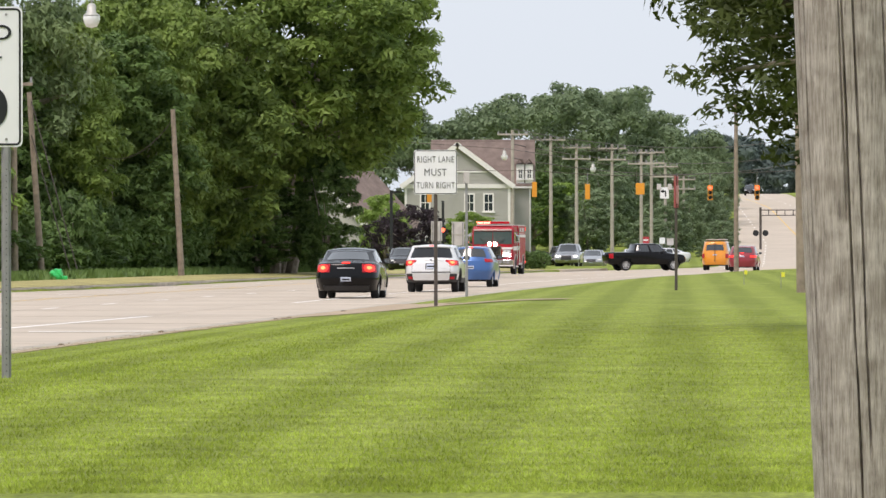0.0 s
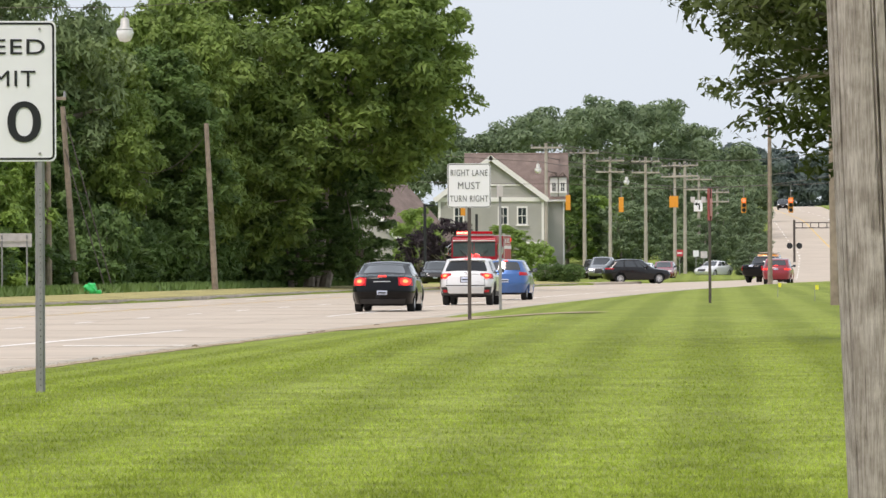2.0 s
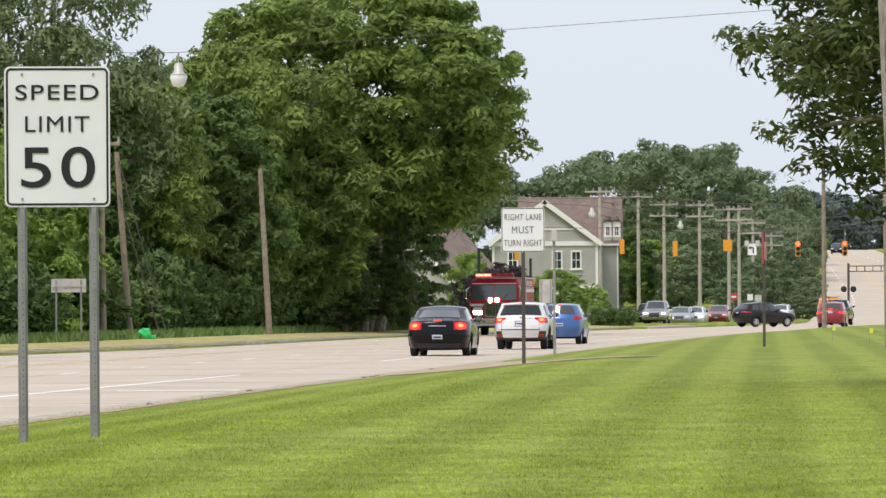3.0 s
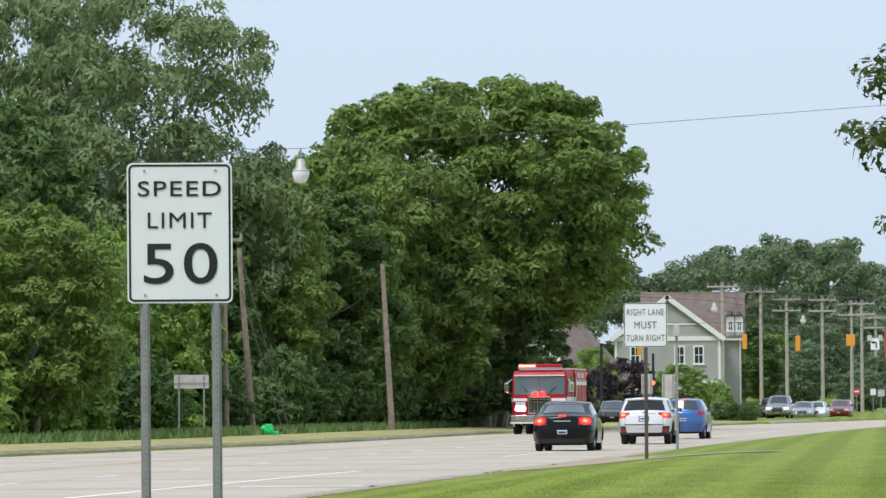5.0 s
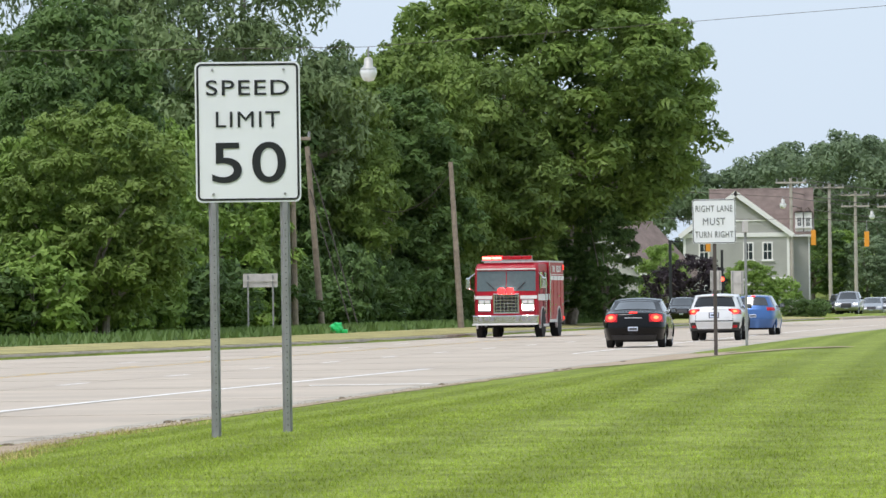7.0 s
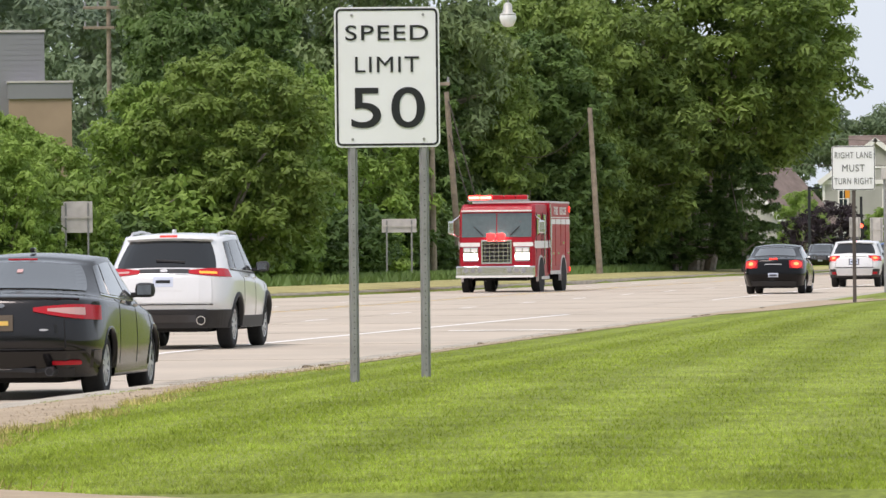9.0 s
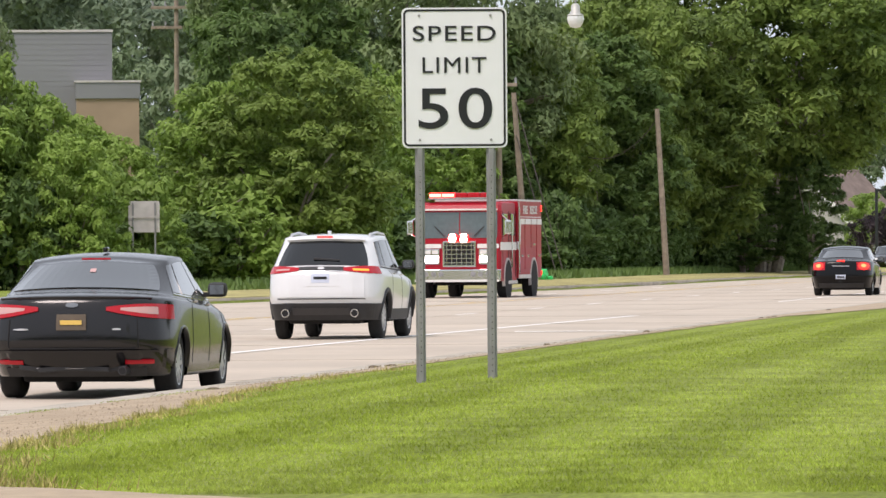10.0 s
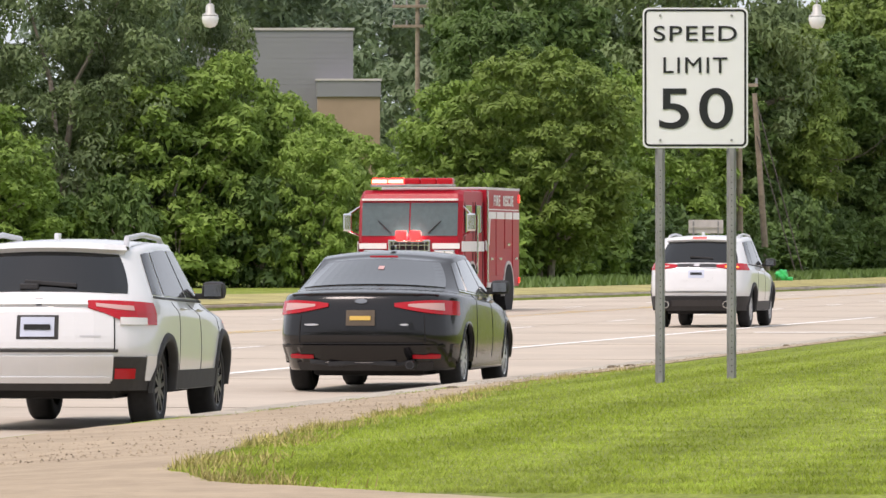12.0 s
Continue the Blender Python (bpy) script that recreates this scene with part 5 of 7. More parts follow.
class Shell:
    """Car body surface from five outlines, one above the other: sill, bumper, shoulder, belt and roof edge."""

    CORNER = 0.05
    ROUND = (8.0, 8.5, 8.0, 6.5, 5.6)

    def __init__(self, lines, crown=0.045, bow=0.16, tension=0.55):
        self.lines, self.crown, self.bow, self.k = lines, crown, bow, tension

    def line(self, i, u, r=None):
        yr, yf, z, w = self.lines[i]
        n = self.ROUND[i]
        u = min(1.0, max(0.0, u))
        q = lambda a: a[0] * (1 - u) * (1 - 2 * u) + 4 * a[1] * u * (1 - u) + a[2] * u * (2 * u - 1)
        if r is None:
            r = max(0.0, 1 - abs(2 * u - 1) ** n) ** (1 / n)
        bow = self.bow * (1.0 if i < 3 else 0.8)
        y = yr - bow * 0.5 + (yf - yr + bow) * u + bow * r * r * ((1 - smooth(0, 0.25, u)) - smooth(0.75, 1, u))
        return (q(w) * r, y, q(z) + self.crown * (1 - r * r) * (0, 0, 0.35, 0.8, 1.0)[i])

    def blend(self, pts, v):
        c = catmull(pts, v)
        i = min(3, int(v))
        lin = tuple(a + (b - a) * (v - i) for a, b in zip(pts[i], pts[i + 1]))
        return tuple(a * self.k + b * (1 - self.k) for a, b in zip(c, lin))

    def side(self, u, v):
        return self.blend([self.line(i, u) for i in range(5)], v)

    def cap(self, s, v, front=False):
        pts = []
        for i, n in enumerate(self.ROUND):
            rc = (1 - (1 - 2 * self.CORNER) ** n) ** (1 / n)
            u = (1 - max(0.0, 1 - (abs(s) * rc) ** n) ** (1 / n)) / 2
            p = self.line(i, 1 - u if front else u, abs(s) * rc)
            pts.append((p[0] * (1 if s >= 0 else -1), p[1], p[2]))
        return self.blend(pts, v)

    def out(self, y, z):
        """Half width of the skin at that station and height."""
        yr, yf = self.lines[1][0], self.lines[1][1]
        u = min(0.98, max(0.02, (y - yr) / (yf - yr)))
        a, b = 0.0, 3.0
        for _ in range(14):
            v = (a + b) / 2
            if self.side(u, v)[2] < z:
                a = v
            else:
                b = v
        return self.side(u, (a + b) / 2)[0]

    def arch(self, sg, y, z, r0, r1, t, a0=-5, a1=185):
        """Lip round a wheel opening that follows the skin, t proud of it and turned inwards."""
        bm = bmesh.new()
        A = [radians(a0 + (a1 - a0) * k / 30) for k in range(31)]
        rows = []
        for q, o in ((r0, -0.05), (r0, t * 0.6), (r0 * 0.7 + r1 * 0.3, t), (r1 * 0.8 + r0 * 0.2, t), (r1, -0.004)):
            rows.append([(sg * (self.out(y + math.cos(a) * q, z + math.sin(a) * q) + o), y + math.cos(a) * q, z + math.sin(a) * q) for a in A])
        grid(bm, rows)
        bmesh.ops.recalc_face_normals(bm, faces=bm.faces)
        return bm

    def body(self, wells=(), radius=0.4, fine=True):
        """The whole skin, open at the wheel arches."""
        bm = bmesh.new()
        n, m = (100, 36) if fine else (40, 16)
        U = sorted(set([i / n for i in range(n + 1)] + [0.5 - 0.5 * math.cos(math.pi * 0.5 * k / 14) if k else 0.0 for k in range(9)] + [0.5 + 0.5 * math.cos(math.pi * 0.5 * k / 14) for k in range(9)] + [1e-5, 1e-4, 6e-4, 1 - 1e-5, 1 - 1e-4, 1 - 6e-4]))
        Vv = [4 * i / m for i in range(m + 1)]
        for sg in (1, -1):
            rows = [[self.side(u, v) for v in Vv] for u in U]
            if wells:
                ref = radius * 0.06
                for row in rows:
                    for j, p in enumerate(row):
                        for ya, za in wells:
                            d = math.hypot(p[1] - ya, p[2] - za)
                            if 0 < abs(d - radius) < ref and p[0] > 0.4:
                                row[j] = (p[0], ya + (p[1] - ya) * radius / d, za + (p[2] - za) * radius / d)
            grid(bm, [[(sg * p[0], p[1], p[2]) for p in r] for r in rows])
            S = [i / 6 for i in range(7)]
            top = []
            for u in U:
                x, y, z = self.side(u, 4.0)
                r = max(0.0, 1 - abs(2 * u - 1) ** self.ROUND[4]) ** (1 / self.ROUND[4])
                top.append([(sg * x * t, y, z + self.crown * (1 - t * t) * r * r) for t in S])
            grid(bm, top)
            grid(bm, [[(sg * x * t, y, z) for t in S for x, y, z in (self.side(u, 0),)] for u in U])
        if wells:
            gone = [f for f in bm.faces if any(math.hypot(c.y - ya, c.z - za) < radius and abs(c.x) > 0.45 for c in (f.calc_center_median(),) for ya, za in wells)]
            bmesh.ops.delete(bm, geom=gone, context="FACES")
        bmesh.ops.remove_doubles(bm, verts=bm.verts, dist=0.003)
        bmesh.ops.recalc_face_normals(bm, faces=bm.faces)
        return bm

    def patch(self, f, a0, a1, b0, b1, out=0.008, n=8, m=6, skew=0.0, inner=None, rnd=0.0):
        """Panel that follows the surface f(a, b), a little proud of it, with thickness."""
        bm = bmesh.new()
        eps = 1e-3

        def pt(i, j):
            lo, hi = b0, b1
            if inner:
                k = 1 - i / n if abs(a0) < abs(a1) else i / n
                lo, hi = b0 + (inner[0] - b0) * k ** 1.5, b1 + (inner[1] - b1) * k ** 1.5
            p, q = 2 * i / n - 1, 2 * j / m - 1
            fa, fb = (1 + p * (1 - rnd + rnd * math.sqrt(1 - q * q / 2))) / 2, (1 + q * (1 - rnd + rnd * math.sqrt(1 - p * p / 2))) / 2
            b = lo + (hi - lo) * fb
            a = a0 + (a1 - a0) * fa + skew * (j / m - 0.5)
            p = Vector(f(a, b))
            da, db = Vector(f(a + eps, b)) - p, Vector(f(a, b + eps)) - p
            nn = da.cross(db)
            if nn.length < 1e-12:
                nn = Vector((0, 0, 1))
            nn.normalize()
            c = p - Vector((0, self.mid, 0.75))
            if nn.dot(c) < 0:
                nn = -nn
            return p, nn
        g = [[pt(i, j) for j in range(m + 1)] for i in range(n + 1)]
        top = [[p + nn * out for p, nn in r] for r in g]
        grid(bm, top)
        ring = [(i, 0) for i in range(n + 1)] + [(n, j) for j in range(1, m + 1)] + [(i, m) for i in range(n - 1, -1, -1)] + [(0, j) for j in range(m - 1, -1, -1)]
        grid(bm, [[g[i][j][0] + g[i][j][1] * out for i, j in ring], [g[i][j][0] - g[i][j][1] * 0.004 for i, j in ring]])
        bmesh.ops.remove_doubles(bm, verts=bm.verts, dist=0.0003)
        bmesh.ops.recalc_face_normals(bm, faces=bm.faces)
        return bm

    mid = 2.2


def wheel(parent, x, y, r, w, rim_mat, spokes=10, name="wheel"):
    s = 1 if x > 0 else -1
    wh = new(name)
    wh.empty_display_size = 0.1
    wh.parent = parent
    wh.location = (x, y, r)
    R = Matrix.Rotation(radians(90), 4, "Y")
    bm = lathe([(r * 0.64, -w / 2), (r * 0.9, -w / 2), (r * 0.985, -w * 0.40), (r, -w * 0.25), (r, w * 0.25), (r * 0.985, w * 0.4), (r * 0.9, w / 2), (r * 0.64, w / 2), (r * 0.62, w * 0.3), (r * 0.62, -w * 0.3), (r * 0.64, -w / 2)], 36)
    bmesh.ops.transform(bm, matrix=R, verts=bm.verts)
    part("tyre", bm, TYRE, wh, smooth=True)
    bm = lathe([(r * 0.66, w * 0.46 * s), (r * 0.60, w * 0.40 * s), (r * 0.58, w * 0.15 * s), (0, w * 0.1 * s)], 30)
    bmesh.ops.transform(bm, matrix=R, verts=bm.verts)
    part("barrel", bm, UNDER, wh)
    bm = lathe([(r * 0.67, w * 0.44 * s), (r * 0.655, w * 0.50 * s), (r * 0.60, w * 0.47 * s), (r * 0.595, w * 0.2 * s)], 30)
    bmesh.ops.transform(bm, matrix=R, verts=bm.verts)
    for k in range(spokes):
        a = 2 * math.pi * k / spokes
        m = Matrix.Rotation(a, 4, "X") @ Matrix.Translation((s * w * 0.40, r * 0.33, 0))
        bmesh.ops.create_cube(bm, size=1.0, matrix=m @ Matrix.Diagonal((0.03, r * 0.58, r * 0.12, 1)))
    tube(bm, (s * w * 0.34, 0, 0), (s * w * 0.47, 0, 0), r * 0.17, r * 0.15, 14)
    part("rim", bm, rim_mat, wh)
    return wh


def ring_arch(x, y, z, r0, r1, t, a0=-15, a1=195):
    """Wheel arch lip: half ring in the car's side plane."""
    bm = bmesh.new()
    s = 1 if x > 0 else -1
    A = [radians(a0 + (a1 - a0) * k / 22) for k in range(23)]
    loop = lambda r, xx: [(xx, y + math.cos(a) * r, z + math.sin(a) * r) for a in A]
    grid(bm, [loop(r0, x - s * 0.05), loop(r0, x + s * t), loop(r1, x + s * t), loop(r1, x - s * 0.05)])
    bmesh.ops.recalc_face_normals(bm, faces=bm.faces)
    return bm


def arch_disc(x, y, z, r, t):
    s = 1 if x > 0 else -1
    bm = bmesh.new()
    tube(bm, (x - s * 0.2, y, z), (x + s * t, y, z), r, r, 32)
    return bm


def wheel_liner(x, y, z, r, depth):
    """Dark tub round a wheel, open to the outside and below."""
    s = 1 if x > 0 else -1
    A = [radians(-6 + 192 * k / 26) for k in range(27)]
    bm = bmesh.new()
    loop = lambda q, xx: [(xx, y + math.cos(a) * q, z + math.sin(a) * q) for a in A]
    grid(bm, [loop(r, x), loop(r, x - s * depth), loop(0.01, x - s * depth)])
    bmesh.ops.recalc_face_normals(bm, faces=bm.faces)
    return bm


def car(name, label, lines, paint, L, W, axles, r_wheel, tail=(), rim=RIM, glass=GLASS, clad=None, head=None, plate=PLATE_W, rear_win=(3.12, 3.86, 0.86), spokes=10,
        pillars=((0.12, 0.33), (0.36, 0.62), (0.645, 0.90)), wheel_w=0.22, crown=0.045, bow=0.16, plate_v=(1.75, 1.95), detail=True, category="car", group="", mirrors=True, tension=0.55):
    e = thing(name, None, label, category, group)
    sh = Shell(lines, crown, bow, tension)
    sh.mid = L / 2
    part("body", sh.body([(ya, r_wheel) for ya in axles], r_wheel * 1.14, detail), paint, e, smooth=True)
    part("underbody", nbox((0, L / 2, lines[0][2][1] + 0.06), (W * 0.64, L * 0.84, 0.22), 0.05), UNDER, e)
    cap = lambda s, v: sh.cap(s, v)
    nose = lambda s, v: sh.cap(s, v, True)
    part("rear_window", sh.patch(cap, -rear_win[2], rear_win[2], rear_win[0], rear_win[1], 0.008, 16, 8, 0.0, None, 0.10), glass, e)
    part("windscreen", sh.patch(nose, -0.9, 0.9, 3.08, 3.92, 0.008, 10, 5), glass, e)
    for sg in (1, -1):
        f = lambda u, v: (lambda p: (sg * p[0], p[1], p[2]))(sh.side(u, v))
        for k, (a, b) in enumerate(pillars):
            part("side_window", sh.patch(f, a, b, 3.08, 3.86, 0.006, 8, 6, 0.0, None, 0.10), glass, e)
        if clad is not None:
            part("sill_cladding", sh.patch(f, 0.30, 0.74, 0.02, 0.55, 0.014, 8, 3), clad, e)
        if detail:
            part("window_trim", sh.patch(f, pillars[0][0], pillars[-1][1] + 0.02, 3.01, 3.05, 0.009, 14, 1), CHROME if clad is None else PLASTIC, e)
            for u in (0.42, 0.62):
                part("door_handle", sh.patch(f, u - 0.05, u, 2.35, 2.47, 0.03, 3, 2), paint, e)
            for u in (0.33, 0.545, 0.76):
                part("door_gap", sh.patch(f, u, u + 0.0025, 0.4, 2.95, 0.003, 1, 8), UNDER, e)
    for x_, (name_) in ((1, "r"), (-1, "l")):
        for ya in axles:
            wide = sh.out(ya, r_wheel * 1.2)
            hx = x_ * (wide - 0.012)
            part("wheel_well", wheel_liner(hx - x_ * 0.03, ya, r_wheel, r_wheel * 1.15, 0.30), UNDER, e)
            part("arch_trim", sh.arch(x_, ya, r_wheel, r_wheel * 1.11, r_wheel * (1.33 if clad else 1.19), 0.022 if clad else 0.010), clad or paint, e, smooth=True)
            wheel(e, x_ * (wide - wheel_w / 2 - 0.035), ya, r_wheel, wheel_w, rim, spokes)
    for nm, s0, s1, v0, v1, m_, o, *inner in tail:
        part(nm, sh.patch(cap, s0, s1, v0, v1, o, 8, 6, 0.0, inner, 1.0 if nm in ("badge", "round_lamp", "round_core", "clear_lens") else 0.0), m_, e)
        if nm in ("tail_lamp", "rear_cladding", "clear_lens", "rear_bumper") and s0 * s1 <= 0.01 or nm in ("tail_lamp", "rear_cladding", "clear_lens") and max(abs(s0), abs(s1)) > 0.98:
            for sg in ((1, -1) if s0 * s1 < 0 else ((1,) if s1 > 0 else (-1,))):
                f = lambda u, v: (lambda p: (sg * p[0], p[1], p[2]))(sh.side(u, v))
                part(nm, sh.patch(f, sh.CORNER, sh.CORNER + (0.05 if nm == "tail_lamp" else 0.02 if nm == "clear_lens" else 0.048), v0, v1, o, 5, 6), m_, e)
    if plate is not None:
        pl = part("number_plate", sh.patch(cap, -0.17, 0.17, plate_v[0], plate_v[1], 0.020, 3, 2), plate, e)
        p = Vector(sh.cap(0, (plate_v[0] + plate_v[1]) / 2))
        part("plate_bar", nbox(p + Vector((0, -0.026, 0.0)), (0.22, 0.008, 0.045)), PLATE_Y if plate is PLATE_B else SIGNBLACK if detail else PLATE_W, pl)
    if head is not None:
        for sg in (1, -1):
            part("headlamp", sh.patch(nose, *((0.62, 0.97) if sg > 0 else (-0.97, -0.62)), 1.50, 1.85, 0.015, 4, 3), head, e)
        part("grille", sh.patch(nose, -0.45, 0.45, 1.0, 1.8, 0.012, 4, 3), PLASTIC, e)
        part("number_plate", sh.patch(nose, -0.17, 0.17, 0.7, 0.95, 0.02, 2, 2), PLATE_W, e)
    if mirrors:
        yb, zb = lines[3][1] - 0.55, lines[3][2][1] + 0.09
        for sg in (1, -1):
            m_ = part("mirror", nbox((sg * (W / 2 + 0.05), yb, zb), (0.21, 0.14, 0.155), 0.06), PLASTIC, e)
            part("mirror_glass", nbox((sg * (W / 2 + 0.05), yb - 0.072, zb), (0.15, 0.006, 0.10), 0.002), DARKMIRROR, m_)
            part("mirror_arm", nbox((sg * (W / 2 - 0.06), yb, zb - 0.05), (0.14, 0.06, 0.05), 0.01), PLASTIC, m_)
    return e, sh


def paint(name, c, metal=0.15, rough=0.28):
    return mat(name, c, rough, metal, vary=0.03, scale=3, coat=0.8)


P_WHITE = paint("white_car_paint", (0.72, 0.73, 0.74), 0.0)
P_BLACK = mat("black_car_paint", (0.005, 0.005, 0.006), 0.14, 0.0, vary=0.03, scale=3, coat=0.08, spec=0.22)
P_DARKGREY = mat("dark_grey_car_paint", (0.011, 0.0105, 0.0115), 0.18, 0.0, vary=0.08, scale=3, coat=0.3, spec=0.33)
P_BLUE = paint("blue_car_paint", (0.045, 0.13, 0.36), 0.4)
P_SILVER = paint("silver_car_paint", (0.36, 0.37, 0.39), 0.6)
P_RED = paint("red_car_paint", (0.26, 0.015, 0.025), 0.2)
P_ORANGE = paint("orange_car_paint", (0.80, 0.30, 0.015), 0.0)
P_FIRE = mat("fire_red_paint", (0.36, 0.008, 0.020), 0.45, 0.0, vary=0.05, scale=2, coat=0.08, spec=0.25)

SEDAN = [(0.22, 4.70, (0.23, 0.22, 0.22), (0.86, 0.895, 0.84)), (0.0, 4.87, (0.56, 0.55, 0.52), (0.925, 0.925, 0.88)), (0.09, 4.62, (1.00, 0.90, 0.76), (0.885, 0.92, 0.82)),
         (0.56, 3.60, (1.065, 0.99, 0.95), (0.835, 0.87, 0.82)), (1.30, 2.70, (1.335, 1.425, 1.385), (0.665, 0.685, 0.65))]
XTREK = [(0.16, 4.30, (0.34, 0.31, 0.32), (0.82, 0.875, 0.82)), (0.0, 4.46, (0.66, 0.62, 0.60), (0.89, 0.90, 0.86)), (0.05, 4.25, (0.96, 0.93, 0.85), (0.88, 0.90, 0.82)),
         (0.14, 3.30, (1.10, 1.05, 1.02), (0.855, 0.87, 0.80)), (0.46, 2.45, (1.47, 1.54, 1.49), (0.70, 0.71, 0.66))]
SUV = [(0.16, 4.60, (0.33, 0.31, 0.32), (0.88, 0.93, 0.86)), (0.0, 4.78, (0.68, 0.66, 0.64), (0.95, 0.965, 0.92)), (0.05, 4.55, (1.06, 1.02, 0.92), (0.945, 0.965, 0.88)),
       (0.16, 3.50, (1.20, 1.14, 1.10), (0.91, 0.93, 0.86)), (0.58, 2.70, (1.635, 1.715, 1.66), (0.745, 0.765, 0.70))]
HATCH = [(0.14, 3.85, (0.28, 0.26, 0.26), (0.74, 0.82, 0.74)), (0.0, 4.05, (0.60, 0.58, 0.56), (0.80, 0.85, 0.80)), (0.04, 3.90, (0.95, 0.92, 0.85), (0.79, 0.85, 0.74)),
         (0.10, 3.20, (1.05, 1.02, 1.0), (0.77, 0.81, 0.74)), (0.36, 2.30, (1.44, 1.48, 1.44), (0.58, 0.60, 0.58))]
PICKUP = [(0.14, 5.60, (0.50, 0.48, 0.48), (0.84, 0.94, 0.86)), (0.0, 5.85, (0.72, 0.72, 0.70), (0.94, 0.99, 0.94)), (0.03, 5.70, (1.28, 1.22, 1.10), (0.94, 0.99, 0.90)),
          (1.75, 4.55, (1.33, 1.30, 1.27), (0.92, 0.95, 0.86)), (2.05, 3.85, (1.86, 1.90, 1.86), (0.70, 0.72, 0.70))]
VAN = [(0.10, 5.3, (0.40, 0.38, 0.38), (0.86, 0.96, 0.88)), (0.0, 5.5, (0.75, 0.72, 0.7), (0.94, 0.99, 0.92)), (0.02, 5.3, (1.15, 1.12, 1.0), (0.95, 0.99, 0.86)),
       (0.04, 4.7, (1.30, 1.28, 1.25), (0.94, 0.97, 0.86)), (0.14, 3.9, (2.0, 2.08, 2.0), (0.78, 0.80, 0.76))]

LIT_TAIL = [("tail_lamp", 0.62, 1.0, 1.72, 2.0, TAILLIT, 0.012), ("tail_lamp", -1.0, -0.62, 1.72, 2.0, TAILLIT, 0.012), ("brake_light", -0.16, 0.16, 3.02, 3.1, TAILLIT, 0.02)]

# dark sedan close to the viewer
fusion, shf = car("dark_sedan", "dark grey four-door sedan with red tail lamps and a scuffed bumper", [(a, b, zz, tuple(v * 1.035 for v in w)) for a, b, zz, w in SEDAN], P_DARKGREY, 4.87, 1.85, (1.02, 3.87), 0.335, tail=[
    ("rear_bumper", -1.0, 1.0, 0.34, 0.84, P_DARKGREY, 0.014), ("bumper_ledge", -0.93, 0.93, 0.79, 0.85, P_DARKGREY, 0.026), ("lid_seam", 0.735, 0.745, 0.90, 1.52, UNDER, 0.004), ("lid_seam", -0.745, -0.735, 0.90, 1.52, UNDER, 0.004), ("lid_crease", -0.72, 0.72, 1.15, 1.19, P_DARKGREY, 0.014),
    ("tail_lamp", 0.40, 1.0, 1.54, 1.88, TAIL, 0.018, 1.70, 1.78), ("tail_lamp", -1.0, -0.40, 1.54, 1.88, TAIL, 0.018, 1.70, 1.78),
    ("pale_lens", 0.56, 0.94, 1.63, 1.80, PINKLENS, 0.021, 1.71, 1.76), ("pale_lens", -0.94, -0.56, 1.63, 1.80, PINKLENS, 0.021, 1.71, 1.76), ("deck_lip", -0.90, 0.90, 2.0, 2.05, P_DARKGREY, 0.02),
    ("boot_gap", -0.72, 0.72, 0.87, 0.89, UNDER, 0.014),
    ("lower_bumper", -0.84, 0.84, 0.02, 0.33, PLASTIC, 0.012), ("reflector", 0.60, 0.90, 0.46, 0.56, TAIL, 0.020), ("reflector", -0.90, -0.60, 0.46, 0.56, TAIL, 0.020),
    ("badge", -0.075, 0.075, 1.77, 1.88, DARKMIRROR, 0.012), ("badge", 0.46, 0.56, 1.30, 1.34, RIM, 0.016), ("badge", -0.68, -0.50, 1.30, 1.34, RIM, 0.016),
    ("scuff", -0.5, -0.22, 0.30, 0.35, SIGNBACK, 0.02), ("scuff", -0.1, 0.30, 0.31, 0.34, SIGNBACK, 0.02)],
    plate=PLATE_B, plate_v=(1.30, 1.62), rear_win=(3.06, 3.93, 1.0), pillars=((0.13, 0.25), (0.27, 0.58), (0.60, 0.90)), bow=0.20, crown=0.055)
part("exhaust", ntube((0.52, -0.10, 0.29), (0.52, 0.25, 0.29), 0.045, 0.045, 16), RIMDARK, fusion)
part("exhaust_bore", ntube((0.52, -0.104, 0.29), (0.52, 0.1, 0.29), 0.035, 0.035, 16), UNDER, fusion)
part("brake_light", nbox((0.0, 1.33, 1.415), (0.30, 0.04, 0.02), 0.005), TAIL, fusion)
part("sticker", nbox(Vector(shf.cap(0.06, 3.62)) + Vector((0, -0.02, 0.01)), (0.06, 0.004, 0.07), 0, Matrix.Rotation(radians(-62), 4, "X")), PINKLENS, fusion, "small red and white sticker on the glass")
for k, (x, z, w, t) in enumerate(((-0.55, 0.34, 0.34, 6), (-0.2, 0.325, 0.44, -3), (0.22, 0.335, 0.40, 2), (0.6, 0.345, 0.22, -8))):
    part("torn_trim", nbox(Vector(shf.cap(x * 0.85, 0.28)) + Vector((0, -0.018, 0)), (w, 0.03, 0.05), 0.01, Matrix.Rotation(radians(t), 4, "Y")), PLASTIC, fusion, "torn black plastic hanging from the bumper")
part("antenna", nbox((0.0, 1.9, 1.51), (0.05, 0.14, 0.05), 0.015), P_DARKGREY, fusion)

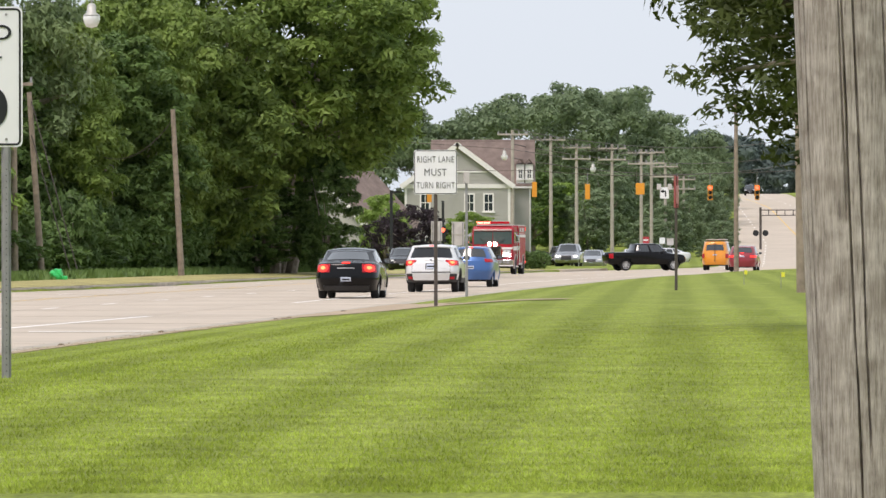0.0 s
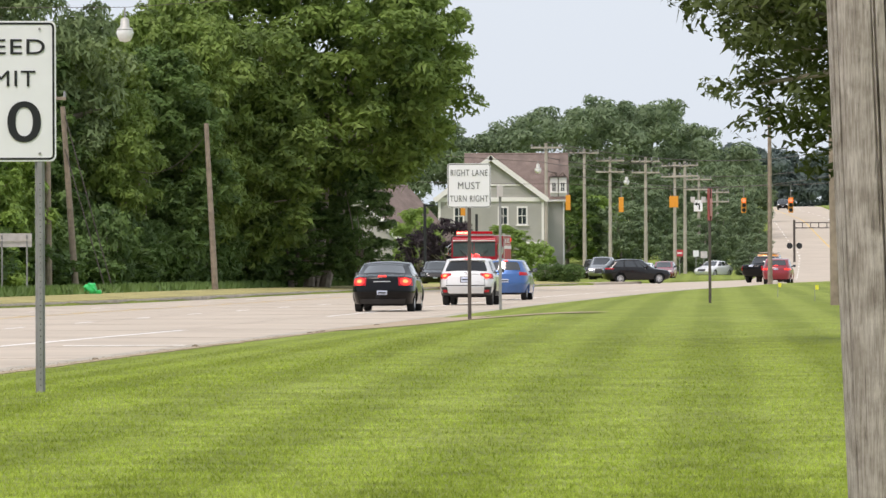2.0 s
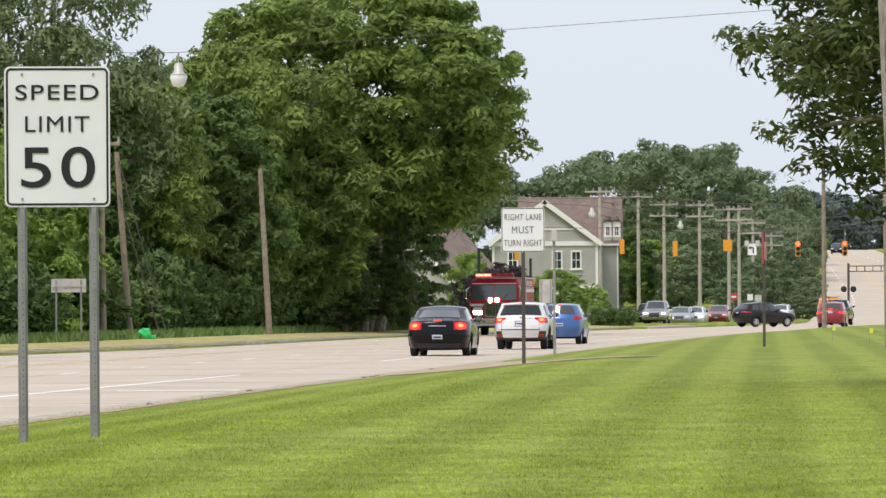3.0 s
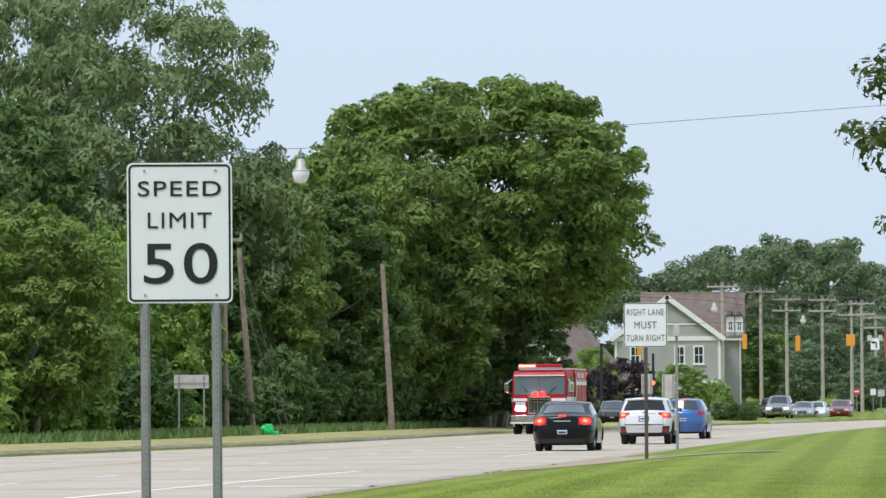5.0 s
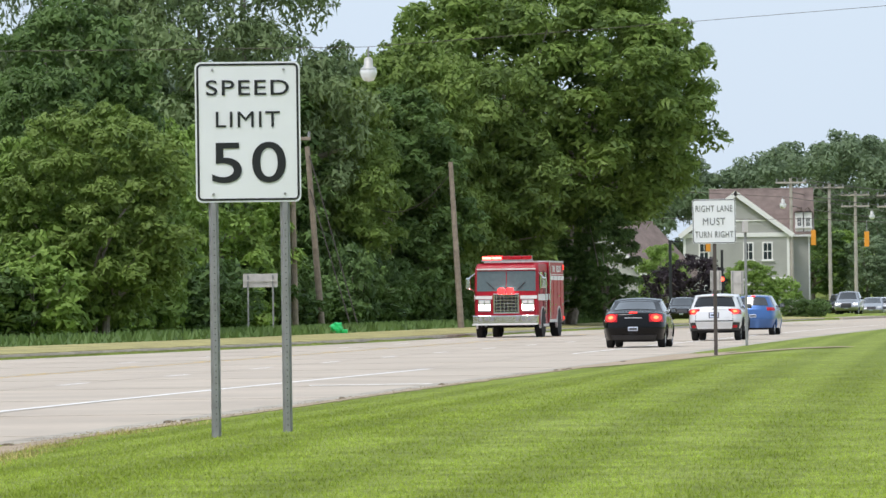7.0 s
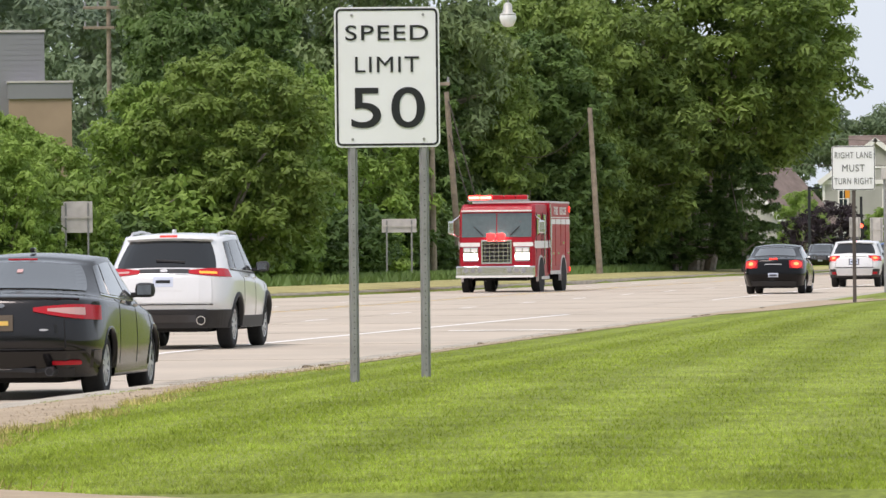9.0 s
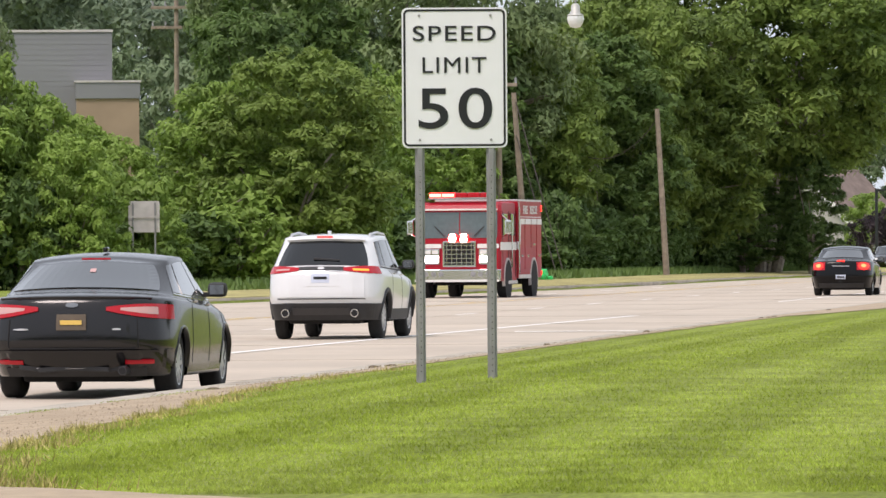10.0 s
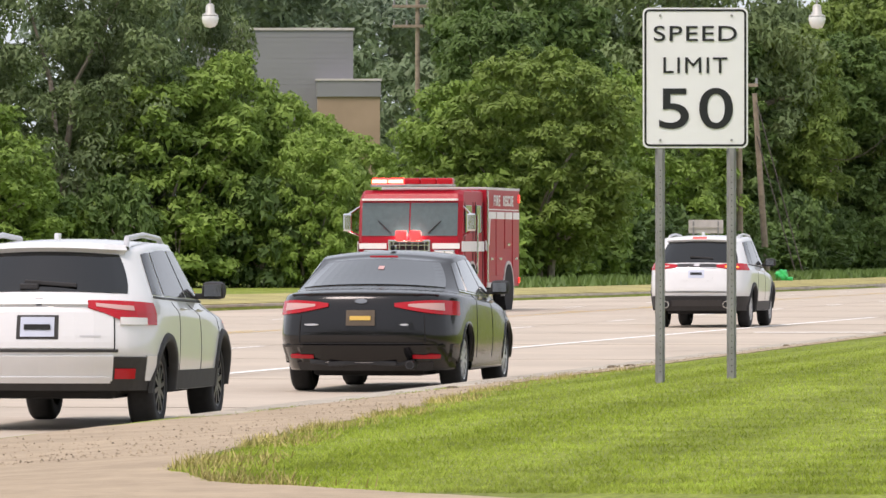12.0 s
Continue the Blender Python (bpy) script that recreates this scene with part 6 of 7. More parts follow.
# white crossover with black cladding
GREYCLAD = mat("grey_cladding", (0.035, 0.034, 0.034), 0.7, vary=0.15, scale=10)
XT_TAIL = [("tail_lamp", 0.50, 1.0, 1.68, 2.72, TAIL, 0.016, 2.25, 2.66), ("tail_lamp", -1.0, -0.50, 1.68, 2.72, TAIL, 0.016, 2.25, 2.66), ("pale_lens", 0.80, 1.0, 1.68, 1.88, CLEARLAMP, 0.020), ("pale_lens", -1.0, -0.80, 1.68, 1.88, CLEARLAMP, 0.020),
           ("pale_lens", 0.58, 0.92, 2.12, 2.40, PINKLENS, 0.020, 2.30, 2.50), ("pale_lens", -0.92, -0.58, 2.12, 2.40, PINKLENS, 0.020, 2.30, 2.50),
           ("plate_frame", -0.21, 0.21, 1.30, 1.92, GREYCLAD, 0.013), ("hatch_seam", 0.745, 0.755, 1.05, 2.0, UNDER, 0.004), ("hatch_seam", -0.755, -0.745, 1.05, 2.0, UNDER, 0.004), ("lower_lip", -0.72, 0.72, 0.26, 0.42, P_WHITE, 0.034), ("badge_strip", 0.42, 0.62, 1.36, 1.40, RIM, 0.013), ("hatch_panel", -0.74, 0.74, 1.08, 2.0, P_WHITE, 0.010),
           ("hatch_strip", -0.78, 0.78, 0.98, 1.05, GREYCLAD, 0.010), ("rear_bumper", -0.74, 0.74, 0.30, 0.90, P_WHITE, 0.022), ("rear_cladding", 0.70, 1.0, 0.0, 0.86, GREYCLAD, 0.016), ("rear_cladding", -1.0, -0.70, 0.0, 0.86, GREYCLAD, 0.016),
           ("lower_bumper", -0.72, 0.72, 0.0, 0.26, GREYCLAD, 0.014), ("reflector", 0.76, 0.93, 0.36, 0.60, TAIL, 0.024), ("reflector", -0.93, -0.76, 0.36, 0.60, TAIL, 0.024),
           ("handle_bar", -0.50, 0.50, 2.36, 2.66, P_WHITE, 0.03), ("badge", -0.065, 0.065, 2.34, 2.66, DARKMIRROR, 0.036), ("spoiler", -0.96, 0.96, 3.86, 4.0, P_WHITE, 0.06)]
xtrek, shx = car("white_crossover", "white compact crossover with black cladding and roof rails", XTREK, P_WHITE, 4.46, 1.80, (0.92, 3.585), 0.345, tail=XT_TAIL, rim=RIMDARK, clad=GREYCLAD,
                 plate_v=(1.36, 1.86), rear_win=(3.04, 3.86, 0.93), glass=TINTGLASS, pillars=((0.13, 0.24), (0.26, 0.57), (0.59, 0.90)))


def roof_rails(e, x, y0, y1, z):
    for s in (1, -1):
        bm = bmesh.new()
        pts = [(s * (x + 0.02), y0, z - 0.03), (s * x, y0 + 0.12, z + 0.055), (s * x, (y0 + y1) / 2, z + 0.085), (s * x, y1 - 0.12, z + 0.055), (s * (x + 0.02), y1, z - 0.03)]
        path_tube(bm, pts, 0.024, 8)
        part("roof_rail", bm, RIM, e)


roof_rails(xtrek, 0.60, 0.55, 2.15, 1.53)
part("wiper", nbox(Vector(shx.cap(0.1, 3.22)) + Vector((0.0, -0.025, 0.0)), (0.44, 0.03, 0.035), 0.008, Matrix.Rotation(radians(4), 4, "Y")), PLASTIC, xtrek)
part("wiper_hub", nbox(Vector(shx.cap(-0.14, 3.16)) + Vector((0, -0.02, 0)), (0.16, 0.04, 0.05), 0.012), PLASTIC, xtrek)
part("antenna", nbox((0.0, 0.75, 1.60), (0.04, 0.12, 0.06), 0.012), P_WHITE, xtrek)
part("exhaust", ntube((-0.55, 0.12, 0.27), (-0.55, 0.6, 0.27), 0.035), PLASTIC, xtrek)

# white mid-size SUV
edge, she = car("white_suv", "white mid-size SUV with black lower bumper and twin exhausts", SUV, P_WHITE, 4.78, 1.93, (1.0, 3.85), 0.37, tail=[
    ("tail_lamp", 0.44, 1.0, 2.14, 3.02, TAIL, 0.016, 2.40, 2.75), ("tail_lamp", -1.0, -0.44, 2.14, 3.02, TAIL, 0.016, 2.40, 2.75), ("tail_strip", -0.46, 0.46, 2.42, 2.86, PLASTIC, 0.012),
    ("pale_lens", 0.62, 0.90, 2.40, 2.66, AMBER, 0.020), ("pale_lens", -0.90, -0.62, 2.44, 2.66, PINKLENS, 0.020), ("chrome_strip", -0.42, 0.42, 2.28, 2.36, CHROME, 0.016), ("plate_recess", -0.34, 0.34, 1.50, 2.2, P_WHITE, 0.014), ("rear_cladding", 0.72, 1.0, 0.0, 0.78, PLASTIC, 0.018), ("rear_cladding", -1.0, -0.72, 0.0, 0.78, PLASTIC, 0.018), ("lower_bumper", -0.72, 0.72, 0.0, 0.80, PLASTIC, 0.018), ("diffuser", -0.56, 0.56, 0.30, 0.62, RIMDARK, 0.026),
    ("hatch_panel", -0.80, 0.80, 1.06, 2.05, P_WHITE, 0.010), ("badge", -0.07, 0.07, 2.50, 2.80, RIM, 0.022), ("spoiler", -0.95, 0.95, 3.86, 4.0, P_WHITE, 0.06), ("brake_light", -0.2, 0.2, 3.90, 3.97, TAILLIT, 0.068), ("hatch_gap", -0.82, 0.82, 0.98, 1.01, UNDER, 0.012)],
    clad=PLASTIC, plate_v=(1.64, 2.06), rear_win=(2.99, 3.88, 0.94), glass=TINTGLASS, pillars=((0.13, 0.24), (0.26, 0.57), (0.59, 0.90)))
for s in (1, -1):
    part("exhaust", ntube((s * 0.58, -0.12, 0.44), (s * 0.58, 0.3, 0.44), 0.07, 0.07, 14), CHROME, edge)
    part("exhaust_bore", ntube((s * 0.58, -0.124, 0.44), (s * 0.58, 0.1, 0.44), 0.055, 0.055, 14), UNDER, edge)
part("wiper", nbox(Vector(she.cap(0.1, 3.22)) + Vector((0.0, -0.025, 0.0)), (0.44, 0.03, 0.035), 0.008, Matrix.Rotation(radians(4), 4, "Y")), PLASTIC, edge)

part("antenna", nbox((0.0, 0.95, 1.775), (0.05, 0.14, 0.06), 0.015), P_WHITE, edge)
roof_rails(edge, 0.66, 0.95, 2.6, 1.685)

avenger, _ = car("black_sedan", "black four-door sedan with lit round brake lamps", SEDAN, P_BLACK, 4.85, 1.83, (1.0, 3.77), 0.335, tail=[
    ("rear_lamp", 0.56, 1.0, 1.44, 1.96, TAIL, 0.010), ("rear_lamp", -1.0, -0.56, 1.44, 1.96, TAIL, 0.010), ("round_lamp", 0.62, 0.96, 1.46, 1.94, TAILLIT, 0.016), ("round_lamp", -0.96, -0.62, 1.46, 1.94, TAILLIT, 0.016), ("round_core", 0.71, 0.87, 1.60, 1.82, BRAKECORE, 0.022), ("round_core", -0.87, -0.71, 1.60, 1.82, BRAKECORE, 0.022), ("bumper_crease", -0.94, 0.94, 1.18, 1.22, P_BLACK, 0.016), ("lower_bumper", -0.8, 0.8, 0.04, 0.5, PLASTIC, 0.014),
    ("badge_strip", -0.30, 0.30, 1.66, 1.70, RIM, 0.008), ("brake_light", -0.14, 0.14, 2.0, 2.1, TAILLIT, 0.03)], plate_v=(0.86, 1.14), pillars=((0.09, 0.26), (0.29, 0.58), (0.61, 0.90)), bow=0.20, crown=0.06)
xtrek2, _ = car("white_crossover", "white compact crossover with lit brake lamps", XTREK, P_WHITE, 4.46, 1.80, (0.92, 3.585), 0.345, tail=[t for t in XT_TAIL if t[0] not in ("tail_lamp", "pale_lens")] + [
    ("tail_lamp", 0.60, 1.0, 1.70, 2.66, TAIL, 0.016, 2.2, 2.6), ("tail_lamp", -1.0, -0.60, 1.70, 2.66, TAIL, 0.016, 2.2, 2.6), ("round_lamp", 0.70, 0.98, 1.72, 2.5, TAILLIT, 0.022), ("round_lamp", -0.98, -0.70, 1.72, 2.5, TAILLIT, 0.022), ("round_core", 0.76, 0.92, 1.9, 2.32, BRAKECORE, 0.028), ("round_core", -0.92, -0.76, 1.9, 2.32, BRAKECORE, 0.028), ("brake_light", -0.12, 0.12, 3.9, 3.98, TAILLIT, 0.06)], rim=RIMDARK, clad=GREYCLAD, plate_v=(1.36, 1.86), rear_win=(3.04, 3.86, 0.93), glass=TINTGLASS, pillars=((0.13, 0.24), (0.26, 0.57), (0.59, 0.90)))
bluecar, _ = car("blue_hatchback", "blue hatchback waiting behind a white crossover", HATCH, P_BLUE, 4.05, 1.70, (0.75, 3.25), 0.30, tail=[
    ("tail_lamp", 0.72, 1.0, 1.9, 2.9, TAIL, 0.014), ("tail_lamp", -1.0, -0.72, 1.9, 2.9, TAIL, 0.014), ("brake_light", -0.14, 0.14, 3.88, 3.97, TAILLIT, 0.04)], plate_v=(1.2, 1.5), pillars=((0.13, 0.24), (0.26, 0.57), (0.59, 0.90)))
silver, _ = car("silver_pickup", "silver pickup truck with lit headlamps waiting at the junction", PICKUP, P_SILVER, 5.85, 1.99, (1.25, 4.85), 0.40, head=HEADFAR, plate=None, detail=False, category="pickup truck", wheel_w=0.26)
blackpu, _ = car("black_pickup", "black pickup truck turning at the junction", PICKUP, P_BLACK, 5.85, 1.99, (1.25, 4.85), 0.41, tail=[("rear_lamp", 0.84, 1.0, 1.3, 1.85, TAIL, 0.014), ("rear_lamp", -1.0, -0.84, 1.3, 1.85, TAIL, 0.014)], detail=False, category="pickup truck", wheel_w=0.28, pillars=((0.06, 0.45), (0.5, 0.9)))
greysuv, _ = car("grey_suv", "dark grey SUV turning at the junction", SUV, P_DARKGREY, 4.78, 1.93, (1.0, 3.85), 0.37, tail=[("tail_lamp", 0.5, 1.0, 1.9, 2.3, TAIL, 0.014), ("tail_lamp", -1.0, -0.5, 1.9, 2.3, TAIL, 0.014)], detail=False)
redsuv, _ = car("red_suv", "dark red SUV with lit brake lamps waiting at the junction", SUV, P_RED, 4.78, 1.93, (1.0, 3.85), 0.37, tail=LIT_TAIL, detail=False)
van, _ = car("orange_van", "orange delivery van with a roof rack driving away", VAN, P_ORANGE, 5.5, 1.99, (1.2, 4.5), 0.38, tail=[("tail_lamp", 0.84, 1.0, 1.3, 2.2, TAIL, 0.014), ("tail_lamp", -1.0, -0.84, 1.3, 2.2, TAIL, 0.014)], detail=False, rear_win=(3.15, 3.7, 0.8), category="van")
part("door_split", nbox((0, -0.1, 1.4), (0.04, 0.05, 1.6)), PLASTIC, van)
part("roof_rack", nbox((0, 2.2, 2.2), (1.4, 2.6, 0.06), 0.02), SIGNBACK, van)
greysedan, _ = car("grey_sedan", "grey sedan waiting in traffic", SEDAN, P_SILVER, 4.87, 1.85, (1.02, 3.87), 0.335, head=CLEARLAMP, plate=None, detail=False)
whitecar, _ = car("white_sedan", "white sedan with lit headlamps in traffic", SEDAN, P_WHITE, 4.87, 1.85, (1.02, 3.87), 0.335, head=HEADFAR, plate=None, detail=False)
redcar, _ = car("red_crossover", "dark red crossover waiting in traffic", XTREK, P_RED, 4.46, 1.80, (0.92, 3.585), 0.345, head=CLEARLAMP, plate=None, detail=False)
whitecar2, _ = car("white_sedan", "white sedan crossing beyond the junction", SEDAN, P_WHITE, 4.87, 1.85, (1.02, 3.87), 0.335, head=CLEARLAMP, plate=None, detail=False)
darkvan, _ = car("dark_suv", "dark SUV waiting behind a silver pickup", SUV, P_DARKGREY, 4.78, 1.93, (1.0, 3.85), 0.37, head=CLEARLAMP, plate=None, detail=False)
hillcar, _ = car("dark_suv", "dark SUV coming down the far hill", SUV, P_BLACK, 4.78, 1.93, (1.0, 3.85), 0.37, head=CLEARLAMP, plate=None, detail=False)
parked, _ = car("parked_car", "dark car parked beside the house", XTREK, P_DARKGREY, 4.46, 1.80, (0.92, 3.585), 0.345, head=CLEARLAMP, plate=None, detail=False)


# ---- fire engine ----
WHITEBAND = mat("white_band", (0.75, 0.74, 0.72), 0.4, vary=0.04)
ROOFPLATE = mat("aluminium_roof", (0.60, 0.59, 0.58), 0.4, 0.6, vary=0.1, scale=3)
ENGINEGLASS = mat("engine_glass", (0.07, 0.10, 0.10), 0.08, vary=0.1, coat=1.0)


def fire_engine():
    """Local: nose at y = 0, tail at +y, the left-hand side at +x."""
    e = thing("fire_engine", None, "red fire engine with white stripe and flashing red lights", "fire engine")
    W, H, L = 2.5, 2.88, 7.4
    # cab: profile swept across, raked screen
    bm = bmesh.new()
    prof = [(0.02, 0.50), (0.0, 1.2), (0.02, 1.80), (0.12, 2.62), (0.22, 2.80), (0.40, 2.88), (2.9, 2.88), (2.9, 0.50)]
    rows = [[(x * W / 2 * (1 if (z < 2.7) else 0.97), y + (0.14 if abs(x) == 1 and y < 0.5 else 0.0), z - (0.03 if abs(x) == 1 and z > 2.75 else 0)) for y, z in prof + prof[:1]] for x in (-1, -0.93, 0, 0.93, 1)]
    grid(bm, rows)
    for r in (rows[0], rows[-1]):
        bm.faces.new([bm.verts.new(p) for p in r[:-1]])
    bmesh.ops.remove_doubles(bm, verts=bm.verts, dist=0.001)
    bmesh.ops.recalc_face_normals(bm, faces=bm.faces)
    cab = part("cab", bm, P_FIRE, e)
    body = part("rear_body", nbox((0, 5.2, 1.75), (W + 0.06, 4.4, 2.35), 0.03), P_FIRE, e)
    part("roof_edge", nbox((0, 5.2, 2.945), (W + 0.08, 4.4, 0.06), 0.01), ROOFPLATE, e)
    part("undercarriage", nbox((0, 3.9, 0.55), (W * 0.7, 6.4, 0.35), 0.02), UNDER, e)
    # windscreen in two panes
    for s in (-1, 1):
        bm = bmesh.new()
        x0, x1 = (0.015, 1.15) if s > 0 else (-1.15, -0.015)
        grid(bm, [[(x, 0.02 + 0.1 * (z - 1.80) / 0.82 - 0.012, z) for x in (x0, x1)] for z in (1.80, 2.58)])
        r2 = bmesh.ops.extrude_face_region(bm, geom=list(bm.faces))
        bmesh.ops.translate(bm, vec=(0, -0.006, 0), verts=[v for v in r2["geom"] if isinstance(v, bmesh.types.BMVert)])
        bmesh.ops.recalc_face_normals(bm, faces=bm.faces)
        part("windscreen", bm, ENGINEGLASS, cab)
        part("wiper", ntube((s * 0.45, -0.02, 1.86), (s * 0.75, 0.0, 2.15), 0.015), PLASTIC, cab)
        part("sun_visor", nbox((s * 0.575, 0.06, 2.655), (1.15, 0.10, 0.05), 0.01), WHITEBAND, cab)
    # grille, headlamps, bumper
    gr = part("grille", nbox((0, -0.02, 1.32), (1.02, 0.06, 0.78), 0.02), CHROME, e)
    part("grille_mesh", nbox((0, -0.052, 1.32), (0.90, 0.012, 0.66)), UNDER, gr)
    for k in range(5):
        part("grille_bar", nbox((0, -0.064, 1.06 + k * 0.13), (0.90, 0.02, 0.022)), CHROME, gr)
    for k in range(6):
        part("grille_bar", nbox((-0.375 + k * 0.15, -0.062, 1.32), (0.018, 0.02, 0.66)), CHROME, gr)
    for s in (-1, 1):
        bz = part("lamp_bezel", nbox((s * 0.85, -0.03, 1.24), (0.50, 0.06, 0.46), 0.02), CHROME, e)
        for k in (-1, 1):
            part("headlamp", nbox((s * 0.85 + k * 0.115, -0.064, 1.17), (0.22, 0.02, 0.20), 0.02), HEADLIT, bz)
            part("warning_lamp", nbox((s * 0.85 + k * 0.115, -0.064, 1.38), (0.20, 0.02, 0.11), 0.01), CLEARLAMP, bz)
        part("white_band", nbox((s * 0.88, -0.012, 1.56), (0.66, 0.03, 0.13), 0.005), WHITEBAND, cab)
        # turning lamp with a red and a clear side
        gl = part("grille_lamp", ntube((0, 0, -0.12), (0, 0, 0.12), 0.05, 0.05, 12), CHROME, e)
        gl.location = (s * 0.17, -0.16, 1.80)
        for nm, m_, a0, span in (("red_lens", WARNLIT, 140, 260), ("clear_lens", WHITELIT, 42, 96)):
            bm = bmesh.new()
            A = [radians(a0 + span * k / 14) for k in range(15)]
            grid(bm, [[(math.cos(t) * q, math.sin(t) * q, z) for t in A] for q, z in ((0.05, -0.125), (0.12, -0.11), (0.135, -0.05), (0.135, 0.05), (0.12, 0.11), (0.05, 0.125))])
            bmesh.ops.recalc_face_normals(bm, faces=bm.faces)
            part(nm, bm, m_, gl)
    bp = part("bumper", nbox((0, -0.22, 0.68), (W + 0.04, 0.46, 0.36), 0.03), CHROME, e)
    part("bumper_strip", nbox((0, -0.455, 0.52), (W + 0.06, 0.02, 0.07)), WHITEBAND, bp)
    for k, x in enumerate((-0.95, -0.72, -0.49, 0.49, 0.72, 0.95)):
        part("bumper_lamp", ntube((x, -0.45, 0.72), (x, -0.47, 0.72), 0.08, 0.07, 14), STEEL, bp)
    # light bar
    lb = part("light_bar", nbox((0, 0.45, 2.99), (2.0, 0.34, 0.06), 0.01), STEEL, e)
    for k, x in enumerate((-0.78, -0.39, 0.0, 0.39, 0.78)):
        be = part("beacon", nbox((x, 0.45, 3.09), (0.385, 0.3, 0.16), 0.04), (WARNLIT, WARNLIT, TAIL, TAIL, TAIL)[k], lb)
        if k < 2:
            part("lamp_core", nbox((x, 0.30, 3.09), (0.36, 0.03, 0.08), 0.012), WARNCORE, be)
    # cab sides
    for s in (-1, 1):
        sx = s * W / 2
        part("cab_window", nbox((sx, 0.85, 2.2), (0.03, 0.75, 0.66), 0.01), ENGINEGLASS, cab)
        part("cab_window", nbox((sx, 2.2, 2.2), (0.03, 0.7, 0.66), 0.01), ENGINEGLASS, cab)
        for y in (0.42, 1.45, 1.75, 2.7):
            part("door_gap", nbox((sx + s * 0.002, y, 1.6), (0.012, 0.02, 2.0)), UNDER, cab)
        part("white_band", nbox((sx + s * 0.003, 1.45, 1.55), (0.012, 2.85, 0.24)), WHITEBAND, cab)
        part("grab_rail", ntube((sx + s * 0.09, 1.55, 0.9), (sx + s * 0.09, 1.55, 2.3), 0.025), CHROME, cab)
        part("grab_rail", ntube((sx + s * 0.09, 2.85, 0.7), (sx + s * 0.09, 2.85, 2.75), 0.03), CHROME, cab)
        part("step", nbox((sx - s * 0.15, 2.0, 0.46), (0.4, 1.6, 0.1), 0.01), ROOFPLATE, cab)
        mr = part("mirror", nbox((s * (W / 2 + 0.24), -0.02, 2.12), (0.2, 0.12, 0.42), 0.04), CHROME, e)
        part("mirror_arm", ntube((s * (W / 2 + 0.24), 0.0, 2.3), (s * (W / 2 - 0.02), 0.25, 2.5), 0.025), CHROME, mr)
        part("mirror_arm", ntube((s * (W / 2 + 0.24), 0.0, 1.92), (s * (W / 2 - 0.02), 0.25, 1.8), 0.025), CHROME, mr)
        bx = s * (W / 2 + 0.03)
        for k, (y0, y1) in enumerate(((3.1, 4.15), (4.2, 5.3), (5.35, 6.35), (6.4, 7.3))):
            dr = part("locker_door", nbox((bx + s * 0.005, (y0 + y1) / 2, 1.62 if k != 2 else 1.95), (0.03, y1 - y0 - 0.05, 1.55 if k != 2 else 0.9), 0.01), P_FIRE, body)
            part("handle", nbox((bx + s * 0.026, (y0 + y1) / 2, 1.25 if k != 2 else 1.6), (0.02, 0.3, 0.06), 0.005), CHROME, dr)
            part("white_band", nbox((bx + s * 0.024, (y0 + y1) / 2, 2.30), (0.012, y1 - y0 - 0.06, 0.17)), WHITEBAND, dr)
        part("band_slope", nbox((bx + s * 0.024, 3.3, 1.95), (0.012, 0.09, 0.75), 0.0, Matrix.Rotation(radians(-14), 4, "X")), WHITEBAND, body)
        part("white_band", nbox((bx + s * 0.003, 3.05, 1.58), (0.012, 0.3, 0.24)), WHITEBAND, body)
        part("panel_line", nbox((bx + s * 0.003, 5.2, 2.44), (0.012, 4.2, 0.025)), WHITEBAND, body)
        part("marker_lamp", nbox((bx + s * 0.012, 3.15, 2.78), (0.02, 0.1, 0.22), 0.005), CLEARLAMP, body)
        part("marker_lamp", nbox((bx + s * 0.012, 7.3, 2.72), (0.03, 0.14, 0.2), 0.01), TAILLIT, body)
        part("marker_lamp", nbox((bx + s * 0.012, 7.32, 0.72), (0.03, 0.1, 0.14), 0.01), TAILLIT, body)
        part("lower_trim", nbox((bx, 4.6, 0.62), (0.04, 3.0, 0.12), 0.01), ROOFPLATE, body)
        if s > 0:
            for txt, yc, w in (("FIRE", 4.35, 0.85), ("RESCUE", 5.85, 1.35)):
                t = letters("writing", txt, WHITEBAND, body, 0, 0, w, 0.26, 0, 0.02)
                t.matrix_local = pose(bx + 0.012, yc, 2.66, 0, 0, 90)
        for ya in (1.25, 5.85):
            part("wheel_well", arch_disc(s * (W / 2 + 0.01), ya, 0.52, 0.62, 0.025 if ya < 3 else 0.05), UNDER, e)
            part("arch_trim", ring_arch(s * (W / 2 + (0.0 if ya < 3 else 0.03)), ya, 0.52, 0.60, 0.68, 0.03), ROOFPLATE, e)
            wheel(e, s * (W / 2 - 0.12), ya, 0.52, 0.30, RIM, 8)
    return e


engine = fire_engine()
for k in TREE_KINDS.values():
    for o in (*k[0].children_recursive, k[0]):
        bpy.data.objects.remove(o)


# ---- what moves ----
def heading(x0, y0, x1, y1):
    return math.degrees(math.atan2(-(x1 - x0), y1 - y0))


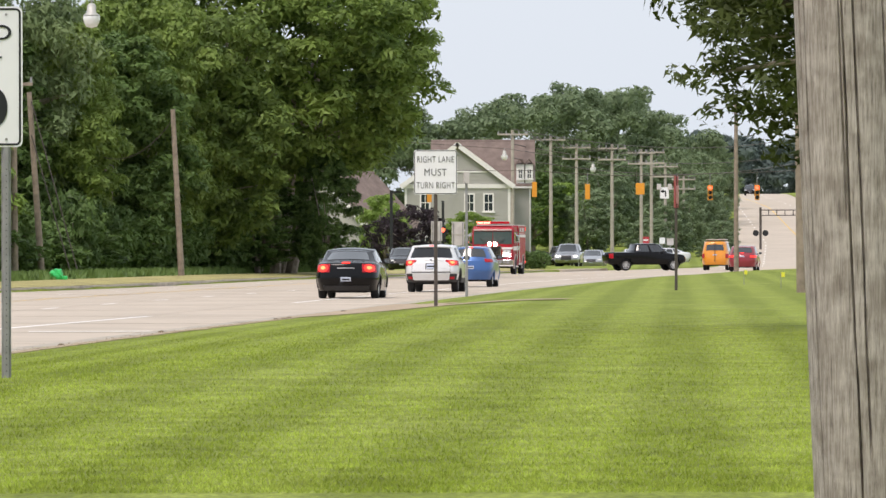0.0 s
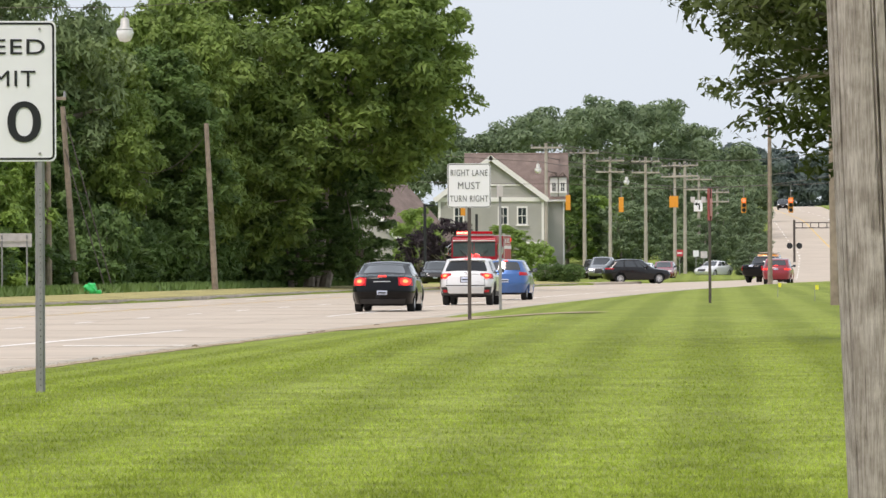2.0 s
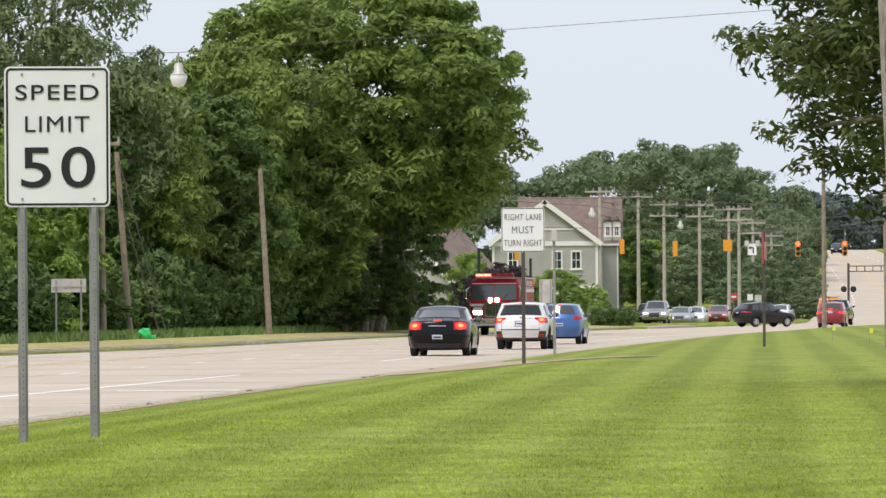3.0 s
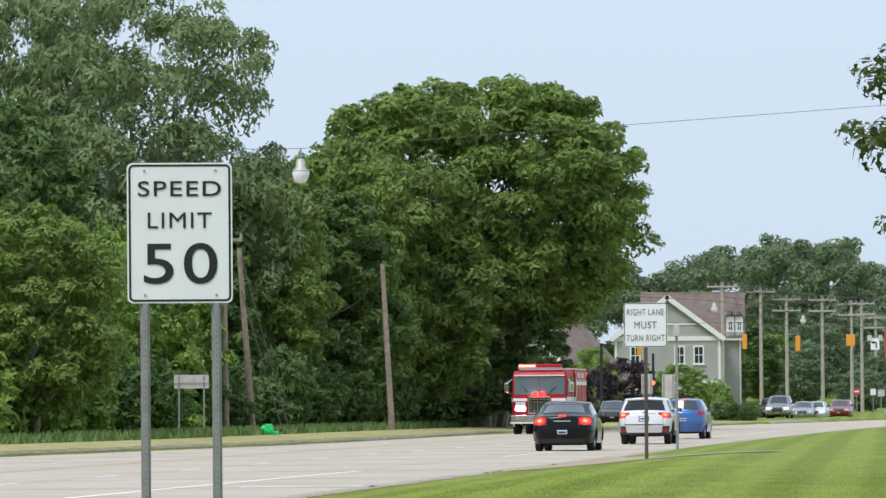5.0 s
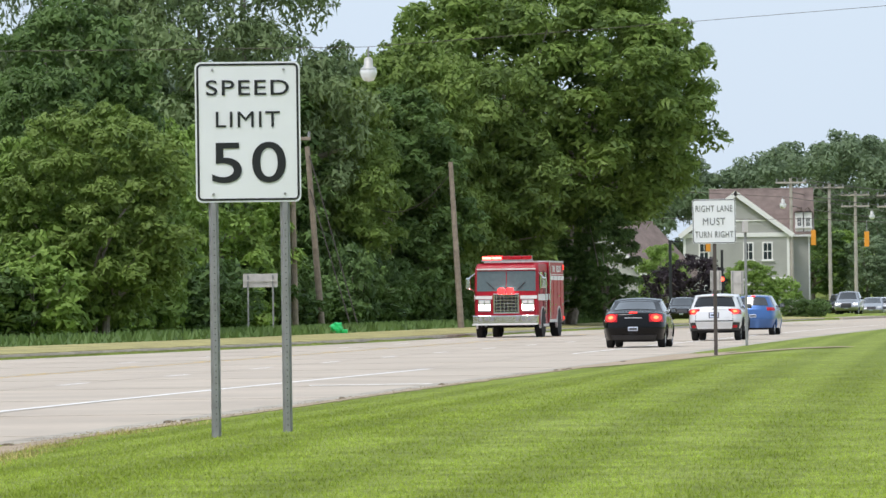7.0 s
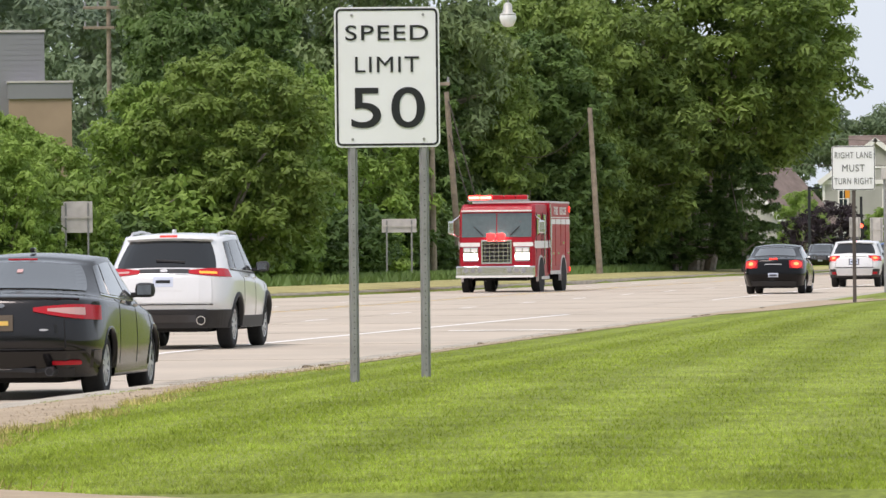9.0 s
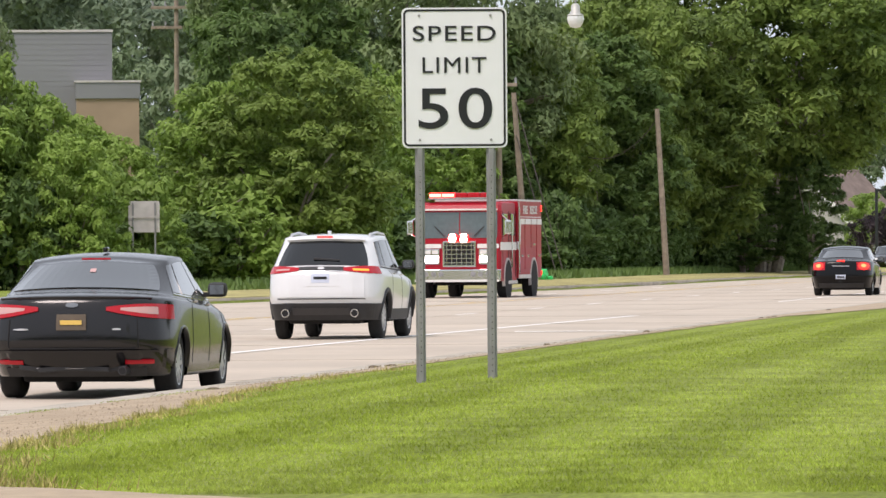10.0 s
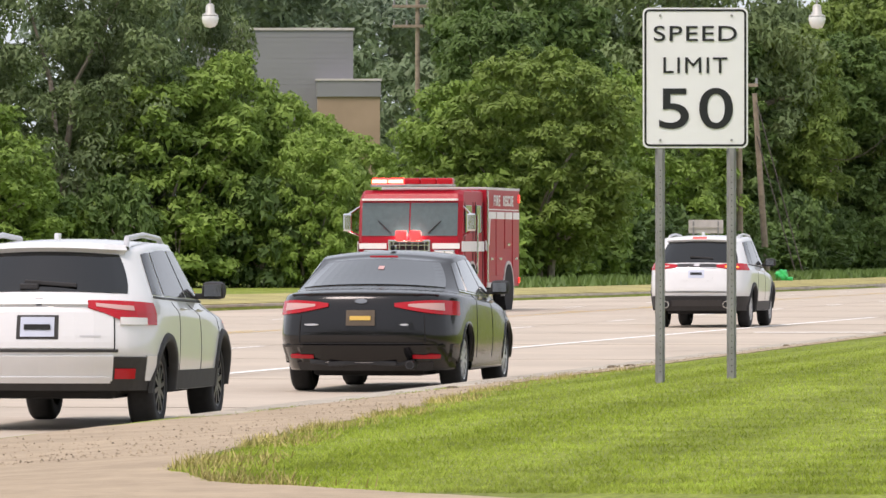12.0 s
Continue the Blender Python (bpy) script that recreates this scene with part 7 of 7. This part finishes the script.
def track(ob, pts, spin=True, flip=False, r=0.34, steps=0.5):
    """Keys a vehicle along (t, x, y[, turn]) and rolls its wheels by the way it goes."""
    rows = []
    for i, p in enumerate(pts):
        t, x, y = p[:3]
        if len(p) > 3:
            h = p[3]
        else:
            q = pts[min(i + 1, len(pts) - 1)]
            o = pts[max(i - 1, 0)]
            h = heading(o[1], o[2], q[1], q[2]) if not flip else heading(q[1], q[2], o[1], o[2])
        rows.append((t, pose(x, y, road_z(y), 0, 0, h)))
    walk(ob, rows)
    if not spin:
        return
    ts = [p[0] for p in pts]
    way = [0.0]
    for a, b in zip(pts, pts[1:]):
        way.append(way[-1] + math.hypot(b[1] - a[1], b[2] - a[2]))
    total = way[-1]
    if total < 0.05:
        return
    for wh in [c for c in ob.children if c.name.split(".")[0] == "wheel"]:
        out, last = [], None
        base = wh.location.copy()
        for f in range(0, 361):
            t = f / 30
            a = float(np.interp(t, ts, way)) / base.z
            if last is None or a - last[1] > 0.9 or f == 360 or (f + 1 <= 360 and float(np.interp((f + 1) / 30, ts, way)) / base.z - last[1] > 1.45):
                out.append((t, pose(base.x, base.y, base.z, math.degrees(-a if not flip else a) % 360)))
                last = (t, a)
        walk(wh, out)


def motions():
    track(engine, [(0, 2.98, 380, -6), (0.75, 1.8, 367, -6), (1.5, 0.65, 353, -6), (2.5, -1.0, 335, -6), (3.5, -2.75, 316, -6), (4.5, -4.35, 296, -6), (5.5, -5.95, 277, -6), (6.5, -7.5, 256, -6),
                   (7.5, -9.3, 236, -6), (8.5, -11.0, 216, -6), (9.5, -12.85, 197, -6), (10.5, -15.3, 182.5, -5.5), (11.0, -16.35, 173, -5), (11.5, -17.1, 161, -4.5), (12, -17.85, 148.5, -4.5)], flip=True)
    # the grille lamps turn their clear side forward for a moment, then the red one
    for lamp in [c for c in engine.children if c.name.split(".")[0] == "grille_lamp"]:
        at = lamp.location.copy()
        rows, last = [], 0.0
        for t, a in ((0.0, 180), (0.25, 180), (0.5, 360), (2.55, 360), (2.75, 540), (3.05, 540), (3.25, 720), (5.25, 720), (5.32, 900), (5.41, 900), (5.48, 1080), (6.15, 1080), (6.3, 1260), (6.5, 1260), (6.6, 1440), (7.0, 1440),
                     (7.15, 1620), (7.25, 1620), (7.4, 1800), (9.75, 1800), (9.9, 1980), (10.1, 1980), (10.25, 2160), (11.3, 2160), (11.42, 2340), (11.58, 2340), (11.7, 2520), (12.0, 2520)):
            if rows and a - last > 80:
                t0 = rows[-1][0]
                rows += [(t0 + (t - t0) * k / 3, pose(at.x, at.y, at.z, 0, 0, last + (a - last) * k / 3)) for k in (1, 2)]
            rows.append((t, pose(at.x, at.y, at.z, 0, 0, a)))
            last = a
        walk(lamp, rows)
    track(fusion, [(0, -10.0, 41, -3), (3, -9.5, 49, -3), (5, -9.0, 55, -3), (7.5, -8.61, 62.0, -3), (8.5, -8.63, 63.0, -3), (9.5, -8.64, 63.2, -3), (10.5, -8.54, 63.7, -3), (11.2, -8.46, 64.4, -3), (12, -8.36, 65.4, -3)])
    track(xtrek, [(0, -13.0, 5, -3), (6, -11.7, 30, -3), (9.5, -10.0, 47.5, -3), (10.5, -9.33, 49.2, -2.0), (10.9, -9.24, 49.75, -1.9), (11.3, -9.24, 50.3, -1.9), (12, -9.23, 51.3, -1.9)])
    track(edge, [(0, -15.0, 35, -5), (4, -13.2, 62, -5), (7.7, -11.2, 86, -4), (9.5, -10.20, 98.8, -4), (10.5, -9.8, 109.5, -4), (11.2, -9.3, 114.5, -4), (12, -8.9, 119.5, -4)])
    track(avenger, [(0, -2.82, 184, -4), (5.5, -2.68, 187, -4), (9.5, -2.62, 189, -4), (12, -2.6, 190, -4)])
    track(xtrek2, [(0, -0.40, 209, -5), (6.5, -0.30, 213, -5), (12, -0.2, 216, -5)])
    track(bluecar, [(0, 1.02, 235, -5), (6.5, 1.13, 239, -5), (12, 1.2, 242, -5)])
    track(blackpu, [(0, 11.5, 449, -72), (0.75, 15.0, 451, -60), (1.5, 18.2, 455, -38), (2.2, 20.6, 463, -20), (3, 22.8, 477, -9), (12, 33, 600, -5)])
    track(greysuv, [(0, -0.8, 452, -85), (0.8, 3.0, 451, -85), (1.5, 6.2, 450, -82), (2.5, 12.0, 451, -68), (3.2, 15.8, 454, -48), (3.7, 18.2, 458, -32), (5, 21.5, 475, -10), (12, 32, 580, -5)])
    track(van, [(0, 19.4, 452, -6), (0.8, 20.1, 457, -6), (1.5, 21.0, 465, -6), (4, 24, 500, -5), (12, 40, 700, -4)])
    track(redsuv, [(0, 20.2, 428, -7), (12, 20.3, 429, -7)], spin=False)
    track(silver, [(0, 9.9, 484, 174), (12, 9.9, 484, 174)], spin=False)
    track(darkvan, [(0, 9.6, 505, 174), (12, 9.6, 505, 174)], spin=False)
    track(greysedan, [(0, 12.0, 497, 174), (12, 12.0, 497, 174)], spin=False)
    track(whitecar, [(0, 16.4, 545, 176), (0.8, 14.4, 515, 176), (1.6, 13.6, 505, 175), (3.5, 13.1, 500, 174), (12, 12.8, 497, 174)], flip=False)
    track(redcar, [(0, 18.4, 550, 176), (1.0, 15.9, 520, 176), (2.2, 15.3, 512, 174), (12, 14.7, 508, 174)])
    track(whitecar2, [(0, 21.8, 560, 100), (1.2, 21.0, 561, 120), (2.5, 22.5, 560, 165), (5, 20.5, 530, 174), (12, 20.0, 525, 174)], spin=False)
    track(hillcar, [(0, 50.0, 1030, 176), (12, 43.0, 900, 176)], spin=False)
    parked.matrix_world = pose(-2.4, 395, road_z(395) + 0.05, 0, 0, 178)


motions()
